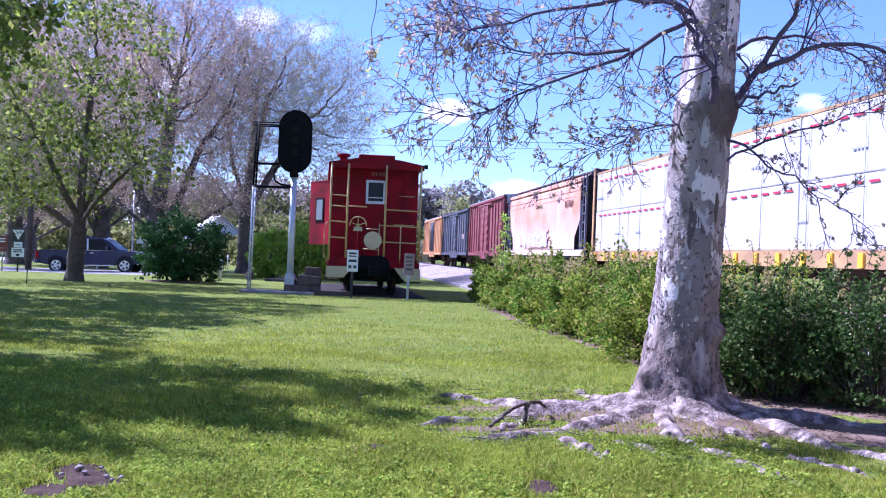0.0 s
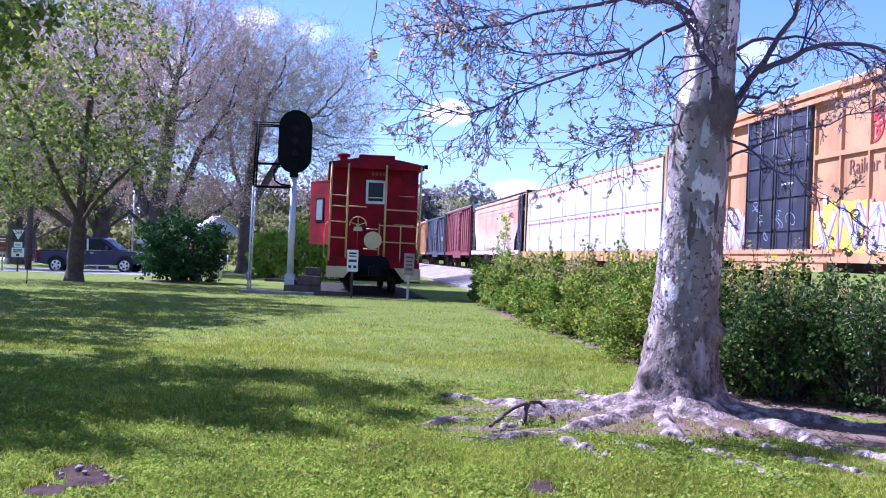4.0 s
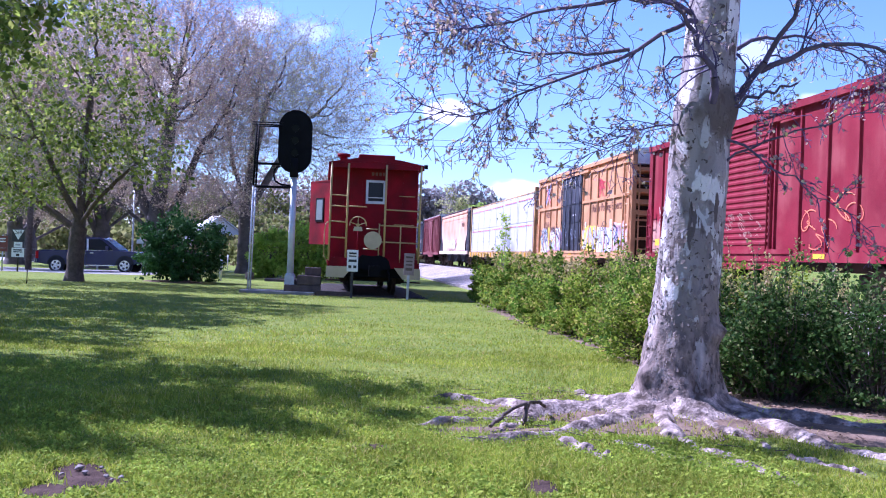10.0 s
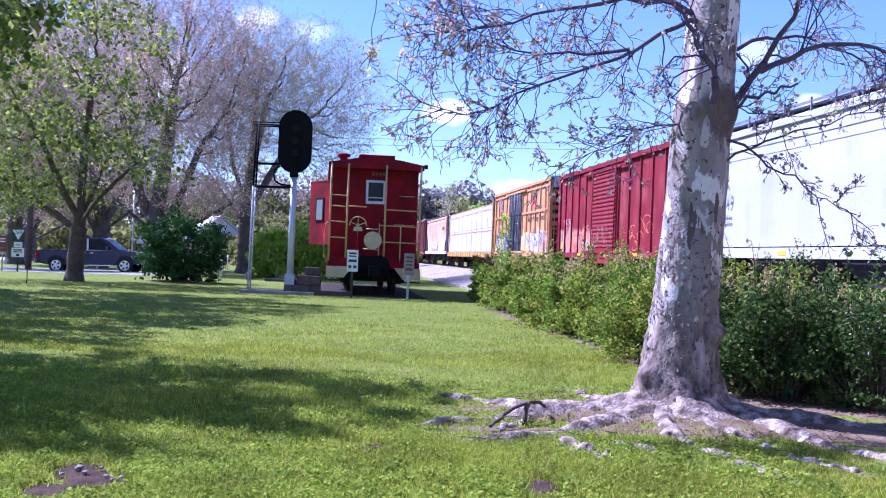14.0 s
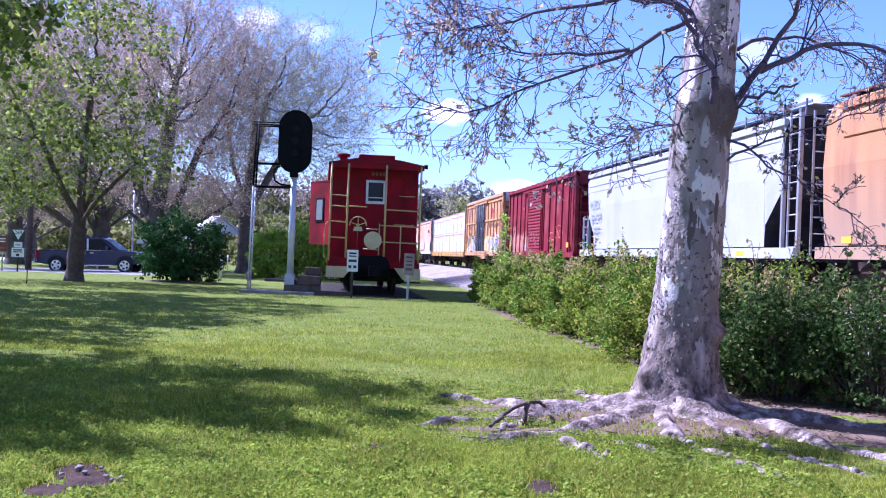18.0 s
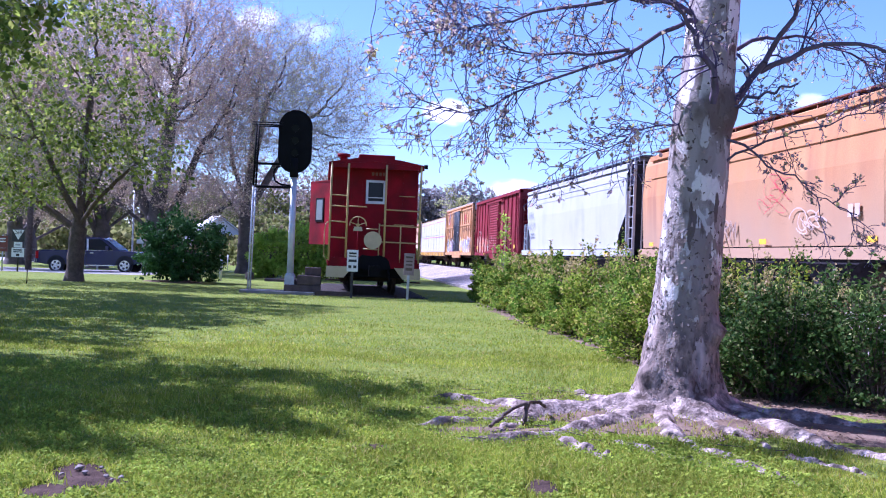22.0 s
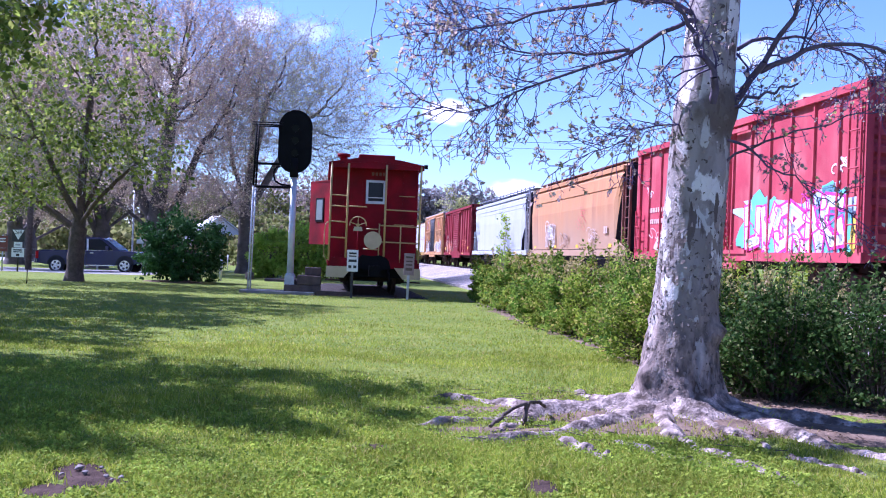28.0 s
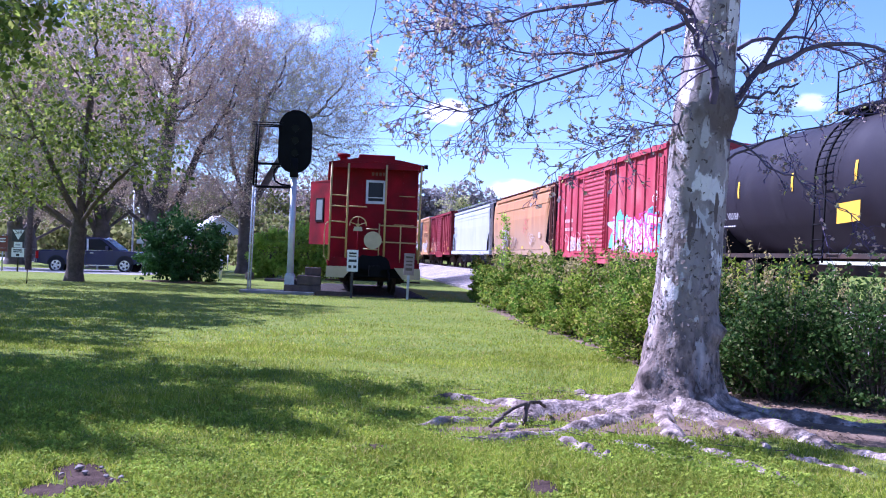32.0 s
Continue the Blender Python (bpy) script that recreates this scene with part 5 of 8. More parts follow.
def build_sycamore():
    rng = np.random.default_rng(11)
    tree = thing("sycamore_tree", "old sycamore with mottled pale peeling bark, exposed roots and young leaves", "tree", Matrix.Translation(SYC_AT))
    # trunk: rings of height, centre and radius
    rings = ((-0.25, 2.35, 0.86), (0.0, 2.35, 0.66), (0.1, 2.345, 0.545), (0.22, 2.34, 0.46), (0.46, 2.35, 0.38), (0.85, 2.37, 0.33), (1.29, 2.4, 0.307), (1.85, 2.43, 0.297),
             (2.4, 2.465, 0.29), (2.8, 2.48, 0.285), (2.98, 2.495, 0.29), (3.2, 2.52, 0.262), (3.55, 2.54, 0.25), (4.1, 2.57, 0.24), (5.5, 2.7, 0.2), (7.5, 2.75, 0.13), (9.5, 2.8, 0.05))
    n, zs = 56, []
    for (z0, *_), (z1, *_) in zip(rings[:-1], rings[1:]):
        k = max(1, int((z1 - z0) / 0.07)) if z0 < 4 else 3
        zs += list(np.linspace(z0, z1, k, endpoint=False))
    zs.append(9.5)
    R = np.array(rings)
    verts = []
    for z in zs:
        c, r = np.interp(z, R[:, 0], R[:, 1]), np.interp(z, R[:, 0], R[:, 2])
        for k in range(n):
            a = 2 * math.pi * k / n
            flare = max(0.0, 1 - max(z, 0) / 0.7) ** 2
            lobes = 0.5 + 0.5 * math.cos(5 * a + 0.9) * (0.6 + 0.4 * math.sin(2 * a + 0.4))
            rr = r * (1 + flare * 0.42 * (lobes - 0.55)) + 0.014 * noise.noise(Vector((2.2 * math.cos(a), 2.2 * math.sin(a), z * 1.7))) + 0.009 * noise.noise(Vector((7 * math.cos(a), 7 * math.sin(a), z * 6)))
            rr += max(0.0, 1 - max(z, 0) / 0.9) * 0.03 * noise.noise(Vector((9 * math.cos(a), 9 * math.sin(a), z * 2.2)))
            rr += 0.012 * math.sin(z * 48 + 2 * math.sin(3 * a)) * math.exp(-((z - 0.9) / 0.14) ** 2)
            # a scarred swelling and an old knot on the side that faces the lawn
            for aa, zz, s, amp in ((math.radians(-32), 0.84, 0.1, 0.1), (math.radians(-52), 0.8, 0.08, 0.03), (math.radians(-150), 0.42, 0.1, 0.1), (math.radians(-142), 0.33, 0.05, -0.05), (math.radians(-95), 2.02, 0.1, -0.03), (math.radians(-30), 2.95, 0.16, 0.05), (math.radians(-130), 2.9, 0.16, 0.03)):
                da = (a - aa + math.pi) % (2 * math.pi) - math.pi
                rr += amp * math.exp(-((da * r / s) ** 2 + ((z - zz) / s) ** 2))
            verts.append((c - SYC_AT.x + rr * math.cos(a), rr * math.sin(a), z))
    faces = []
    for j in range(len(zs) - 1):
        for k in range(n):
            faces.append((j * n + k, j * n + (k + 1) % n, (j + 1) * n + (k + 1) % n, (j + 1) * n + k))
    part("trunk", arrays_mesh("trunk", verts, faces, M_SYC, True), None, tree, "thick trunk with patchy grey and cream bark")
    # surface roots
    def root(pts, r0, r1, name="root"):
        """A ridge of wood that rises out of the earth and sinks back into it."""
        m, nn = 46, 15
        line = curve_pts(pts, m)
        wob = np.stack([np.convolve(rng.normal(size=m + 6), np.ones(7) / 7, "valid") for _ in range(2)], 1)
        line[:, :2] += wob * 0.07 * np.linspace(0.2, 1, m)[:, None]
        ROOT_LINES.append(line[:, :2])
        rise = np.linspace(r0 * 1.3, r1 * 1.25, m) * (0.75 + 0.45 * np.sin(np.arange(m) * 0.33 + r0 * 90) * np.linspace(0.2, 1, m))
        rise[-4:] *= np.array([0.7, 0.45, 0.2, 0.0])
        wide = np.linspace(r0 * 1.5, r1 * 1.15, m) * (1 + 0.3 * np.convolve(rng.normal(size=m + 4), np.ones(5) / 5, "valid"))
        bm = bmesh.new()
        prev = None
        for k in range(m):
            d = line[min(k + 1, m - 1), :2] - line[max(k - 1, 0), :2]
            d /= np.linalg.norm(d)
            ring = []
            for j in range(nn):
                o = (j / (nn - 1) * 2 - 1) * 2.2
                p = line[k, :2] + np.array([-d[1], d[0]]) * o * wide[k]
                z = float(ground_z(p[0], p[1])) - 0.05 + (rise[k] + 0.04) * math.exp(-abs(o) ** 2.4)
                q = Vector((p[0] * 14, p[1] * 14, r0 * 30))
                z += (0.012 * noise.noise(q) + 0.008 * noise.noise(q * 2.7)) * (1.4 - abs(o) * 0.4)
                ring.append(bm.verts.new((p[0] - SYC_AT.x, p[1] - SYC_AT.y, z)))
            if prev:
                for j in range(nn - 1):
                    bm.faces.new((prev[j], ring[j], ring[j + 1], prev[j + 1])).smooth = True
            prev = ring
        bmesh.ops.recalc_face_normals(bm, faces=bm.faces)
        part(name, bm, M_ROOT, tree, "pale exposed surface root")
    # the gnarled foot where trunk and roots run together
    bm = bmesh.new()
    prev = None
    for j in range(26):
        ring = []
        for k in range(110):
            a = 2 * math.pi * k / 110
            lobe = 0.55 + 0.45 * math.cos(5 * a + 0.9) * (0.6 + 0.4 * math.sin(2 * a + 0.4))
            r = 0.3 + 0.055 * j * (0.75 + 0.55 * lobe)
            x, y = SYC_AT.x - 0.02 + r * math.cos(a), SYC_AT.y + r * math.sin(a)
            q = Vector((x * 9, y * 9, 2.0))
            z = float(ground_z(x, y)) - 0.045 + 0.4 * math.exp(-(r - 0.3) / (0.1 + 0.2 * lobe)) + 0.035 * noise.noise(q) + 0.02 * noise.noise(q * 2.6)
            ring.append(bm.verts.new((x - SYC_AT.x, y - SYC_AT.y, z)))
        if prev:
            for k in range(110):
                bm.faces.new((prev[k], ring[k], ring[(k + 1) % 110], prev[(k + 1) % 110])).smooth = True
        prev = ring
    bmesh.ops.recalc_face_normals(bm, faces=bm.faces)
    part("root_flare", bm, M_ROOT, tree, "gnarled flare where the roots leave the trunk")
    # loose plates of bark
    bm = bmesh.new()
    for _ in range(520):
        z = rng.uniform(0.12, 1.5) if rng.random() < 0.7 else rng.uniform(1.4, 4.0)
        a = rng.uniform(-math.pi, 0.2)
        r, c = np.interp(z, R[:, 0], R[:, 2]), np.interp(z, R[:, 0], R[:, 1])
        w, h = rng.uniform(0.004, 0.016), rng.uniform(0.005, 0.024)
        q = []
        for s, t in ((-1, -1), (1, -1), (1.1, 1), (-0.9, 1)):
            aa = a + s * w / r + rng.normal() * 0.02
            rr = r + 0.008 + 0.016 * rng.random() * (t < 0)
            q.append(bm.verts.new((c - SYC_AT.x + rr * math.cos(aa), rr * math.sin(aa), z + t * h + rng.normal() * 0.006)))
        bm.faces.new(q)
    flakes = part("bark_plate", bm, mat("loose_bark", (0.19, 0.15, 0.13), 0.85, var=0.2, scale=8, bump=0.004, island=0.7), tree, "small loose plates of grey and brown bark")
    tagged(flakes, kind="stuff")
    for r0, r1, pts in (
            (0.15, 0.035, ((2.0, 10.1), (1.6, 10.0), (1.25, 9.95), (0.9, 9.75), (0.45, 9.5), (0.15, 9.3), (-0.2, 9.1))),
            (0.085, 0.05, ((1.3, 9.95), (1.0, 10.2), (0.7, 10.6), (0.45, 10.84), (0.15, 10.9), (-0.1, 10.95))),
            (0.1, 0.05, ((2.0, 9.9), (1.6, 9.45), (1.12, 9.04), (0.8, 8.7), (0.54, 8.4), (0.3, 8.33), (0.0, 8.38))),
            (0.055, 0.035, ((0.95, 9.75), (0.75, 9.35), (0.55, 9.0), (0.4, 8.75))),
            (0.1, 0.022, ((2.15, 9.9), (2.05, 9.4), (2.04, 8.9), (2.13, 8.2), (2.3, 7.85), (2.45, 7.65))),
            (0.07, 0.025, ((2.42, 9.85), (2.45, 9.4), (2.6, 9.0), (2.7, 8.7), (2.72, 8.4))),
            (0.1, 0.035, ((2.75, 9.95), (3.0, 9.7), (3.1, 9.2), (3.18, 8.67), (3.51, 8.13), (3.9, 8.0), (4.4, 7.9))),
            (0.1, 0.04, ((2.9, 10.2), (3.4, 10.0), (4.0, 9.7), (4.7, 9.3))),
            (0.09, 0.035, ((2.0, 10.4), (1.7, 11.0), (1.6, 11.6), (1.5, 11.9))),
            (0.045, 0.025, ((1.5, 8.55), (1.62, 8.34), (1.8, 8.0), (2.02, 7.63), (2.12, 7.5))),
            (0.075, 0.05, ((1.05, 8.4), (1.12, 8.2), (1.22, 7.95), (1.3, 7.7))),
            (0.05, 0.03, ((2.2, 7.8), (2.35, 7.6), (2.45, 7.2), (2.5, 7.05))),
            (0.04, 0.03, ((2.75, 8.1), (2.9, 7.9), (3.05, 7.7), (3.1, 7.5)))):
        root([(x, y, 0.0) for x, y in pts], r0, r1)
    bm = bmesh.new()
    stick = curve_pts([(0.46, 8.85, 0.03), (0.56, 9.02, 0.08), (0.66, 9.2, 0.14), (0.84, 9.36, 0.185), (0.93, 9.5, 0.17), (1.0, 9.68, 0.1)], 16)
    stick[1:-1] += rng.normal(size=(14, 3)) * 0.008
    for a, b in zip(stick[:-1], stick[1:]):
        rod(bm, Vector(a) - SYC_AT, Vector(b) - SYC_AT, 0.016, 0.016, 7)
    path_rod(bm, [Vector(p) - SYC_AT for p in ((0.82, 9.34, 0.18), (0.79, 9.3, 0.12), (0.78, 9.25, -0.02))], 0.022, 8)
    part("dead_root", bm, M_BARK, tree, "dark arched dead root")
    # limbs
    limb(tree, rng, "limb", [(2.75, 10.2, 2.9), (2.98, 10.1, 3.35), (3.08, 10.0, 3.55), (3.3, 9.9, 3.95), (3.45, 9.7, 4.6)], 0.085, 0.03, 16, 0.8, 0.1, 260, 0.35)
    limb(tree, rng, "limb", [(3.0, 10.1, 3.36), (3.3, 10.0, 3.58), (3.65, 9.9, 3.63), (4.0, 9.8, 3.6), (4.4, 9.7, 3.4), (4.9, 9.6, 3.2)], 0.055, 0.02, 34, 1.0, 0.16, 520, 0.5)
    limb(tree, rng, "limb", [(2.7, 10.0, 3.0), (2.85, 9.9, 3.08), (3.05, 9.85, 3.12), (3.25, 9.8, 3.2)], 0.045, 0.02, 9, 0.7, 0.2, 160, 0.4)
    limb(tree, rng, "limb", [(2.68, 9.98, 2.52), (2.95, 9.85, 2.66), (3.3, 9.8, 2.76), (3.6, 9.7, 2.86), (3.9, 9.6, 3.0), (4.2, 9.5, 3.15)], 0.026, 0.008, 16, 0.6, 0.1, 210, 0.4)
    limb(tree, rng, "limb", [(2.7, 10.0, 2.75), (2.95, 9.8, 2.5), (3.2, 9.7, 2.3), (3.5, 9.6, 2.1), (3.75, 9.5, 2.0)], 0.03, 0.008, 13, 0.75, 0.08, 190, 0.6)
    limb(tree, rng, "limb", [(2.6, 9.92, 3.0), (2.52, 9.86, 3.17), (2.38, 9.85, 3.48), (2.25, 9.8, 3.78), (2.08, 9.75, 3.9), (1.85, 9.7, 3.95)], 0.09, 0.03, 14, 0.8, 0.12, 220, 0.4)
    limb(tree, rng, "limb", [(2.4, 10.0, 3.95), (2.25, 9.9, 3.84), (2.05, 9.8, 3.63), (1.78, 9.7, 3.5), (1.4, 9.6, 3.24), (1.05, 9.5, 3.2), (0.7, 9.5, 2.98), (0.35, 9.5, 2.72), (0.05, 9.4, 2.66), (-0.3, 9.4, 2.84)], 0.05, 0.01, 44, 0.95, 0.1, 820, 1.0)
    limb(tree, rng, "limb", [(2.4, 10.1, 4.0), (1.7, 10.0, 4.0), (1.05, 9.9, 3.9), (0.7, 9.8, 3.72), (0.2, 9.8, 3.62), (-0.3, 9.7, 3.5)], 0.06, 0.012, 44, 0.9, 0.1, 800, 0.9)
    limb(tree, rng, "limb", [(1.66, 9.66, 3.44), (1.5, 9.68, 3.38), (1.1, 9.9, 3.42), (0.55, 9.9, 3.4), (0.2, 9.8, 3.6), (0.0, 9.8, 3.66)], 0.035, 0.008, 26, 0.8, 0.12, 460, 0.9)
    limb(tree, rng, "limb", [(2.3, 9.95, 2.72), (2.1, 9.9, 2.84), (1.85, 9.85, 2.72), (1.6, 9.8, 2.6), (1.3, 9.8, 2.44), (1.05, 9.8, 2.34)], 0.024, 0.006, 22, 0.75, 0.12, 330, 0.7)
    limb(tree, rng, "limb", [(2.3, 9.9, 4.3), (1.7, 9.6, 4.5), (0.9, 9.3, 4.4), (0.2, 9.0, 4.2)], 0.06, 0.015, 34, 1.1, 0.18, 560, 0.8)
    limb(tree, rng, "limb", [(0.6, 9.2, 4.4), (-0.2, 9.2, 4.25), (-0.73, 9.2, 3.75), (-0.69, 9.2, 3.5), (-0.74, 9.2, 3.28), (-0.71, 9.2, 3.08)], 0.02, 0.006, 7, 0.36, 0.08, 130, 0.9)
    limb(tree, rng, "limb", [(2.8, 10.2, 4.3), (3.3, 10.0, 4.6), (3.9, 9.8, 4.6), (4.6, 9.6, 4.2)], 0.06, 0.015, 38, 1.1, 0.2, 560, 0.8)
    limb(tree, rng, "limb", [(2.75, 10.4, 3.6), (3.4, 10.8, 3.9), (4.1, 11.2, 3.9), (4.9, 11.4, 3.6)], 0.05, 0.012, 30, 1.0, 0.15, 420, 0.7)
    # upper crown, above the view
    for k in range(7):
        a = k * 0.9 + 0.3
        z = 4.9 + 0.6 * k
        limb(tree, rng, "limb", [(2.7, 10.2, z), (2.7 + 1.2 * math.cos(a), 10.2 + 1.2 * math.sin(a), z + 0.7), (2.7 + 2.6 * math.cos(a), 10.2 + 2.6 * math.sin(a), z + 1.0)], 0.06, 0.015, 8, 1.2, 0.1, 60, 0.0)


build_sycamore()


def soil_patch(cx, cy, rx, ry, rng, name="bare_earth", label="patch of bare trodden earth in the lawn", dz=0.006, ragged=0.5, turn=0.0, material=None):
    """A ragged sheet of bare earth that follows the ground."""
    n, m = 72, 10
    verts, faces = [(cx, cy, float(ground_z(np.array(cx), np.array(cy))) + dz)], []
    for j in range(1, m + 1):
        for k in range(n):
            a = 2 * math.pi * k / n
            w = 1 + ragged * (noise.noise(Vector((1.8 * math.cos(a), 1.8 * math.sin(a), cx))) + 0.7 * noise.noise(Vector((6 * math.cos(a), 6 * math.sin(a), cy))))
            s = j / m * w
            dx, dy = rx * s * math.cos(a), ry * s * math.sin(a)
            x = cx + dx * math.cos(turn) - dy * math.sin(turn)
            y = cy + dx * math.sin(turn) + dy * math.cos(turn)
            z = float(ground_z(np.array(x), np.array(y))) + dz * (1.5 - 2.2 * (j / m) ** 4) + 0.012 * noise.noise(Vector((x * 4, y * 4, 0)))
            verts.append((x, y, z))
    tri = [(0, 1 + k, 1 + (k + 1) % n, 1 + (k + 1) % n) for k in range(n)]
    bm = bmesh.new()
    vs = [bm.verts.new(v) for v in verts]
    for k in range(n):
        bm.faces.new((vs[0], vs[1 + k], vs[1 + (k + 1) % n])).smooth = True
    for j in range(m - 1):
        for k in range(n):
            a, b = 1 + j * n + k, 1 + j * n + (k + 1) % n
            bm.faces.new((vs[a], vs[a + n], vs[b + n], vs[b])).smooth = True
    ob = part(name, bm, material or M_SOIL)
    tagged(ob, label, "bare earth", kind="structure")


M_SOIL_DARK = mat("dark_damp_soil", (0.06, 0.04, 0.032), 0.95, spec=0.05, var=0.35, scale=7, fine=60, bump=0.03, fine_amt=0.35, dirt=(0.12, 0.08, 0.065), dirt_amt=0.2, dirt_scale=6)
SOIL = [(2.1, 9.55, 1.15, 0.85, 0.0), (3.6, 9.2, 1.2, 0.7, -0.4), (-2.22, 6.55, 0.2, 0.3, 0.3), (-2.05, 6.3, 0.22, 0.22, 0.0), (-2.25, 6.05, 0.16, 0.26, 0.2), (-0.47, 7.9, 0.16, 0.1, 0.2), (0.69, 6.6, 0.1, 0.3, 0.0), (0.7, 10.2, 0.75, 0.3, 0.1), (0.5, 8.95, 0.6, 0.22, 0.2)]


def build_soil():
    rng = np.random.default_rng(4)
    for cx, cy, rx, ry, tu in SOIL:
        soil_patch(cx, cy, rx, ry, rng, turn=tu, material=M_SOIL_DARK if rx < 0.4 else M_SOIL)
    soil_patch(4.3, 11.2, 1.7, 1.2, rng, label="bare earth with leaf litter under the hedge")
    for y in np.arange(13.5, 36, 3.0):
        soil_patch(4.85 - 0.0853 * y, y, 0.95, 1.9, rng, label="bare earth with leaf litter under the hedge")
    # stones in the corner patch
    sm = mat("pale_stone", (0.22, 0.185, 0.165), 0.9, var=0.2, scale=20, bump=0.006)
    for x, y, s in ((-2.25, 6.62, 0.05), (-2.17, 6.5, 0.035), (-2.02, 6.44, 0.03), (-1.92, 6.42, 0.032), (-2.3, 6.45, 0.03), (-2.12, 6.66, 0.028), (-1.96, 6.36, 0.02)):
        bm = bmesh.new()
        bmesh.ops.create_icosphere(bm, subdivisions=2, radius=s * 0.7)
        for v in bm.verts:
            v.co *= 0.8 + 0.5 * noise.noise(v.co * 30 + Vector((x * 9, y, 0)))
            v.co.z *= 0.6
        ob = part("stone", bm, sm, m=pose(x, y, 0.015 + s * 0.3))
        tagged(ob, "small pale stone lying on bare earth", "stone", "stones in the bare earth")


build_soil()


# ---------- caboose ----------
M_LAMPPANE = mat("pale_window_glass", (0.1, 0.115, 0.12), 0.08, var=0.1, bump=0.0, spec=0.6)


def build_caboose():
    cab = thing("caboose", "red bay-window caboose with yellow railings, on display beside the track", "caboose", pose(-2.34, 35.5, 0, 0, 0, 90 + math.degrees(PHI)))
    LEN, e = 11.0, 0.85

    def bx(name, x0, x1, y0, y1, z0, z1, m, label="", parent=cab, bev=0.0):
        bm = bmesh.new()
        box(bm, x0, x1, y0, y1, z0, z1)
        if bev:
            bevel_all(bm, bev)
        return part(name, bm, m, parent, label)

    bx("body", e, LEN - e, -1.5, 1.5, 1.15, 4.45, M_CAB_RED, "red painted steel body")
    bm = bmesh.new()
    prism(bm, [(-1.64, 4.44), (-1.64, 4.53), (-0.8, 4.68), (0, 4.75), (0.8, 4.68), (1.64, 4.53), (1.64, 4.44), (0, 4.6)], "x", 0.0, LEN)
    part("roof", bm, M_CAB_RED, cab)
    bm = bmesh.new()
    prism(bm, [(-1.62, 4.36), (-1.62, 4.44), (0, 4.6), (1.62, 4.44), (1.62, 4.36)], "x", 0.02, 0.09)
    part("roof_beam", bm, M_CAB_RED, cab)
    bx("roof_hatch", 0.3, 1.5, -0.62, 0.62, 4.66, 4.86, M_CAB_RED, bev=0.02)
    bm = bmesh.new()
    rod(bm, (2.6, 1.1, 4.5), (2.6, 1.1, 5.05), 0.14, n=14)
    rod(bm, (2.6, 1.1, 4.95), (2.6, 1.1, 5.06), 0.24, n=14)
    part("smoke_jack", bm, M_CAB_RED, cab)
    # side plating seams and end wall with door, window
    for y in (-1.0, -0.35, 0.42, 1.05):
        bx("end_seam", e - 0.02, e - 0.002, y - 0.025, y + 0.025, 1.2, 4.4, M_CAB_RED)
    wf = bx("window_frame", e - 0.06, e - 0.004, -0.36, 0.32, 3.2, 4.02, M_ALU, "pale aluminium window frame")
    bx("pane", e - 0.066, e - 0.0605, -0.28, 0.24, 3.29, 3.94, M_GLASS, parent=wf)
    bx("sash_bar", e - 0.072, e - 0.0665, -0.28, 0.24, 3.4, 3.425, M_ALU, parent=wf)
    # bay
    bm = bmesh.new()
    prism(bm, [(3.5, 1.502), (5.0, 2.28), (6.2, 2.28), (7.7, 1.502)], "z", 1.75, 4.1)
    by = part("bay_window", bm, M_CAB_RED, cab, "red side bay with angled narrow windows")
    bm = bmesh.new()
    prism(bm, [(3.45, 1.502), (5.0, 2.29), (6.2, 2.29), (7.75, 1.502)], "z", 4.102, 4.15)
    part("bay_roof", bm, M_CAB_RED, by)
    facet = Matrix.Translation((4.25, 1.891, 0)) @ Matrix.Rotation(math.atan2(0.778, 1.5), 4, "Z")
    bm = bmesh.new()
    box(bm, -0.32, 0.32, 0.004, 0.03, 2.6, 3.5, facet)
    fr = part("bay_frame", bm, M_BLACK, by)
    bm = bmesh.new()
    box(bm, -0.24, 0.24, 0.031, 0.037, 2.67, 3.43, facet)
    part("bay_pane", bm, M_LAMPPANE, by, "pale reflecting window pane")
    bx("side_pane", 5.15, 6.05, 2.282, 2.29, 2.62, 3.5, M_GLASS, parent=by)
    # floor, end sills, steps
    bx("platform", 0.05, LEN - 0.05, -1.55, 1.55, 1.02, 1.14, M_CAB_RED)
    bx("end_sill", 0.0, 0.09, -1.56, 1.56, 0.98, 1.3, M_CAB_RED)
    bx("underframe", 0.3, LEN - 0.3, -0.5, 0.5, 0.75, 1.0, M_UNDER)
    for s in (1, -1):
        bm = bmesh.new()
        y0, y1 = sorted((s * 0.75, s * 1.6))
        prism(bm, [(s * 1.6, 0.62), (s * 1.6, 1.0), (s * 0.7, 1.0), (s * 1.0, 0.62)], "x", -0.05, -0.002)
        part("step_guard", bm, M_CREAM, cab, "cream painted corner step guard")
        for k, z in enumerate((0.5, 0.75)):
            bx("step", 0.1, 0.75, *sorted((s * 1.1, s * 1.62)), z, z + 0.04, M_UNDER)
    # railings at the open end, each bar a part of its own
    def bar(a, b, r=0.022, name="rail", m=M_YELLOW):
        bm = bmesh.new()
        rod(bm, a, b, r, n=8)
        part(name, bm, m, cab)
    x = 0.02
    for y in (1.53, 0.96, -0.33, -1.52):
        bar((x, y, 1.18 if abs(y) > 1 else 1.3), (x, y, 4.5), 0.035, "upright")
    for z in (1.98, 2.52, 3.05, 3.42):
        bar((x, 0.96, z - 0.02), (x, 1.53, z), 0.022, "rung")
    bar((x, 0.96, 3.05), (x, 0.3, 3.05))
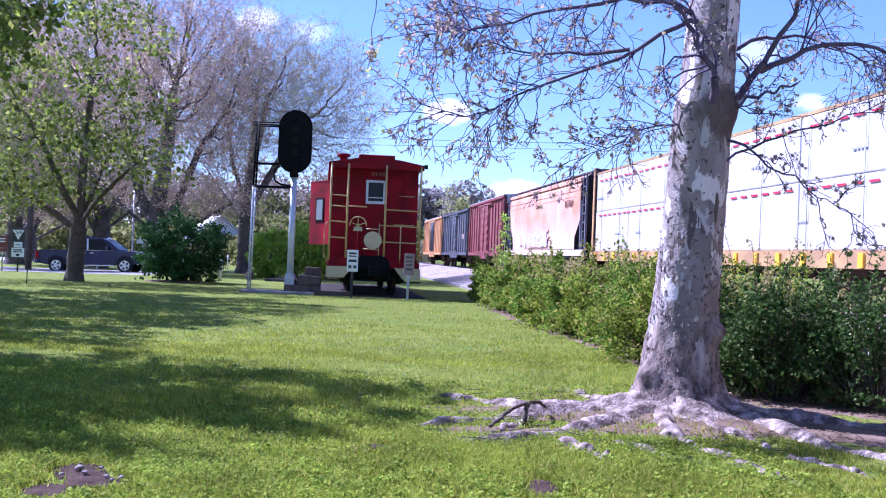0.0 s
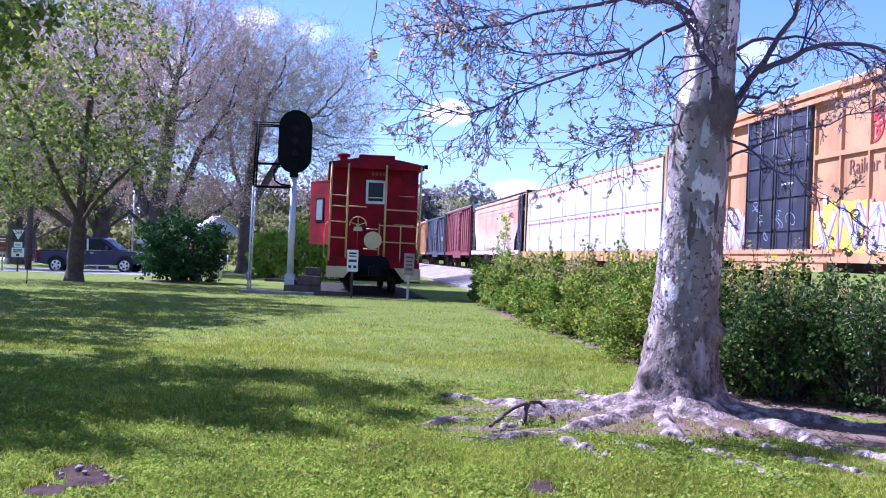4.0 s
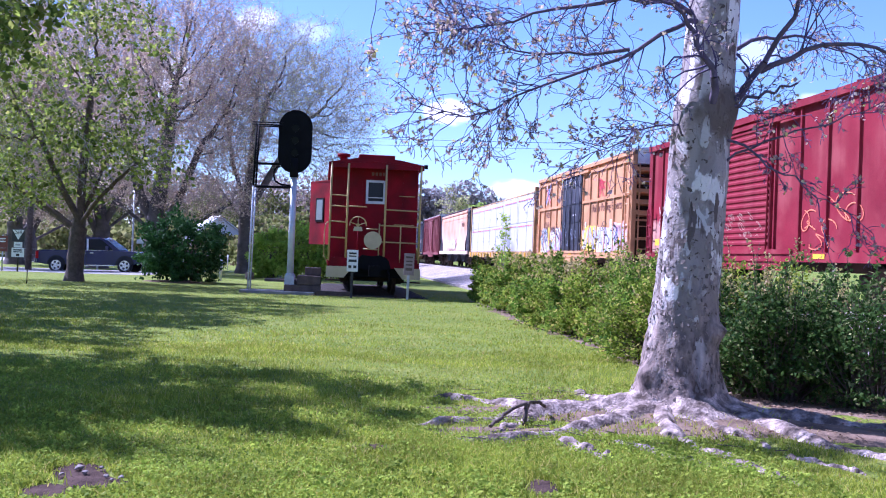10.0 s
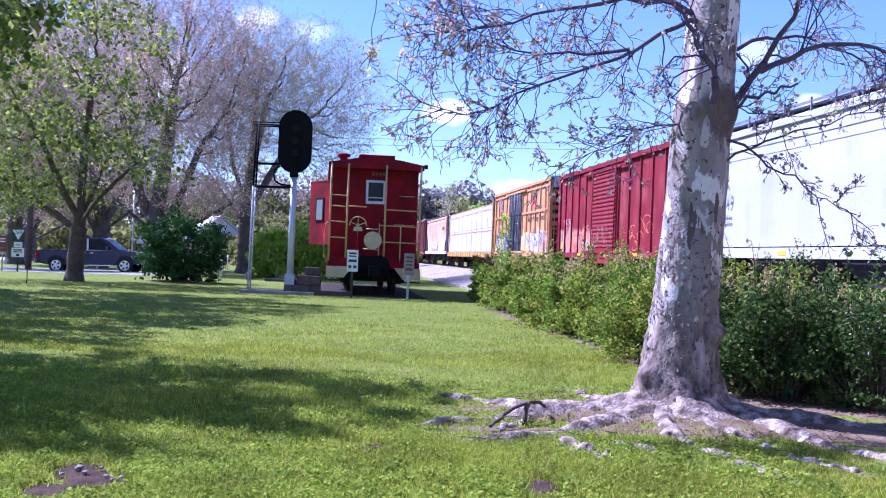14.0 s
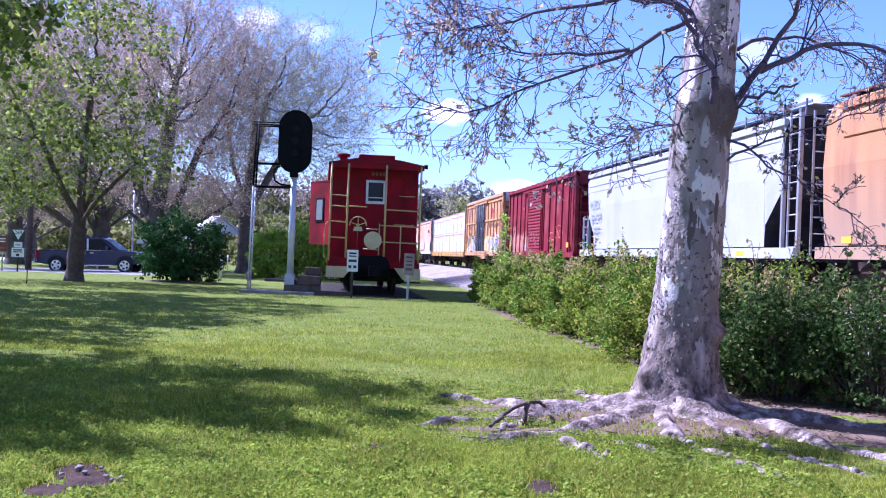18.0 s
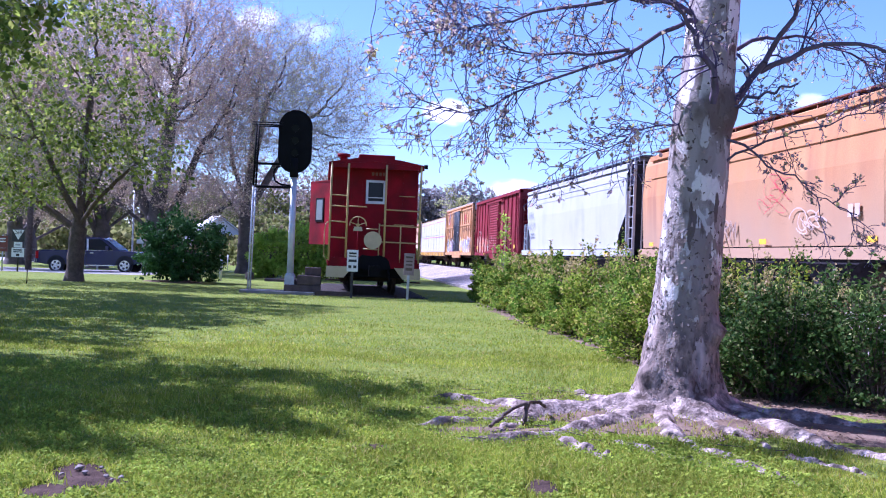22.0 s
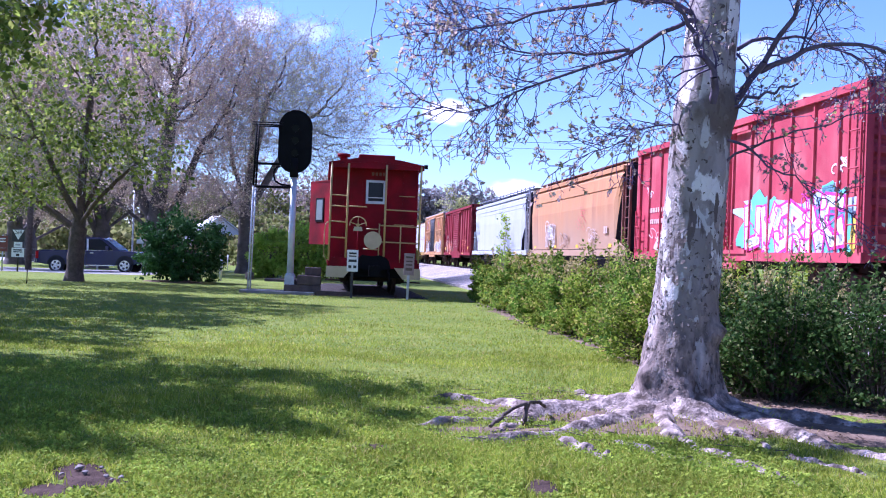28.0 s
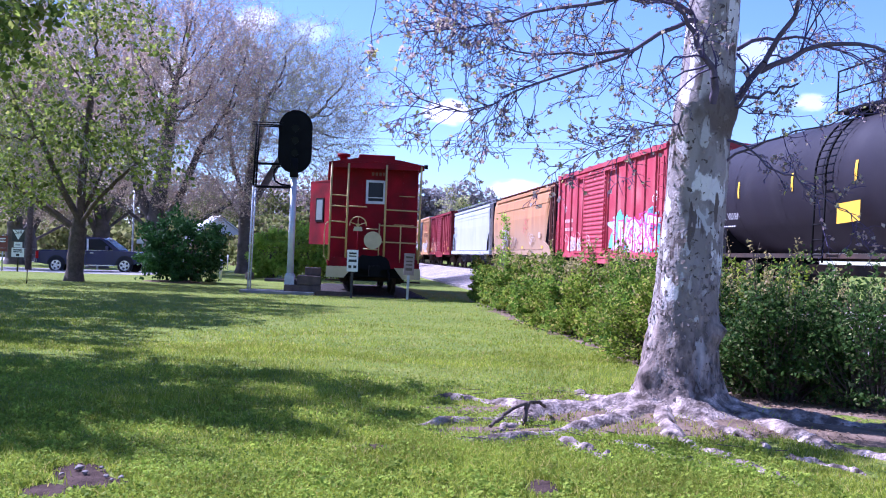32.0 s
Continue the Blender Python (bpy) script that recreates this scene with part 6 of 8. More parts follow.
    bar((x, -0.33, 2.98), (x, -1.52, 2.96))
    for z in (2.42, 1.86):
        bar((x, -0.18, z + 0.02), (x, -1.52, z), 0.022)
    bar((x, -0.88, 1.2), (x, -0.88, 2.42), 0.022, "upright")
    bar((x, -0.15, 1.25), (x, -0.15, 2.5), 0.022, "upright")
    bar((e - 0.04, -0.85, 3.5), (e - 0.04, -1.4, 3.5), 0.014)
    bar((e - 0.04, -0.7, 2.5), (e - 0.04, -1.4, 2.5), 0.014)
    # curved grab iron outside the corner
    bm = bmesh.new()
    path_rod(bm, [(x, 1.55, 2.5), (x, 1.66, 2.45), (x, 1.7, 2.2), (x, 1.7, 1.35), (x, 1.62, 1.2)], 0.02)
    part("grab_iron", bm, M_YELLOW, cab)
    # hand brake wheel and its shaft
    bm = bmesh.new()
    c = Vector((-0.06, 0.58, 2.42))
    pts = [c + Vector((0, 0.28 * math.cos(a), 0.28 * math.sin(a))) for a in np.linspace(-0.1, math.pi + 0.1, 15)]
    path_rod(bm, pts, 0.022)
    for a in np.linspace(0.3, math.pi - 0.3, 3):
        rod(bm, c, c + Vector((0, 0.27 * math.cos(a), 0.27 * math.sin(a))), 0.014, n=6)
    rod(bm, c + Vector((-0.03, 0, 0)), c + Vector((0.06, 0, 0)), 0.06, n=10)
    bw = part("brake_wheel", bm, M_YELLOW, cab, "yellow hand brake wheel")
    bar((0.0, 0.58, 1.2), (0.0, 0.58, 2.42), 0.02, "brake_shaft", M_CAB_RED)
    bm = bmesh.new()
    prism(bm, [(0.42, 2.22), (0.74, 2.22), (0.7, 2.36), (0.46, 2.36)], "x", -0.085, -0.065)
    part("brake_plate", bm, M_CREAM, cab)
    bm = bmesh.new()
    rod(bm, (-0.03, 0.06, 1.92), (0.0, 0.06, 1.92), 0.3, n=28)
    part("disc", bm, M_CREAM, cab, "round cream disc on the end railing")
    bar((-0.01, 0.38, 1.62), (-0.01, -0.15, 1.6), 0.018)
    bar((-0.01, 0.3, 2.3), (-0.01, -0.1, 2.3), 0.018)
    # name panel, worn away, and the lamp bracket
    rng = np.random.default_rng(3)
    for k in range(4):
        bx("lettering_bar", e - 0.008, e - 0.003, 0.05 - 0.13 * k, 0.14 - 0.13 * k, 4.18, 4.3, M_DARKTXT)
    bm = bmesh.new()
    rod(bm, (-0.04, -1.66, 4.42), (-0.04, -1.66, 4.56), 0.07, n=10)
    part("marker_lamp", bm, M_BLACK, cab)
    # coupler, hoses and running gear
    bm = bmesh.new()
    box(bm, -0.55, 0.2, -0.12, 0.12, 0.78, 1.0)
    box(bm, -0.75, -0.5, -0.2, 0.18, 0.7, 1.06)
    part("coupler", bm, M_BLACK, cab)
    bm = bmesh.new()
    prism(bm, [(-0.6, 0.92), (-0.52, 1.22), (-0.42, 1.34), (-0.2, 1.42), (0.1, 1.38), (0.4, 1.42), (0.52, 1.3), (0.58, 0.92)], "x", -0.03, -0.002)
    part("draft_box", bm, M_BLACK, cab)
    bx("cross_beam", 0.25, 0.4, -1.05, 1.05, 0.66, 0.98, M_BLACK)
    bm = bmesh.new()
    path_rod(bm, [(-0.05, -0.5, 0.9), (-0.25, -0.55, 0.6), (-0.3, -0.5, 0.45)], 0.03)
    part("air_hose", bm, M_BLACK, cab)
    for x in (1.9, LEN - 1.9):
        b = part("bogie", bogie_mesh(), None, cab, "", pose(x, 0, 0.12))
        for k in (-0.9, 0.9):
            part("wheelset", wheelset_mesh(), None, b, "", pose(k, 0, 0.46))
    bx("brake_beam", 0.75, 0.9, -1.05, 1.05, 0.78, 0.98, M_UNDER)
    # the short track under it
    tr = thing("display_track", "short length of rail on dark ties under the caboose", "track", pose(-2.34, 35.5, 0, 0, 0, 90 + math.degrees(PHI)), kind="structure")
    for y in (-0.75, 0.75):
        bm = bmesh.new()
        box(bm, -0.6, 12, y - 0.035, y + 0.035, -0.02, 0.12)
        part("rail", bm, M_UNDER, tr)
    tm = bmesh.new()
    box(tm, -0.11, 0.11, -1.25, 1.25, -0.1, 0.02)
    tme = mesh_of("tie", tm, M_WOODSTEP)
    for k in range(20):
        part("tie", tme, None, tr, "", pose(-0.4 + 0.6 * k, 0, 0.006))
    # gravel colour lowered to carry the shade under and before the caboose
    bm = bmesh.new()
    prism(bm, [(-1.9, 0.0), (-1.5, 0.05), (1.5, 0.05), (1.9, 0.0), (1.9, -0.1), (-1.9, -0.1)], "x", -0.45, 12.2)
    part("gravel_bed", bm, mat("dark_gravel", (0.05, 0.044, 0.042), 0.95, spec=0.05, var=0.3, scale=6, fine=30, bump=0.04, fine_amt=0.5), tr)


build_caboose()


# ---------- signal, signs, steps ----------
M_LENS = mat("dark_lens", (0.012, 0.013, 0.01), 0.5, spec=0.1, var=0.2, bump=0.0)


def build_signal():
    s = thing("railway_signal", "tall black railway colour-light signal on a silver mast with ladder", "railway signal", pose(-5.15, 35.4, 0.0))
    bm = bmesh.new()
    rod(bm, (0, 0, 0.1), (0, 0, 4.0), 0.12, 0.105, 18)
    part("mast", bm, M_ALU, s, "silver tubular mast")
    bm = bmesh.new()
    box(bm, -0.2, 0.2, -0.2, 0.2, 0.08, 0.14)
    box(bm, -0.16, 0.16, -0.16, 0.16, 0.14, 0.62)
    rod(bm, (0, 0, 0.62), (0, 0, 0.7), 0.17, 0.13, 16)
    rod(bm, (0, 0, 0.06), (0, 0, 0.1), 0.36, n=20)
    part("mast_base", bm, M_ALU, s)
    bm = bmesh.new()
    rod(bm, (0, 0, 3.95), (0, 0, 4.6), 0.15, 0.13, 14)
    box(bm, -0.12, 0.12, 0.02, 0.2, 4.2, 6.0)
    part("head_bracket", bm, M_BLACK, s)
    # back plate: a tall rounded plate, with three hooded lamps on its far face and a box behind them
    bm = bmesh.new()
    out = []
    for k in range(21):
        a = math.pi * k / 20
        out.append((0.57 * math.cos(a), 5.67 + 0.57 * math.sin(a)))
    for k in range(21):
        a = math.pi + math.pi * k / 20
        out.append((0.57 * math.cos(a), 4.66 + 0.57 * math.sin(a)))
    prism(bm, out, "y", -0.02, 0.02)
    part("back_plate", bm, M_BLACK, s, "black rounded back plate")
    for z in (4.78, 5.2, 5.62):
        bm = bmesh.new()
        rod(bm, (0, -0.022, z), (0, -0.05, z), 0.12, n=18)
        part("lamp_lens", bm, M_LENS, s, "dark unlit lens")
        bm = bmesh.new()
        path_rod(bm, [(0.14 * math.cos(a), -0.12, z + 0.14 * math.sin(a)) for a in np.linspace(0, math.pi, 10)], 0.012)
        part("lamp_hood", bm, M_BLACK, s)
    # ladder frame
    def bar(a, b, r, m, name):
        bm = bmesh.new()
        rod(bm, a, b, r, n=8)
        part(name, bm, m, s)
    for y in (-0.22, 0.22):
        bar((-1.38, y, 0.08), (-1.32, y, 3.62), 0.028, M_ALU, "ladder_rail")
        bar((-1.32, y, 3.62), (-1.28, y, 5.7), 0.035, M_BLACK, "ladder_rail")
        bar((-1.42, y, 5.68), (-0.4, y, 5.68), 0.025, M_BLACK, "frame_bar")
        bar((-1.3, y, 4.38), (-0.4, y, 4.38), 0.025, M_BLACK, "frame_bar")
        bar((-1.36, y, 3.6), (-0.05, y, 3.6), 0.03, M_BLACK, "frame_bar")
    bar((-1.42, -0.22, 5.76), (-0.4, -0.22, 5.76), 0.02, M_BLACK, "frame_bar")
    for k in range(17):
        z = 0.4 + 0.31 * k
        bar((-1.37 + 0.017 * k * 0.31 / 1.0, -0.22, z), (-1.37 + 0.017 * k * 0.31, 0.22, z), 0.012, M_ALU if z < 3.6 else M_BLACK, "rung")
    bm = bmesh.new()
    path_rod(bm, [(-0.45, -0.1, 4.3), (-0.6, -0.1, 4.25), (-0.68, -0.1, 4.05), (-0.62, -0.1, 3.8), (-0.4, -0.1, 3.68), (-0.1, -0.1, 3.66)], 0.035)
    part("cable", bm, M_BLACK, s)
    pad = part("concrete_pad", (lambda b: (box(b, -6.75, -4.25, 34.8, 36.1, -0.3, 0.1), bevel_all(b, 0.02), b)[-1])(bmesh.new()), M_CONC)
    tagged(pad, "low weathered concrete pad under the signal mast", "concrete pad")


build_signal()


def info_sign(x, y, h_post, w, z0, z1, lean, dark_rows, label, post_mat, face=None):
    s = thing("sign", label, "sign", pose(x, y, 0, 0, lean, 4), group="signs by the caboose")
    bm = bmesh.new()
    box(bm, -0.04, 0.04, -0.04, 0.04, -0.1, h_post)
    bevel_all(bm, 0.008)
    part("post", bm, post_mat, s)
    bm = bmesh.new()
    box(bm, -w / 2, w / 2, -0.062, -0.042, z0, z1)
    bevel_all(bm, 0.004)
    p = part("panel", bm, face or M_SIGNWHITE, s, "small panel with dark lines")
    for a, b, c, d in dark_rows:
        bm = bmesh.new()
        box(bm, a, b, -0.0655, -0.0625, c, d)
        part("printed_bar", bm, M_WOODSTEP if face else M_SIGNBLACK, p)


info_sign(-2.92, 33.9, 1.5, 0.36, 0.86, 1.56, 0, [(-0.12, 0.12, 1.42, 1.48), (-0.12, 0.12, 1.34, 1.38), (-0.13, 0.13, 1.17, 1.25), (-0.13, -0.03, 0.97, 1.06), (0.03, 0.13, 0.97, 1.06)], "white information sign on a dark post before the caboose", M_SIGNBLACK)
info_sign(-1.12, 34.4, 1.4, 0.34, 0.8, 1.52, 1, [(-0.11, 0.11, 1.36, 1.42), (-0.11, 0.11, 1.24, 1.28), (-0.11, 0.11, 1.12, 1.16), (-0.11, 0.11, 0.95, 1.04)], "faded pinkish grey sign on a grey post before the caboose", M_STEEL, mat("faded_sign_face", (0.33, 0.24, 0.23), 0.7, var=0.2, scale=5, bump=0.001))


def build_steps():
    st = thing("timber_steps", "stepped stack of dark weathered timbers beside the caboose", "steps", pose(-4.75, 35.7, 0, 0, 0, 6) @ Matrix.Scale(1.22, 4))
    for x0, x1, z0, z1, y0, y1 in ((-0.5, 0.5, 0.0, 0.26, -0.5, 0.5), (-0.15, 0.5, 0.27, 0.52, -0.5, 0.5), (-0.4, -0.16, 0.27, 0.4, -0.3, 0.5), (0.05, 0.5, 0.53, 0.75, 0.0, 0.5), (-1.1, -0.3, 0.3, 0.38, 0.6, 1.0)):
        bm = bmesh.new()
        box(bm, x0, x1, y0, y1, z0, z1)
        bevel_all(bm, 0.015)
        part("timber", bm, M_WOODSTEP, st)
    ln = thing("timber", "old timber lying on the grass by the track", "timber", pose(-3.6, 35.0, 0.06, 0, 0, 8))
    bm = bmesh.new()
    box(bm, -0.6, 0.6, -0.1, 0.1, -0.08, 0.1)
    bevel_all(bm, 0.012)
    part("beam", bm, M_WOODSTEP, ln)


build_steps()


# ---------- hedge and shrubs ----------
M_LEAF_SHOOT = leaf_mat("new_shoot_leaf", (0.34, 0.3, 0.09), (0.5, 0.4, 0.18), 0.45, warm=(0.62, 0.44, 0.3))


def shrub(name, label, x, y, rx, ry, h, n, size, leafmat, rng, stems=14, base=0.0, lean=0.0, bumps=0.28, group="", hollow=0.55, low=0.05, shoots=0, core=True):
    """A bush: stems from the ground and a ragged cloud of leaves, denser at its skin."""
    z0 = float(ground_z(np.array(x), np.array(y)))
    sh = thing(name, label, "shrub", pose(x, y, z0), group=group)
    segs = []
    for _ in range(stems):
        a = rng.uniform(0, 2 * math.pi)
        p = np.array([rng.normal() * rx * 0.2, rng.normal() * ry * 0.2, -0.05])
        q = np.array([math.cos(a) * rx * rng.uniform(0.3, 0.85), math.sin(a) * ry * rng.uniform(0.3, 0.85), h * rng.uniform(0.6, 0.95)])
        mid = (p + q) / 2 + rng.normal(size=3) * 0.08 + np.array([0, 0, 0.1])
        line = curve_pts([p, mid, q], 7)
        for k in range(6):
            segs.append((*line[k], *line[k + 1], 0.02 - 0.0022 * k, 0.0178 - 0.0022 * k))
        for _ in range(4):
            k = rng.integers(2, 6)
            e = line[k] + rng.normal(size=3) * np.array([rx, ry, h]) * 0.18
            segs.append((*line[k], *e, 0.008, 0.004))
    v, f = tubes(segs, 5)
    tagged(part("stem_mass", arrays_mesh("stem_mass", v, f, M_BARK, True), None, sh), kind="stuff")
    d = rng.normal(size=(n, 3))
    d /= np.linalg.norm(d, axis=1, keepdims=True)
    d[:, 2] = np.where(d[:, 2] < -0.9, -d[:, 2], d[:, 2])
    skirt = rng.random(n) < 0.25
    d[:, 2] = np.where(skirt, -0.9 + 0.5 * rng.random(n), d[:, 2])
    flat_r = np.linalg.norm(d[:, :2], axis=1, keepdims=True)
    d[:, :2] = np.where(skirt[:, None], d[:, :2] / np.maximum(flat_r, 0.05) * 0.85, d[:, :2])
    ph = rng.uniform(0, 6, 6)
    wob = 1 + bumps * (np.sin(d[:, 0] * 5 + ph[0]) * np.sin(d[:, 1] * 6 + ph[1]) + 0.7 * np.sin(d[:, 2] * 9 + ph[2] + d[:, 0] * 4) + 0.5 * np.sin(d[:, 0] * 13 + ph[3]) * np.sin(d[:, 2] * 11 + ph[4])) * 0.6
    rr = (hollow + (1 - hollow) * rng.random(n) ** 0.5) * wob
    p = d * rr[:, None] * np.array([rx, ry, h * 0.52])
    p[:, 2] = np.maximum(p[:, 2] + h * 0.52, low + 0.1 * rng.random(n))
    # leaves gather in clumps at the branch ends, with gaps between
    clumps = max(40, n // 45)
    spot = p[rng.integers(0, n, n)] if n < 500 else p[:clumps][rng.integers(0, clumps, n)]
    part_of = rng.random(n) < 0.72
    spread = np.array([1.0, 1.0, 0.8]) * (0.075 * max(1.0, h / 1.4))
    p = np.where(part_of[:, None], spot + rng.normal(size=(n, 3)) * spread, p)
    p[:, 2] = np.maximum(p[:, 2], low)
    if shoots:
        top = []
        for _ in range(shoots):
            a = rng.uniform(0, 2 * math.pi)
            b = np.array([math.cos(a) * rx * rng.uniform(0, 0.85), math.sin(a) * ry * rng.uniform(0, 0.85), h * rng.uniform(0.8, 0.95)])
            dv = np.array([rng.normal() * 0.12, rng.normal() * 0.12, rng.uniform(0.15, 0.45)])
            for k in range(9):
                top.append(b + dv * k / 8 + rng.normal(size=3) * 0.02)
        v, f = leaves(np.array(top), size * 0.65, rng, 0.0, 1.8)
        tagged(part("shoot_mass", arrays_mesh("shoot_mass", v, f, M_LEAF_SHOOT), None, sh, "beige and yellow-green new shoots"), kind="stuff")
    v, f = leaves(p, size, rng, 0.0, 1.5)
    tagged(part("foliage", arrays_mesh("foliage", v, f, leafmat), None, sh), kind="stuff")
    return sh


M_LEAF_HEDGE_D = leaf_mat("dark_hedge_leaf", (0.0216, 0.0612, 0.013), (0.0864, 0.151, 0.0302), 0.4, warm=(0.24, 0.25, 0.1), patch=2.4, lo=0.6, hi=1.4)
M_LEAF_BRIGHT = leaf_mat("bright_bush_leaf", (0.28, 0.44, 0.05), (0.48, 0.62, 0.1), 0.55, lo=0.55, hi=1.3)
M_LEAF_HEDGE_Y = leaf_mat("yellowish_hedge_leaf", (0.08, 0.15, 0.014), (0.33, 0.4, 0.04), 0.44, warm=(0.52, 0.38, 0.14), patch=2.4, lo=0.55, hi=1.35)


def hedge_bush(label, x, y, rx, ry, h, shoots, size, leafmat, rng, new_shoots=10, per=70, open_low=0.18):
    """A hedge bush: many arching leafy shoots from one foot, with ragged sprays and dark gaps between them."""
    z0 = float(ground_z(np.array(x), np.array(y)))
    sh = thing("hedge_bush", label, "shrub", pose(x, y, z0), group="hedge along the track")
    segs, pts, fresh = [], [], []
    bias = rng.uniform(0, 6)
    for k in range(shoots + new_shoots):
        a, el = rng.uniform(0, 2 * math.pi), math.asin(rng.uniform(0.05, 1.0))
        new_one = k >= shoots
        if new_one:
            el = rng.uniform(0.8, 1.5)
        lump = 0.96 + 0.26 * math.sin(3 * a + bias) * math.sin(4 * el + 2 * bias) + rng.normal() * 0.07
        ce = math.cos(el) ** 0.7
        tip = np.array([math.cos(a) * rx * ce, math.sin(a) * ry * ce, h * math.sin(el) ** 0.8]) * (lump + (0.12 if new_one else 0.0))
        tip[2] = max(tip[2], 0.1)
        foot = np.array([math.cos(a) * rx * 0.35 * rng.random(), math.sin(a) * ry * 0.6 * rng.random(), -0.04])
        mid = foot * 0.5 + tip * 0.5 + np.array([0, 0, 0.25 * tip[2] + 0.08]) + rng.normal(size=3) * 0.07
        t = np.linspace(0, 1, 8)[:, None]
        line = foot * (1 - t) ** 2 + 2 * mid * t * (1 - t) + tip * t ** 2
        rad = np.linspace(0.011, 0.002, 8)
        for j in range(7):
            segs.append((*line[j], *line[j + 1], rad[j], rad[j + 1]))
        m = per if not new_one else per // 2
        u = open_low + (1 - open_low) * rng.random(m) ** 0.6
        q = np.stack([np.interp(u, np.linspace(0, 1, 8), line[:, c]) for c in range(3)], 1)
        # side sprays: leaves sit along a few short side twigs
        side = rng.normal(size=(7, 3)) * np.array([1, 1, 0.6])
        side /= np.linalg.norm(side, axis=1, keepdims=True)
        w = rng.random(m) * (0.05 if new_one else 0.17)
        q = q + side[rng.integers(0, 7, m)] * w[:, None] + rng.normal(size=(m, 3)) * 0.018
        q[:, 2] = np.maximum(q[:, 2], 0.03)
        (fresh if new_one and rng.random() < 0.75 else pts).append(q)
    v, f = tubes(segs, 3)
    tagged(part("stem_mass", arrays_mesh("stem_mass", v, f, M_BARK, True), None, sh), kind="stuff")
    v, f = leaves(np.concatenate(pts), size, rng, 0.15, 1.6)
    tagged(part("foliage", arrays_mesh("foliage", v, f, leafmat), None, sh), kind="stuff")
    if fresh:
        v, f = leaves(np.concatenate(fresh), size * 0.75, rng, 0.0, 1.9)
        tagged(part("shoot_mass", arrays_mesh("shoot_mass", v, f, M_LEAF_SHOOT), None, sh, "beige and yellow-green new shoots"), kind="stuff")
    return sh


def build_shrubs():
    rng = np.random.default_rng(8)
    y = 12.7
    k = 0
    while y < 36:
        x = 4.85 - 0.0853 * y
        ry = rng.uniform(0.75, 1.2)
        hh = rng.uniform(1.0, 1.3) if k % 3 else 1.42
        near = max(0.0, 1 - (y - 12) / 24)
        hedge_bush("dense green hedge bush with reddish and yellow new shoots", x + rng.uniform(-0.15, 0.15), y, rng.uniform(0.85, 1.15), ry, hh, int(140 + 80 * near), 0.031 + 0.0014 * (y - 12), M_LEAF_HEDGE if k % 2 else M_LEAF_HEDGE_Y, rng, 30, 60, 0.35)
        y += ry * 1.3
        k += 1
    hedge_bush("dark green open-branched bush ending the hedge", 3.75, 11.7, 0.9, 0.75, 1.36, 220, 0.032, M_LEAF_HEDGE_D, rng, 10, 72, 0.25)
    hedge_bush("dark green open-branched bush ending the hedge", 4.55, 11.0, 0.8, 0.7, 1.2, 110, 0.032, M_LEAF_HEDGE_D, rng, 8, 60, 0.35)
    hedge_bush("dark green open-branched bush ending the hedge", 4.85, 12.1, 0.85, 0.7, 1.42, 60, 0.038, M_LEAF_HEDGE_D, rng, 10, 50, 0.5)
    hedge_bush("dark green open-branched bush ending the hedge", 5.75, 11.6, 0.8, 0.8, 1.4, 60, 0.038, M_LEAF_HEDGE_D, rng, 10, 50, 0.45)
    shrub("evergreen_shrub", "large dark green evergreen shrub standing alone on the lawn", -10.8, 43.2, 1.75, 1.6, 2.65, 9000, 0.1, M_LEAF_SHRUB, rng, 26, bumps=0.35)
    for x, yy, r, h in ((-8.9, 55.0, 1.3, 2.4), (-7.3, 55.5, 1.4, 2.7), (-6.0, 57, 1.3, 2.3)):
        shrub("green_bush", "bright green leafy bush beyond the caboose", x, yy, r, r, h, 4200, 0.13, M_LEAF_BRIGHT, rng, 10, group="bushes beyond the caboose")
    sap = thing("sapling", "slender light green sapling rising above the hedge", "sapling", pose(1.75, 30.0, 0.0))
    rows, tips = grow(rng, (0, 0, 0), (0.03, 0, 1), 2.5, 0.02, 2, (9, 3), 0.6, 0.0, 0.08, 0.22, 8, 0.1, 0.4, 0.005)
    v, f = tubes(rows[:, :8], 5)
    part("stem", arrays_mesh("stem", v, f, M_TWIG_GREY, True), None, sap)
    v, f = leaves(tips[rng.integers(0, len(tips), 260)] + rng.normal(size=(260, 3)) * 0.06, 0.055, rng)
    tagged(part("foliage", arrays_mesh("foliage", v, f, M_LEAF_BRIGHT), None, sap), kind="stuff")
    soil_patch(-10.9, 42.4, 1.2, 0.8, rng, label="bare earth mound under the evergreen shrub", dz=0.05)


build_shrubs()


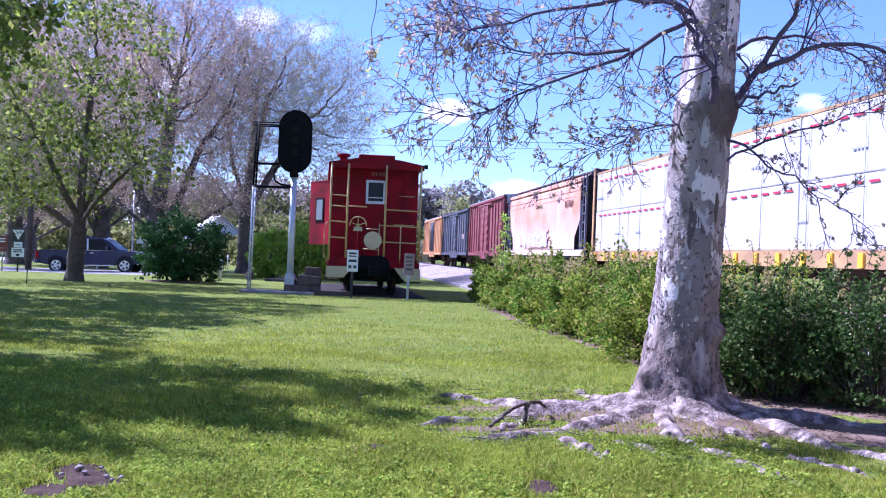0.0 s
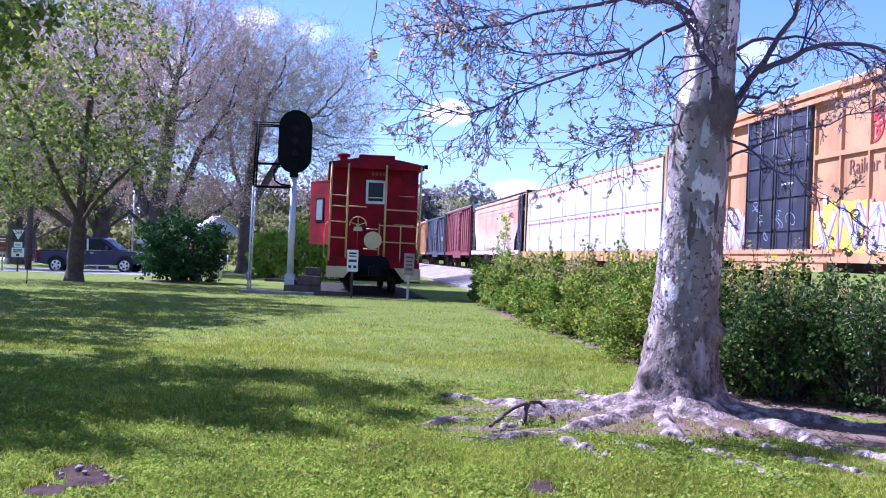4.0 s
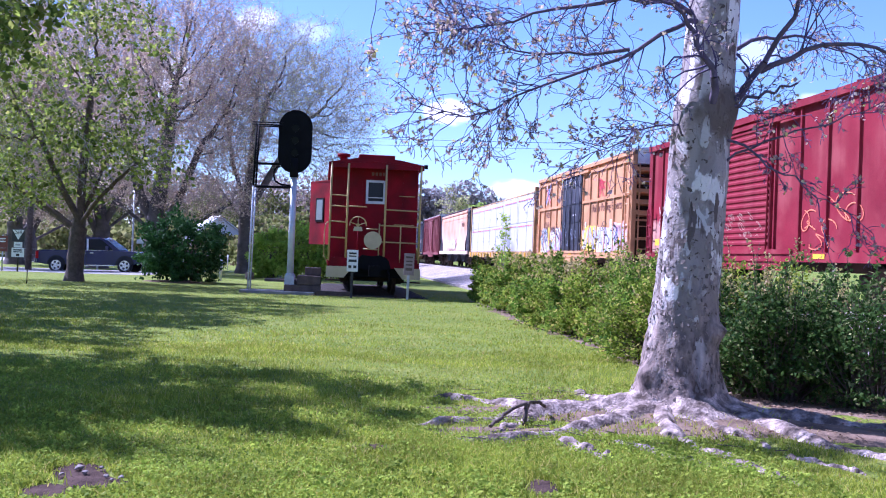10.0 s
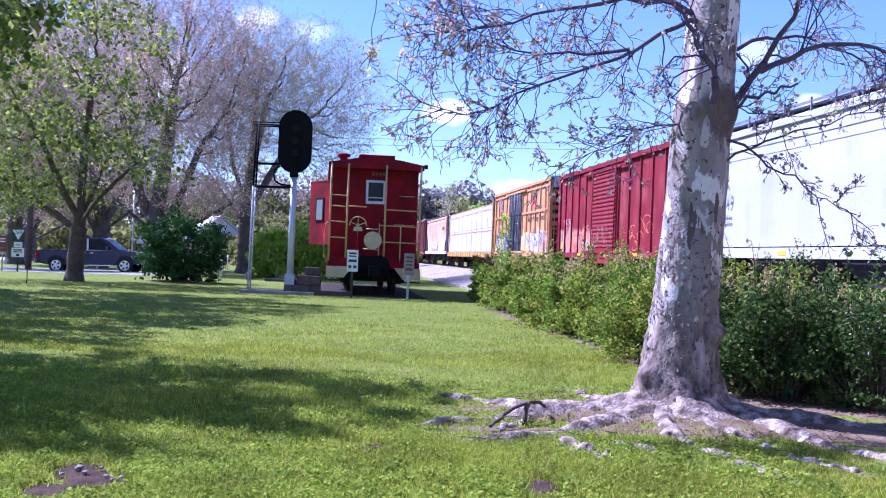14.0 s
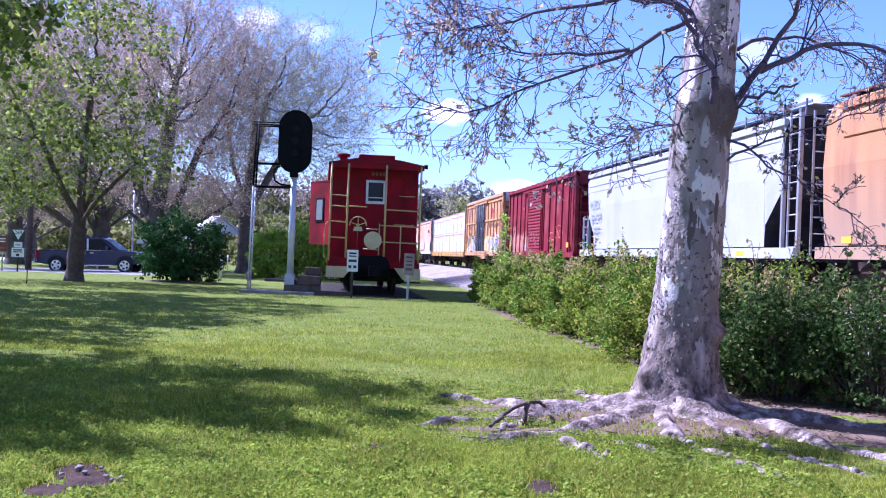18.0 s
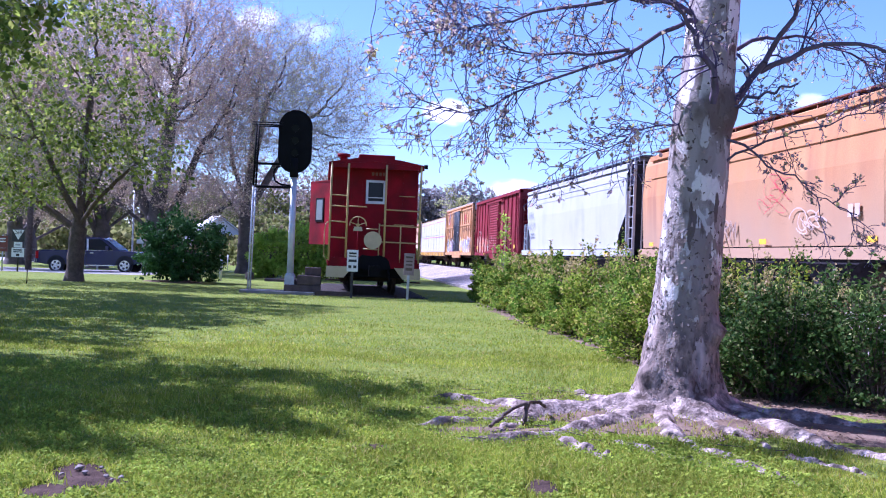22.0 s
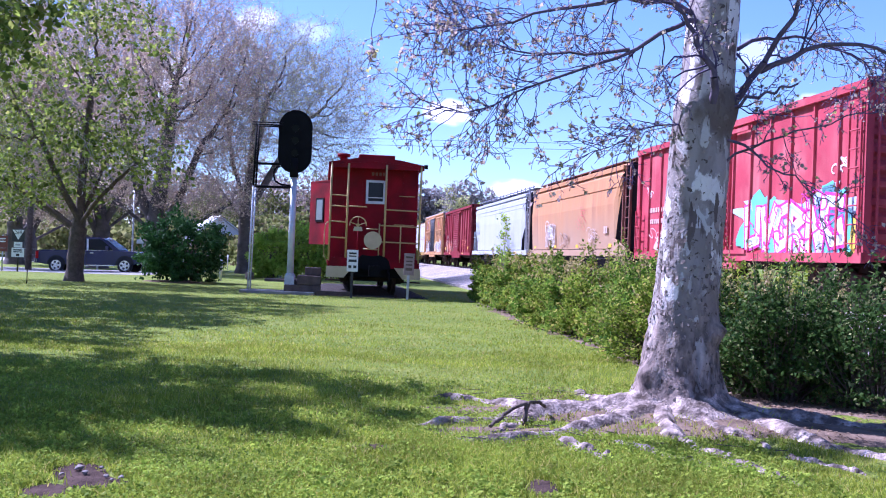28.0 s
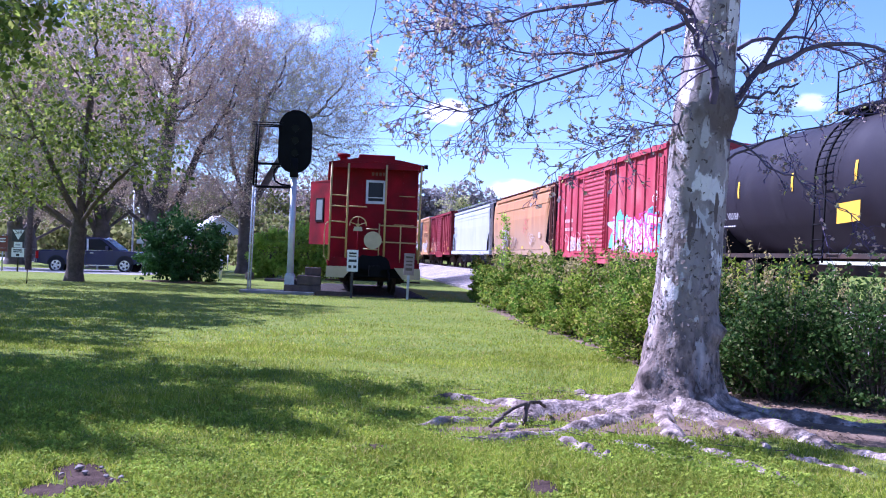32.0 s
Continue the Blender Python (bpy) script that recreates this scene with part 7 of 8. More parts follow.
# ---------- trees ----------
def colony(rng, leads, goals, step, reach, kill, trunk_r, tip):
    """Limbs that grow towards goals in the crown. leads: lines of the trunk and main limbs. Returns ends, feet, radii and which nodes are ends."""
    nodes, parent = [np.array(leads[0][0], float)], [-1]
    for line in leads:
        line = np.array(line, float)
        at = int(np.argmin([np.linalg.norm(n - line[0]) for n in nodes]))
        for a, b in zip(line[:-1], line[1:]):
            m = max(1, int(np.linalg.norm(b - a) / step))
            for k in range(1, m + 1):
                nodes.append(a + (b - a) * k / m + rng.normal(size=3) * step * 0.03)
                parent.append(at)
                at = len(nodes) - 1
    P = np.array(nodes)
    parent = list(parent)
    kids = np.zeros(200000, int)
    near, idx = np.full(len(goals), 1e9), np.zeros(len(goals), int)
    alive = np.ones(len(goals), bool)
    fresh = np.arange(len(P))
    for _ in range(90):
        d = np.linalg.norm(goals[:, None, :] - P[fresh][None], axis=2)
        k = d.argmin(1)
        dm = d[np.arange(len(goals)), k]
        better = dm < near
        near, idx = np.where(better, dm, near), np.where(better, fresh[k], idx)
        alive &= near > kill
        use = alive & (near < reach)
        if not use.any():
            break
        g = goals[use] - P[idx[use]]
        g /= np.linalg.norm(g, axis=1, keepdims=True)
        pull = np.zeros((len(P), 3))
        np.add.at(pull, idx[use], g)
        who = np.unique(idx[use])
        who = who[kids[who] < 3]
        if not len(who):
            break
        dirs = pull[who] / (np.linalg.norm(pull[who], axis=1, keepdims=True) + 1e-6) + rng.normal(size=(len(who), 3)) * 0.28
        dirs[:, 2] += 0.12
        dirs /= np.linalg.norm(dirs, axis=1, keepdims=True)
        kids[who] += 1
        fresh = np.arange(len(P), len(P) + len(who))
        P = np.concatenate([P, P[who] + dirs * step])
        parent += list(who)
    parent = np.array(parent)
    n = len(P)
    load = np.zeros(n)
    deg = np.bincount(parent[1:], minlength=n)
    load[deg == 0] = 1
    for k in range(n - 1, 0, -1):
        load[parent[k]] += load[k]
    power = math.log(max(load[0], 2)) / math.log(trunk_r / tip)
    return P, parent, tip * np.maximum(load, 1) ** (1 / power), deg == 0


def crown_goals(rng, n, centre, radii, shell=0.45, low=-1.0):
    d = rng.normal(size=(n * 2, 3))
    d /= np.linalg.norm(d, axis=1, keepdims=True)
    d = d[d[:, 2] > low][:n]
    r = rng.random(len(d)) ** shell * (1 + 0.16 * np.sin(d[:, 0] * 6 + centre[0]) * np.sin(d[:, 2] * 7 + d[:, 1] * 5))
    return np.array(centre) + d * r[:, None] * np.array(radii)


def grown_tree(name, label, x, y, z, trunk_r, seed, bark, twig, leafmat, leads, goals, step=0.42, reach=3.5, kill=0.7, tip=0.009, twigs=3, twig_len=0.55, leaf_per=1.5, leaf_size=0.07, leaf_jit=0.08, clump=0.0, lift=0.25):
    """A tree whose limbs divide towards its crown. leads and goals are in the tree's own space."""
    rng = np.random.default_rng(seed)
    t = thing(name, label, "tree", pose(x, y, z))
    P, parent, rad, ends = colony(rng, leads, goals, step, reach, kill, trunk_r, tip)
    k = np.arange(1, len(P))
    rows = np.concatenate([P[parent[k]], P[k], np.maximum(rad[k], 0.6 * rad[parent[k]])[:, None] * 1.0, rad[k][:, None]], 1)
    rows[:, 6] = np.minimum(rows[:, 6], rad[k] * 1.5)
    thick = rows[:, 7] > tip * 4.5
    limbs = rows[thick].copy()
    run = limbs[:, 3:6] - limbs[:, :3]
    run /= np.linalg.norm(run, axis=1, keepdims=True)
    limbs[:, :3] -= run * limbs[:, 6:7] * 0.3
    limbs[:, 3:6] += run * limbs[:, 7:8] * 0.3
    v, f = tubes(limbs, 9)
    part("trunk", arrays_mesh("trunk", v, f, bark, True), None, t, "trunk and main limbs")
    bm = bmesh.new()
    b0, b1 = Vector(leads[0][0]), Vector(leads[0][1])
    rod(bm, b0 - Vector((0, 0, 0.15)), b0 + (b1 - b0).normalized() * 0.55, trunk_r * 1.45, trunk_r * 0.98, 14, False)
    part("root_flare", bm, bark, t)
    fine = [rows[~thick]]
    # twigs on the thin wood
    thin = np.flatnonzero((rad < tip * 3.2) & (np.arange(len(P)) > 0))
    src = np.repeat(thin, twigs)
    go = P[src] - P[parent[src]]
    go /= np.linalg.norm(go, axis=1, keepdims=True) + 1e-6
    dv = go * 0.7 + rng.normal(size=go.shape) * 0.75
    dv[:, 2] += lift
    dv /= np.linalg.norm(dv, axis=1, keepdims=True)
    ln = twig_len * rng.uniform(0.4, 1.3, len(src))[:, None]
    a, b = P[src], P[src] + dv * ln * 0.5
    c = b + (dv + rng.normal(size=dv.shape) * 0.35) * ln * 0.5
    r = np.full((len(src), 1), tip)
    fine += [np.concatenate([a, c, r * 0.9, r * 0.5], 1)]
    v, f = tubes(np.concatenate(fine), 3)
    tagged(part("twig_spray", arrays_mesh("twig_spray", v, f, twig), None, t, "fine branches and twigs"), kind="stuff")
    n = int(len(src) * leaf_per)
    if n:
        q = rng.integers(0, len(src), n)
        if clump:
            # leaves gather on some twigs and leave others bare
            keep = np.sin(P[src, 0] * 1.5 + seed) * np.sin(P[src, 1] * 1.7) + 0.7 * np.sin(P[src, 2] * 2.6 + P[src, 0]) > -0.05 - 0.5 * rng.random(len(src))
            good = np.flatnonzero(keep)
            q = good[rng.integers(0, len(good), n)]
        u = rng.random(n)[:, None]
        p = np.where(u < 0.5, a[q] + (b[q] - a[q]) * u * 2, b[q] + (c[q] - b[q]) * (u * 2 - 1)) + rng.normal(size=(n, 3)) * leaf_jit
        v, f = leaves(p, leaf_size, rng, 0.1, 1.4)
        tagged(part("crown", arrays_mesh("crown", v, f, leafmat), None, t, "crown of small spring leaves and buds"), kind="stuff")
    return t


def build_trees():
    rng = np.random.default_rng(5)
    # green tree before the pick-up truck
    leads = [[(0, 0, -0.1), (0.05, 0, 1.2), (0.12, 0, 2.3)], [(0.12, 0, 2.3), (0.5, 0.3, 3.4), (0.9, 0.8, 5.0)], [(0.12, 0, 2.3), (-0.5, -0.4, 3.6), (-1.2, -0.6, 5.2)], [(0.1, 0, 2.1), (1.1, -0.7, 3.2), (2.4, -1.2, 4.3)], [(0.05, 0, 1.9), (-1.4, 0.4, 2.9), (-2.8, 0.5, 3.6)], [(0.12, 0, 2.3), (0.1, 0.2, 4.2), (0.3, 0.1, 6.5)]]
    goals = np.concatenate([crown_goals(rng, 1350, (-1.4, 0, 6.0), (5.4, 4.4, 3.5), 0.5, -0.95), crown_goals(rng, 240, (-2.0, -0.5, 4.1), (4.2, 3.2, 1.2)), crown_goals(rng, 200, (2.4, -0.5, 5.0), (2.4, 2.0, 1.6)), crown_goals(rng, 420, (0.2, 0, 9.8), (3.4, 3.2, 3.0))])
    tree_a = grown_tree("leafy_tree", "spreading tree with fresh green leaves on the lawn", -13.85, 39.3, 0, 0.31, 21, M_BARK, M_TWIG_GREY, M_LEAF_GREEN, leads, goals, 0.28, 3.0, 0.36, 0.006, 2, 0.45, 2.1, 0.135, 0.17, 1.0, -0.15)
    copy_thing(tree_a, pose(-27.5, 59.0, -0.2, 0, 0, 155))
    # trees outside the view whose crowns shade the lawn
    leads = [[(0, 0, -0.1), (0.1, 0, 2.0), (0.0, 0.1, 3.6)], [(0, 0.1, 3.6), (1.5, 0.5, 5.5)], [(0, 0.1, 3.6), (-1.2, -1.0, 5.6)], [(0, 0.1, 3.6), (0.3, -1.5, 5.2)], [(0, 0.1, 3.6), (0.2, 1.3, 6.5)]]
    goals = crown_goals(rng, 1100, (0.3, 0, 7.6), (3.9, 3.4, 2.8), 0.5, -0.8)
    shade = grown_tree("shade_tree", "leafy tree whose shade falls over the lawn", SHADE_AT[0][0], SHADE_AT[0][1], 0, 0.32, 33, M_BARK, M_TWIG_GREY, M_LEAF_GREEN, leads, goals, 0.36, 3.2, 0.5, 0.009, 3, 0.45, 3.6, 0.16, 0.15, 1.0, 0.05)
    for x, y, turn, big in SHADE_AT[1:]:
        copy_thing(shade, pose(x, y, 0, 0, 0, turn) @ Matrix.Scale(big, 4))
    # tall budding trees beyond the drive
    leads = [[(0, 0, -0.1), (-0.1, 0, 1.5), (-0.25, 0, 2.8)], [(-0.25, 0, 2.8), (-1.2, 0.2, 4.8), (-2.2, 0.3, 8.0)], [(-0.25, 0, 2.8), (0.2, -0.3, 5.0), (0.6, -0.5, 9.0)], [(-0.1, 0, 1.9), (1.0, 0.3, 4.2), (2.2, 0.4, 7.5)], [(-0.2, 0, 2.4), (-2.0, -0.6, 3.9), (-3.8, -1.0, 6.0)], [(-0.1, 0, 1.6), (1.9, -0.2, 2.8), (4.2, -0.4, 4.2)]]
    goals = np.concatenate([crown_goals(rng, 5200, (0.3, 0, 10.8), (6.0, 4.4, 7.6), 0.5, -0.85), crown_goals(rng, 500, (2.4, 0, 4.4), (3.6, 2.5, 1.4))])
    tree_c = grown_tree("budding_tree", "tall many-stemmed tree with pinkish spring buds and dark limbs", -15.9, 58, -0.2, 0.62, 9, M_BARK_FAR, M_TWIG_PINK, M_LEAF_PINK, leads, goals, 0.34, 3.6, 0.38, 0.009, 3, 0.75, 3.2, 0.075, 0.12)
    leads = [[(0, 0, -0.1), (0.05, 0, 2.4), (0.0, 0, 4.2)], [(0, 0, 4.2), (-0.9, 0.2, 6.6), (-1.4, 0.3, 9.6)], [(0, 0, 4.2), (0.6, -0.4, 7.2), (1.2, -0.7, 10.5)], [(0.0, 0, 3.4), (1.5, 0.4, 6.2), (3.2, 0.6, 9.2)], [(0.0, 0, 3.0), (-1.6, -0.4, 5.2), (-3.0, -0.8, 7.2)], [(0, 0, 4.2), (0.1, 0.9, 7.5), (0.2, 1.4, 11.5)]]
    goals = crown_goals(rng, 4600, (2.0, 0, 9.9), (5.9, 4.4, 5.3), 0.5, -0.8)
    tree_d = grown_tree("budding_tree", "tall vase-shaped tree with thin greyish twigs and pale green buds", -11.85, 62, 0, 0.4, 12, M_BARK_FAR, M_TWIG_GREY, M_LEAF_LIME, leads, goals, 0.34, 3.6, 0.38, 0.0085, 4, 0.85, 1.4, 0.065, 0.1)
    copy_thing(tree_c, pose(-22.8, 69, -0.2, 0, 0, 200))
    copy_thing(tree_c, pose(-29.5, 72, -0.2, 0, 0, 95))


SHADE_AT = ((-10.9, 13.4), (-13.4, 24.5, 220, 1.0), (-16.2, 31.0, 130, 1.35), (-12.5, 8.5, 300, 1.0), (-12.9, 12.7, 70, 1.0), (-12.5, 18.6, 150, 0.8))
build_trees()


# ---------- pick-up truck ----------
M_TRUCK = mat("truck_slate_paint", (0.042, 0.042, 0.095), 0.12, 0.0, var=0.05, scale=2, bump=0.0, spec=0.3)
M_TYRE = mat("tyre_rubber", (0.02, 0.02, 0.02), 0.85, var=0.2, bump=0.004)
M_CHROME = mat("bright_alloy", (0.5, 0.5, 0.53), 0.25, 0.9, var=0.05, bump=0.0)
M_TAILLIGHT = mat("red_tail_lens", (0.6, 0.02, 0.02), 0.2, var=0.05, bump=0.0)
M_LAMPLENS = mat("clear_lamp_lens", (0.7, 0.72, 0.75), 0.1, var=0.03, bump=0.0)


def build_truck():
    t = thing("pickup_truck", "dark slate extended-cab pick-up truck parked on the drive", "pick-up truck", pose(-21.8, 57, -0.2, 0, -1.6, 0))

    def slab(name, poly, y0, y1, m, parent=t, bev=0.03, label=""):
        bm = bmesh.new()
        prism(bm, poly, "y", y0, y1)
        if bev:
            bevel_all(bm, bev, 2)
        return part(name, bm, m, parent, label)

    slab("lower_body", [(0.05, 0.52), (0.02, 1.0), (0.05, 1.17), (2.05, 1.17), (4.3, 1.2), (5.35, 1.12), (5.62, 1.0), (5.68, 0.55), (5.2, 0.42), (0.6, 0.42)], -0.98, 0.98, M_TRUCK)
    cab = slab("cab", [(2.02, 1.1), (2.1, 1.75), (2.3, 1.9), (3.35, 1.9), (3.6, 1.82), (4.45, 1.18)], -0.84, 0.84, M_TRUCK)
    for y in (-0.845, 0.845):
        a, b = sorted((y, y * 1.006))
        slab("side_window", [(2.22, 1.24), (2.26, 1.7), (2.38, 1.78), (2.68, 1.78), (2.68, 1.22)], a, b, M_GLASS, cab, 0)
        slab("side_window", [(2.78, 1.22), (2.78, 1.79), (3.35, 1.8), (3.52, 1.74), (4.05, 1.28), (4.05, 1.22)], a, b, M_GLASS, cab, 0)
        slab("door_pillar", [(2.68, 1.2), (2.68, 1.82), (2.78, 1.82), (2.78, 1.2)], *sorted((y, y * 1.012)), M_ALU, cab, 0, "bright door pillar")
        slab("belt_trim", [(2.1, 1.17), (2.1, 1.21), (4.1, 1.21), (4.1, 1.17)], *sorted((y * 1.01, y * 1.03)), M_CHROME, cab, 0)
    bm = bmesh.new()
    vs = [bm.verts.new(p) for p in ((3.66, -0.72, 1.8), (3.66, 0.72, 1.8), (4.42, 0.76, 1.225), (4.42, -0.76, 1.225))]
    bm.faces.new(vs)
    part("windscreen", bm, M_GLASS, cab)
    for x in (1.1, 4.78):
        for y in (-0.985, 0.985):
            bm = bmesh.new()
            s = 1 if y > 0 else -1
            prism(bm, [(x + 0.5 * math.cos(a), 0.42 + 0.5 * math.sin(a)) for a in np.linspace(0, math.pi, 14)], "y", *sorted((y, y + s * 0.012)))
            part("wheel_arch", bm, M_TYRE, t)
        for y in (-0.9, 0.9):
            s = 1 if y > 0 else -1
            bm = bmesh.new()
            rod(bm, (0, y - 0.13, 0), (0, y + 0.13, 0), 0.39, n=28)
            tyre = part("wheel", bm, M_TYRE, t, "", pose(x, 0, 0.39))
            bm = bmesh.new()
            rod(bm, (0, y + s * 0.125, 0), (0, y + s * 0.137, 0), 0.27, n=24)
            part("rim", bm, M_CHROME, tyre)
            for k in range(5):
                bm = bmesh.new()
                a = 2 * math.pi * k / 5 + 0.6
                c = Vector((0.17 * math.cos(a), y + s * 0.14, 0.17 * math.sin(a)))
                rod(bm, c, c + Vector((0, s * 0.002, 0)), 0.06, n=10)
                part("rim_opening", bm, M_TYRE, tyre)
    bm = bmesh.new()
    box(bm, 5.62, 5.82, -0.95, 0.95, 0.48, 0.74)
    bevel_all(bm, 0.03, 2)
    part("front_bumper", bm, M_CHROME, t)
    bm = bmesh.new()
    box(bm, -0.12, 0.06, -0.95, 0.95, 0.5, 0.72)
    bevel_all(bm, 0.03, 2)
    part("rear_bumper", bm, M_CHROME, t)
    for y in (-0.97, 0.75):
        bm = bmesh.new()
        box(bm, -0.02, 0.14, y - 0.025, y + 0.25, 0.74, 1.14)
        bevel_all(bm, 0.015)
        part("tail_light", bm, M_TAILLIGHT, t, "red tail light")
        bm = bmesh.new()
        box(bm, 5.45, 5.68, y - 0.01, y + 0.24, 0.8, 1.0)
        bevel_all(bm, 0.015)
        part("headlight", bm, M_LAMPLENS, t)
    for y in (-1.0, 1.0):
        bm = bmesh.new()
        box(bm, 3.75, 3.92, y * 0.9 - 0.02, y * 1.1 + 0.02, 1.2, 1.42)
        bevel_all(bm, 0.02)
        part("wing_mirror", bm, M_TRUCK, t)
        for x in (2.6, 3.0):
            bm = bmesh.new()
            box(bm, x - 0.1, x + 0.1, y * 0.985 - 0.015, y * 0.985 + 0.015, 1.03, 1.07)
            part("door_handle", bm, M_CHROME, t)
        for x in (2.06, 2.73, 4.1):
            bm = bmesh.new()
            box(bm, x - 0.008, x + 0.008, y * 0.982 - 0.003, y * 0.982 + 0.003, 0.5, 1.16)
            part("door_seam", bm, M_TYRE, t)
        bm = bmesh.new()
        box(bm, 1.7, 4.2, y * 0.97 - 0.06, y * 0.97 + 0.06, 0.36, 0.42)
        part("side_step", bm, M_CHROME, t)
    bm = bmesh.new()
    box(bm, 0.1, 1.98, -0.9, 0.9, 1.172, 1.2)
    bevel_all(bm, 0.01)
    part("bed_cover", bm, M_TRUCK, t)


build_truck()


# ---------- drive, road, signs, posts ----------
def sheet(name, x0, x1, y0, y1, material, label, category, dz=0.012, nx=40, ny=8):
    X, Y = np.meshgrid(np.linspace(x0, x1, nx), np.linspace(y0, y1, ny))
    Z = ground_z(X, Y) + dz
    i, j = np.meshgrid(np.arange(nx - 1), np.arange(ny - 1))
    a = (j * nx + i).ravel()
    ob = part(name, arrays_mesh(name, np.stack([X, Y, Z], -1).reshape(-1, 3), np.stack([a, a + 1, a + nx + 1, a + nx], 1), material, True))
    tagged(ob, label, category, kind="structure")


sheet("drive", -70, -14.5, 50.5, 61.5, mat("pale_drive", (0.27, 0.26, 0.25), 0.9, var=0.15, scale=1, fine=60, bump=0.01), "pale grey asphalt drive with the parked truck", "drive")
sheet("road", -160, -24, 84, 118, mat("pale_road", (0.36, 0.36, 0.37), 0.9, var=0.1, scale=1, fine=60, bump=0.01), "pale road beyond the drive", "road")


def build_far_things():
    def post(name, label, x, y, h, r, m, cat, sides=8):
        z = float(ground_z(np.array(x), np.array(y)))
        bm = bmesh.new()
        rod(bm, (0, 0, -0.1), (0, 0, h), r, r * 0.85, sides)
        ob = part(name, bm, m, m=pose(x, y, z))
        return tagged(ob, label, cat)

    # route sign assembly
    s = thing("route_sign", "black route sign with white triangle above white direction plates", "road sign", pose(-20.35, 50, -0.2))
    bm = bmesh.new()
    rod(bm, (0, 0.05, 0), (0, 0.05, 2.2), 0.04, n=8)
    part("post", bm, M_SIGNBLACK, s)
    bm = bmesh.new()
    box(bm, -0.3, 0.3, -0.01, 0.01, 1.62, 2.2)
    bevel_all(bm, 0.004)
    p = part("panel", bm, M_SIGNBLACK, s)
    bm = bmesh.new()
    prism(bm, [(-0.28, 2.16), (0.28, 2.16), (0.0, 1.68)], "y", -0.016, -0.012)
    part("white_triangle", bm, M_SIGNWHITE, p)
    put_text(TXT["269"], M_SIGNBLACK, p, pose(0, -0.019, 2.03, 90, 0, 0) @ Matrix.Diagonal((0.75, 0.75, 1, 1)))
    bm = bmesh.new()
    box(bm, -0.2, 0.2, -0.01, 0.01, 1.32, 1.58)
    p = part("plate", bm, M_SIGNWHITE, s)
    bm = bmesh.new()
    box(bm, -0.12, 0.12, -0.014, -0.011, 1.41, 1.48)
    part("printed_bar", bm, mat("sign_grey", (0.35, 0.36, 0.38), 0.6), p)
    bm = bmesh.new()
    box(bm, -0.3, 0.3, -0.01, 0.01, 0.86, 1.3)
    p = part("plate", bm, M_SIGNWHITE, s)
    for a, b, c, d in ((-0.22, 0.2, 1.17, 1.23), (-0.22, 0.05, 1.08, 1.13), (0.08, 0.22, 1.08, 1.13), (-0.08, 0.08, 0.9, 1.02)):
        bm = bmesh.new()
        box(bm, a, b, -0.014, -0.011, c, d)
        part("printed_bar", bm, M_SIGNBLACK, p)
    b = thing("brown_sign", "small brown sign with pale lettering on a steel post", "sign", pose(-21.15, 50, -0.2))
    bm = bmesh.new()
    rod(bm, (0.05, 0.05, 0), (0.05, 0.05, 1.9), 0.035, n=8)
    part("post", bm, M_STEEL, b)
    bm = bmesh.new()
    box(bm, -0.42, 0.3, -0.01, 0.01, 1.28, 1.85)
    p = part("panel", bm, M_BROWNSIGN, b)
    for z in (1.68, 1.55):
        bm = bmesh.new()
        box(bm, -0.3, 0.2, -0.014, -0.011, z, z + 0.06)
        part("printed_bar", bm, M_SIGNWHITE, p)
    bm = bmesh.new()
    box(bm, -0.42, 0.3, -0.01, 0.01, 1.1, 1.26)
    part("panel", bm, M_BROWNSIGN, b)
    post("lamp_post", "slim white metal post beyond the truck", -17.85, 60, 4.7, 0.06, M_ALU, "post")
    post("bollard", "pale grey post standing in the grass", -9.95, 47, 1.15, 0.06, M_ALU, "post")
    post("stake", "thin dark stake in the lawn", -14.1, 35.5, 0.55, 0.02, M_BLACK, "stake")
    post("stump", "low dark stump in the grass", -9.3, 50.5, 0.35, 0.22, M_BARK, "stump")
    tr = post("tree_trunk", "slim dark tree trunk by the road signs", -22.0, 55.5, 5.0, 0.17, M_BARK, "tree trunk", 12)
    # sign boards behind the truck
    for x, y, w, z0, z1, lab in ((-20.5, 62, 0.32, 1.2, 1.7, "small white box-shaped sign behind the truck"), (-19.0, 66, 0.75, 1.75, 2.15, "white and brown board sign behind the truck")):
        b = thing("board_sign", lab, "sign", pose(x, y, -0.2))
        bm = bmesh.new()
        box(bm, -w / 2 * 1.0, w / 2, -0.03, 0.03, z0, z1)
        bevel_all(bm, 0.008)
        part("board", bm, M_SIGNWHITE, b)
        bm = bmesh.new()
        box(bm, -0.05, 0.05, 0.03, 0.1, 0, z1 - 0.05)
        part("post", bm, M_STEEL, b)
    # white house far behind the shrub
    h = thing("house", "white gabled house far beyond the lawn", "house", pose(-23.6, 110, 0, 0, 0, 25))
    bm = bmesh.new()
    prism(bm, [(-2.4, 0), (-2.4, 3.0), (0, 4.7), (2.4, 3.0), (2.4, 0)], "y", 0, 7)
    part("wall", bm, mat("white_siding", (0.75, 0.75, 0.75), 0.7, var=0.06, bump=0.004), h)
    for s in (-1, 1):
        bm = bmesh.new()
        prism(bm, [(s * 2.8, 2.75), (0, 4.75), (0, 4.9), (s * 2.8, 2.9)], "y", -0.3, 7.3)
        part("roof", bm, mat("grey_shingle", (0.6, 0.6, 0.61), 0.9, var=0.2, scale=4, bump=0.01), h)
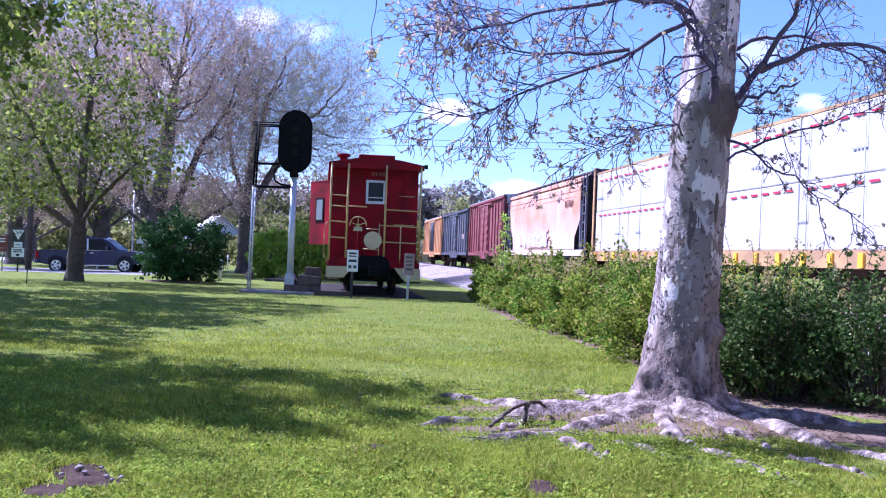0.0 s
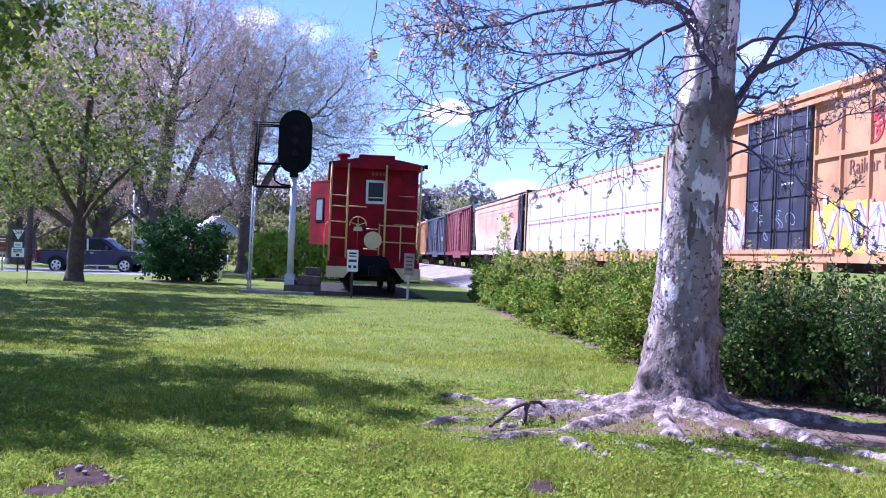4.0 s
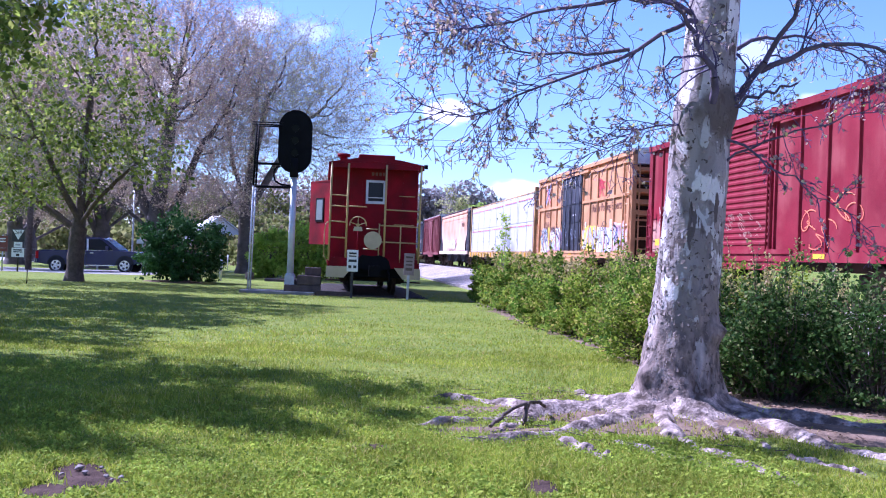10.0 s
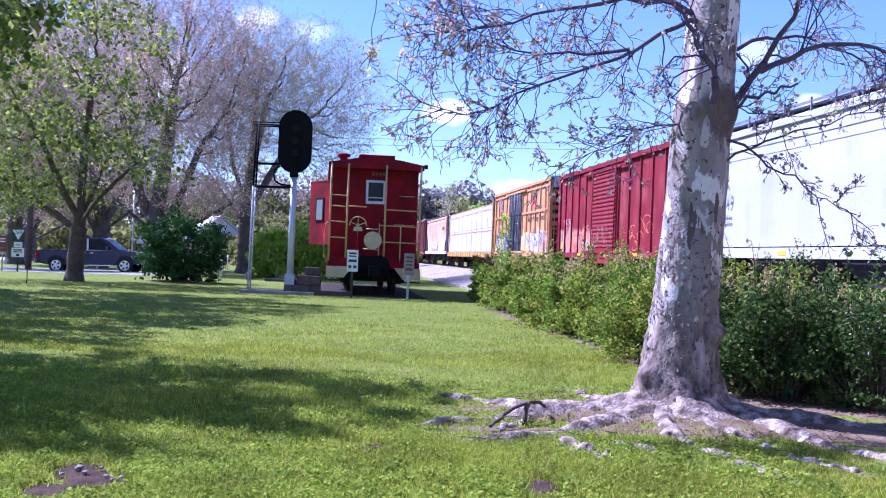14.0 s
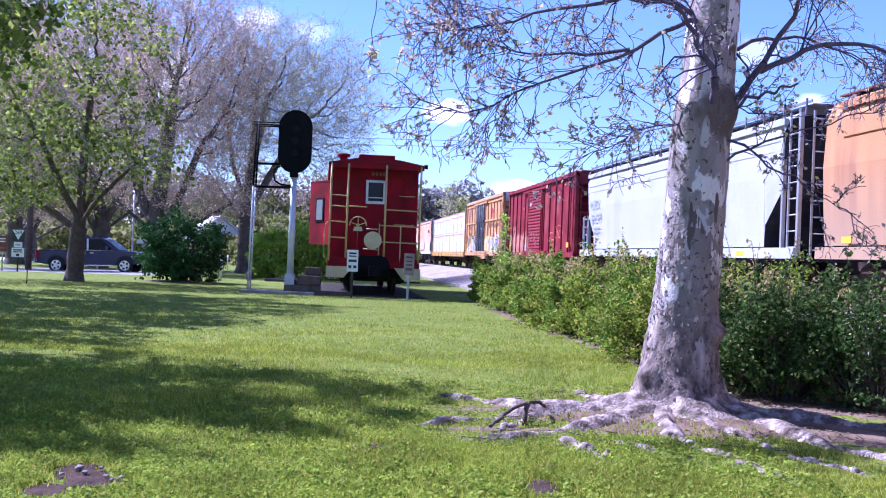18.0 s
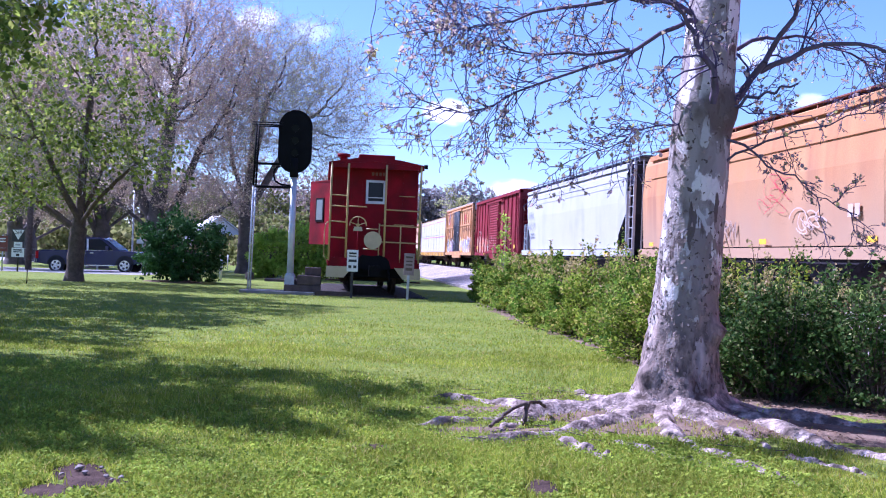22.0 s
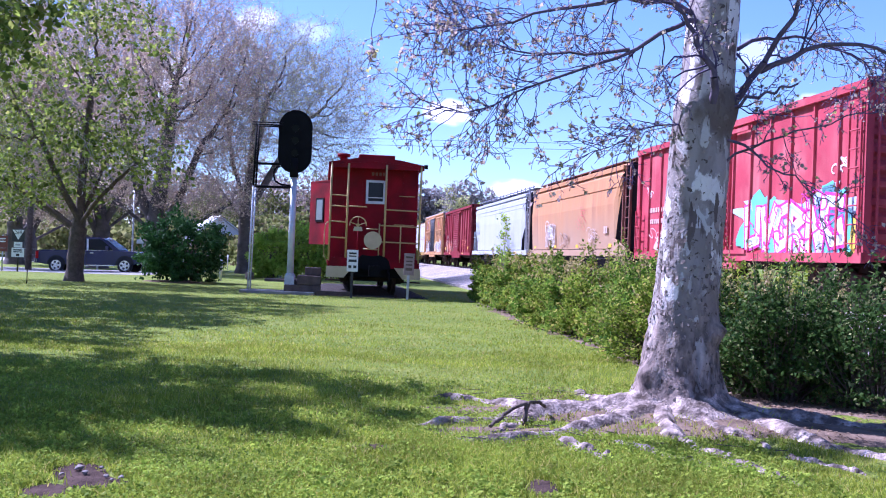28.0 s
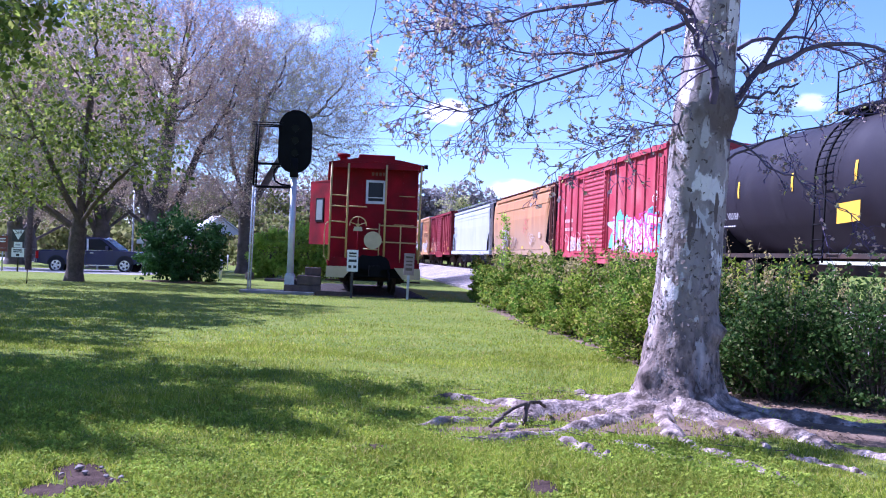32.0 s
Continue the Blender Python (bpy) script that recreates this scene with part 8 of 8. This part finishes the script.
    for x in (-1.2, 1.2):
        bm = bmesh.new()
        box(bm, x - 0.4, x + 0.4, -0.04, -0.004, 1.1, 2.3)
        part("window", bm, M_GLASS, h)
    # wire fence by the road
    f = thing("wire_fence", "low wire fence with steel posts along the road", "fence", pose(0, 0, 0))
    pm = bmesh.new()
    rod(pm, (0, 0, -0.1), (0, 0, 1.2), 0.03, n=6)
    me = mesh_of("post", pm, M_STEEL)
    for k in range(14):
        part("post", me, None, f, "", pose(-46 + 2.4 * k, 72, -0.2))
    for z in (0.35, 0.7, 1.1):
        bm = bmesh.new()
        rod(bm, (-46, 72, z - 0.2), (-14.8, 72, z - 0.2), 0.008, n=4)
        part("wire", bm, M_STEEL, f)
    # two overhead lines
    for z0, z1 in ((9.62, 10.35), (9.18, 9.9)):
        pts = []
        for k in range(41):
            x = -60 + 3.5 * k
            pts.append((x, 74, z0 + (z1 - z0) * (x + 5) / 20 * 0.45 + 0.00012 * (x - 10) ** 2))
        bm = bmesh.new()
        path_rod(bm, pts, 0.012, 4)
        ob = part("overhead_wire", bm, M_BLACK)
        tagged(ob, "thin dark overhead line spanning the sky", "overhead line")
    for x in (-60, 80):
        post("utility_pole", "wooden utility pole carrying the overhead lines", x, 74, 13, 0.16, M_WOODSTEP, "utility pole")


build_far_things()


# ---------- woods and hills beyond ----------
def woods(name, label, blobs, size, leafmat, rng, n_each):
    """Far woods: many leaf clumps, one joined mesh."""
    pts = []
    for x, y, z, rx, ry, rz in blobs:
        d = rng.normal(size=(n_each, 3))
        d /= np.linalg.norm(d, axis=1, keepdims=True)
        r = rng.uniform(0.5, 1.0, n_each)[:, None] * (1 + 0.2 * np.sin(d[:, :1] * 7 + x) * np.sin(d[:, 2:] * 8 + y))
        pts.append(np.array([x, y, z]) + d * r * np.array([rx, ry, rz]))
    v, f = leaves(np.concatenate(pts), size, rng, 0.0, 1.3)
    ob = part(name, arrays_mesh(name, v, f, leafmat))
    tagged(ob, label, "woods", kind="stuff")


def build_woods():
    rng = np.random.default_rng(44)
    src = {o.name: o for o in scene.objects if o.parent is None and o.name.startswith("budding_tree")}
    names = sorted(src)
    k = 0
    for x, y in ((-34, 86),):
        copy_thing(src[names[k % len(names)]], pose(x, y, -0.3, 0, 0, 70 * k + 40))
        k += 1
    low = []
    for x in np.arange(-66, -3, 1.5):
        low.append((x, rng.uniform(92, 112), rng.uniform(0.4, 2.0), rng.uniform(2, 4), 2, rng.uniform(1.5, 3.0)))
        low.append((x * 1.25, rng.uniform(125, 150), rng.uniform(2.0, 6.5), rng.uniform(3, 5), 3, rng.uniform(3, 5)))
    woods("undergrowth", "brownish green undergrowth at the edge of the far woods", low, 0.4, M_LEAF_WOODS, rng, 1300)
    # wooded bank behind, a solid low ridge with a ragged crest
    n = 120
    bm = bmesh.new()
    prev = None
    for k in range(n):
        x = -120 + 118 * k / (n - 1)
        top = 4.5 + 1.6 * noise.noise(Vector((x * 0.12, 3, 0))) + 1.0 * noise.noise(Vector((x * 0.7, 8, 0)))
        row = [bm.verts.new((x, y, z)) for y, z in ((170, -0.5), (172, top * 0.6), (176, top), (190, -0.5))]
        if prev:
            for a, b, c, d in zip(prev[:-1], prev[1:], row[1:], row[:-1]):
                bm.faces.new((a, b, c, d)).smooth = True
        prev = row
    ob = part("wooded_bank", bm, mat("wooded_bank_scrub", (0.11, 0.1, 0.05), 0.95, spec=0.05, var=0.4, scale=0.5, fine=3, bump=0.3, fine_amt=0.4))
    tagged(ob, "dull olive brown scrub bank beyond the road", "bank", kind="structure")
    pink = []
    for x in np.arange(-88, -6, 1.9):
        for z in (3.5, 7.0, 10.0):
            pink.append((x + rng.uniform(-1, 1), rng.uniform(138, 168), z + rng.uniform(-1.5, 1.5), 3.0, 3, 2.8))
    woods("far_tree_line", "hazy pinkish brown line of budding trees", pink, 0.34, leaf_mat("far_bud", (0.28, 0.23, 0.2), (0.4, 0.33, 0.28), 0.4, warm=(0.34, 0.36, 0.14), patch=0.2, lo=0.6, hi=1.3), rng, 420)
    hill = []
    for x in np.arange(-70, 60, 3.2):
        y = 235 + rng.uniform(-15, 25)
        top = 12 + 3.5 * math.sin(x * 0.09 + 2.2) + rng.uniform(-2, 2.5)
        for z in (4, top * 0.55, top * 0.85):
            hill.append((x + rng.uniform(-1, 1), y, z, 4.2, 4, 4.2))
    woods("far_wooded_hill", "hazy grey-brown wooded hill on the horizon", hill, 0.75, leaf_mat("hill_leaf", (0.26, 0.235, 0.22), (0.37, 0.335, 0.31), 0.4, warm=(0.4, 0.34, 0.34)), rng, 420)
    woods("far_green_tree", "fresh green tree standing before the far hill", [(6.4, 190, 8.2, 2.6, 3, 3.4), (8.2, 190, 6.6, 3.0, 3, 3.0), (5.0, 190, 5.6, 2.4, 3, 3.0)], 0.5, leaf_mat("fresh_leaf", (0.3, 0.42, 0.08), (0.42, 0.52, 0.12), 0.5), rng, 900)
    rows, tips = grow(rng, (1.2, 175, 0), (0, 0, 1), 9, 0.25, 3, (7, 6, 5), 0.6, 0, 0.12, 0.6, 7, 0.1, 0.3, 0.03)
    v, f = tubes(rows[:, :8], 4)
    t = thing("bare_tree", "bare grey tree before the far hill", "tree", pose(0, 0, 0))
    part("trunk", arrays_mesh("trunk", v, f, M_TWIG_GREY), None, t)
    v, f = leaves(tips[rng.integers(0, len(tips), 1800)] + rng.normal(size=(1800, 3)) * 0.3, 0.25, rng)
    part("crown", arrays_mesh("crown", v, f, M_LEAF_LIME), None, t)


build_woods()


# ---------- clouds ----------
def cloud_mat(seed, dens):
    m = bpy.data.materials.new("cloud_vapour")
    m.use_nodes = True
    N, L = m.node_tree.nodes, m.node_tree.links
    N.remove(N["Principled BSDF"])
    tc = N.new("ShaderNodeTexCoord")
    mp = N.new("ShaderNodeMapping")
    mp.inputs["Location"].default_value = (seed * 7.3, seed * 3.1, seed)
    L.new(tc.outputs["Object"], mp.inputs[0])
    n = N.new("ShaderNodeTexNoise")
    n.inputs["Scale"].default_value, n.inputs["Detail"].default_value = 2.2, 7.0
    L.new(mp.outputs[0], n.inputs["Vector"])
    g = N.new("ShaderNodeTexGradient")
    g.gradient_type = "SPHERICAL"
    L.new(tc.outputs["Object"], g.inputs[0])
    mul = N.new("ShaderNodeMath")
    mul.operation = "MULTIPLY"
    L.new(n.outputs[0], mul.inputs[0])
    L.new(g.outputs["Fac"], mul.inputs[1])
    r = N.new("ShaderNodeMapRange")
    r.interpolation_type = "SMOOTHSTEP"
    r.inputs[1].default_value, r.inputs[2].default_value, r.inputs[4].default_value = 0.08, 0.34, dens
    L.new(mul.outputs[0], r.inputs[0])
    em = N.new("ShaderNodeEmission")
    em.inputs[0].default_value, em.inputs[1].default_value = (1, 0.99, 0.97, 1), 1.0
    tr = N.new("ShaderNodeBsdfTransparent")
    mx = N.new("ShaderNodeMixShader")
    L.new(r.outputs[0], mx.inputs[0])
    L.new(tr.outputs[0], mx.inputs[1])
    L.new(em.outputs[0], mx.inputs[2])
    L.new(mx.outputs[0], N["Material Output"].inputs[0])
    return m


def build_clouds():
    for k, (x, z, w, h, dens) in enumerate(((0, 258, 62, 32, 0.95), (-345, 408, 62, 34, 0.5), (-250, 392, 60, 30, 0.25), (125, 125, 70, 26, 0.9), (545, 385, 60, 45, 0.3), (640, 300, 50, 25, 0.35), (-520, 300, 120, 60, 0.7))):
        bm = bmesh.new()
        vs = [bm.verts.new((a, 0, b)) for a, b in ((-1, -1), (1, -1), (1, 1), (-1, 1))]
        bm.faces.new(vs)
        for v in bm.verts:
            v.co = Vector((v.co.x, v.co.z * 1.0, 0))
        ob = part("cloud", bm, cloud_mat(k + 1.0, dens), m=pose(x, 1850, z, 90, 0, 0) @ Matrix.Diagonal((w, h, 1, 1)))
        ob.visible_shadow = False
        tagged(ob, "small soft white fair-weather cloud", "cloud", kind="structure")


build_clouds()


# ---------- grass ----------
def build_grass():
    rng = np.random.default_rng(77)

    def blades(name, n, y0, y1, hmin, hmax, width, material, power, label):
        u = rng.random(n)
        y = (y0 ** (1 - power) + u * (y1 ** (1 - power) - y0 ** (1 - power))) ** (1 / (1 - power))
        x = rng.uniform(-1, 1, n) * (y * 0.44 + 0.4)
        keep = np.ones(n, bool)
        for cx, cy, rx, ry, tu in SOIL:
            c, s = math.cos(tu), math.sin(tu)
            dx, dy = (x - cx) * c + (y - cy) * s, -(x - cx) * s + (y - cy) * c
            d = (dx / rx) ** 2 + (dy / ry) ** 2
            keep &= (d > 1.0 + rng.normal(size=n) * 0.3) | (rng.random(n) < (0.3 if rx > 0.5 else 0.015))
        keep &= x < 4.0 - 0.0853 * y + rng.normal(size=n) * 0.12
        # little grows on the roots
        near = np.flatnonzero((x > -0.5) & (x < 4.8) & (y > 7.0) & (y < 12.2) & keep)
        ridge = np.concatenate(ROOT_LINES)[::2]
        gap = np.full(len(near), 9.0)
        for px, py in ridge:
            gap = np.minimum(gap, (x[near] - px) ** 2 + (y[near] - py) ** 2)
        keep[near] &= (gap > 0.085 ** 2) | (rng.random(len(near)) < 0.08)
        # thin and thick places
        dens = 0.65 + 0.35 * np.sin(x * 2.1 + 1.3 * np.sin(y * 1.7)) * np.sin(y * 2.6 + x)
        keep &= rng.random(n) < dens + 0.25
        x, y = x[keep], y[keep]
        m = len(x)
        z = ground_z(x, y)
        a = rng.uniform(0, 2 * np.pi, m)
        tall = 1 + 0.5 * np.sin(x * 1.3 + 2 * np.sin(y * 0.9)) * np.sin(y * 1.1)
        h = rng.uniform(hmin, hmax, m) * np.clip(tall, 0.6, 1.6)
        w = width * rng.uniform(0.7, 1.3, m)
        lean = rng.normal(size=(m, 2)) * 0.55 * h[:, None]
        p = np.stack([x, y, z], 1)
        d = np.stack([np.cos(a) * w, np.sin(a) * w, np.zeros(m)], 1)
        mid = p + np.concatenate([lean * 0.3, (h * 0.6)[:, None]], 1)
        tip = p + np.concatenate([lean, h[:, None]], 1)
        v = np.stack([p - d, p + d, mid + d * 0.7, mid - d * 0.7, tip, tip], 1)[:, :5].reshape(-1, 3)
        i = np.arange(m)[:, None] * 5
        f = np.concatenate([i + np.array([[0, 1, 2]]), i + np.array([[0, 2, 3]]), i + np.array([[3, 2, 4]])])
        ob = part(name, arrays_mesh(name, v, f, material))
        tagged(ob, label, "grass", kind="stuff")

    blades("grass", 210000, 5.2, 16, 0.02, 0.055, 0.004, M_GRASS, 1.7, "short green and yellow-green grass blades")
    blades("grass", 90000, 14, 40, 0.018, 0.042, 0.007, M_GRASS, 1.6, "grass tufts further over the lawn")
    # low broad-leaved clover
    n = 100000
    y = 5.2 + rng.random(n) ** 1.4 * 7
    x = rng.uniform(-1, 1, n) * (y * 0.44 + 0.3)
    dens = np.sin(x * 1.1 + 0.6) * np.sin(y * 0.9 + x * 0.5) + 0.45 + 0.35 * np.sin(x * 6.3 + 2 * np.sin(y * 4.1)) * np.sin(y * 5.7)
    keep = (rng.random(n) < dens) & (x < 3.3 - 0.0853 * y)
    for cx, cy, rx, ry, tu in SOIL:
        keep &= ((x - cx) / rx) ** 2 + ((y - cy) / ry) ** 2 > 1.1
    x, y = x[keep], y[keep]
    p = np.stack([x, y, ground_z(x, y) + rng.uniform(0.012, 0.055, len(x))], 1)
    v, f = leaves(p, 0.016, rng, 0.5, 1.2)
    ob = part("clover", arrays_mesh("clover", v, f, leaf_mat("clover_leaf", (0.18, 0.275, 0.026), (0.36, 0.45, 0.055), 0.4, patch=2.0, lo=0.6, hi=1.25)))
    tagged(ob, "low clover leaves among the grass", "clover", kind="stuff")
    # rosettes of broader weeds in the near lawn
    n = 8000
    y = 5.4 + rng.random(n) ** 1.3 * 7
    x = rng.uniform(-1, 1, n) * (y * 0.44 + 0.3)
    keep = (rng.random(n) < 0.35 + 0.5 * np.sin(x * 1.7 + 1.0) * np.sin(y * 1.3 + 0.8 * x)) & (x < 3.3 - 0.0853 * y)
    for cx, cy, rx, ry, tu in SOIL:
        keep &= ((x - cx) / rx) ** 2 + ((y - cy) / ry) ** 2 > 1.2
    x, y = np.repeat(x[keep], 7), np.repeat(y[keep], 7)
    a = rng.uniform(0, 2 * np.pi, len(x))
    d = rng.uniform(0.012, 0.04, len(x))
    x, y = x + d * np.cos(a), y + d * np.sin(a)
    p = np.stack([x, y, ground_z(x, y) + rng.uniform(0.02, 0.06, len(x))], 1)
    v, f = leaves(p, 0.021, rng, 0.45, 1.5)
    ob = part("lawn_weeds", arrays_mesh("lawn_weeds", v, f, leaf_mat("weed_leaf", (0.17, 0.255, 0.026), (0.39, 0.46, 0.06), 0.45, patch=2.5, lo=0.7, hi=1.3)))
    tagged(ob, "low broad-leaved weeds among the near grass", "weeds", kind="stuff")
    # fallen twigs and dry litter
    segs = []
    for _ in range(150):
        yy = rng.uniform(8.2, 11.5)
        xx = rng.uniform(0.2, 4.6)
        a = rng.uniform(0, 6.28)
        ln = rng.uniform(0.04, 0.22)
        segs.append((xx, yy, 0.03, xx + ln * math.cos(a), yy + ln * math.sin(a), 0.03 + rng.uniform(-0.015, 0.03), 0.004, 0.0025))
    v, f = tubes(segs, 4)
    ob = part("fallen_twigs", arrays_mesh("fallen_twigs", v, f, M_BARK))
    tagged(ob, "scattered dry twigs around the roots", "twigs", kind="stuff")
    n = 1500
    x, y = rng.uniform(1.0, 5.4, n), rng.uniform(8.9, 12.0, n)
    v, f = leaves(np.stack([x, y, ground_z(x, y) + 0.02], 1), 0.022, rng, 0.8)
    ob = part("leaf_litter", arrays_mesh("leaf_litter", v, f, leaf_mat("dry_leaf", (0.2, 0.12, 0.07), (0.34, 0.24, 0.16), 0.15)))
    tagged(ob, "dry brown leaf litter under the tree and hedge", "leaf litter", kind="stuff")


build_grass()


# ---------- what moves ----------
def travel(t):
    """How far the train has rolled, in metres, slowing slightly."""
    return 3.393 * (t - 0.21086 * t * t / 64 + 0.033755 * t ** 3 / 2000)


def motions():
    ts = [0, 2, 4, 6, 8, 10, 12, 14, 16, 18, 20, 22, 24, 26, 28, 30, 32]
    for car, u in CARS:
        walk(car, [(t, on_track(u + travel(t))) for t in ts])
    for k, (ob, amount) in enumerate(SWAYING):
        b = ob.location.copy()
        rows = []
        for t in np.arange(0, 32.1, 1.0):
            rows.append((float(t), pose(*b, amount * 0.35 * math.sin(0.9 * t + k), amount * (0.4 * math.sin(1.3 * t + 1.7 * k) + 0.012 * t), amount * 0.4 * math.sin(0.7 * t + 2.1 * k))))
        walk(ob, rows)
    turn = []
    for k in range(240):
        t = 32 * k / 239
        turn.append((t, math.degrees(travel(t) / 0.46)))
    for w in WHEELSETS:
        x, y, z = w.location
        walk(w, [(t, pose(x, y, z, 0, a, 0)) for t, a in turn])


motions()
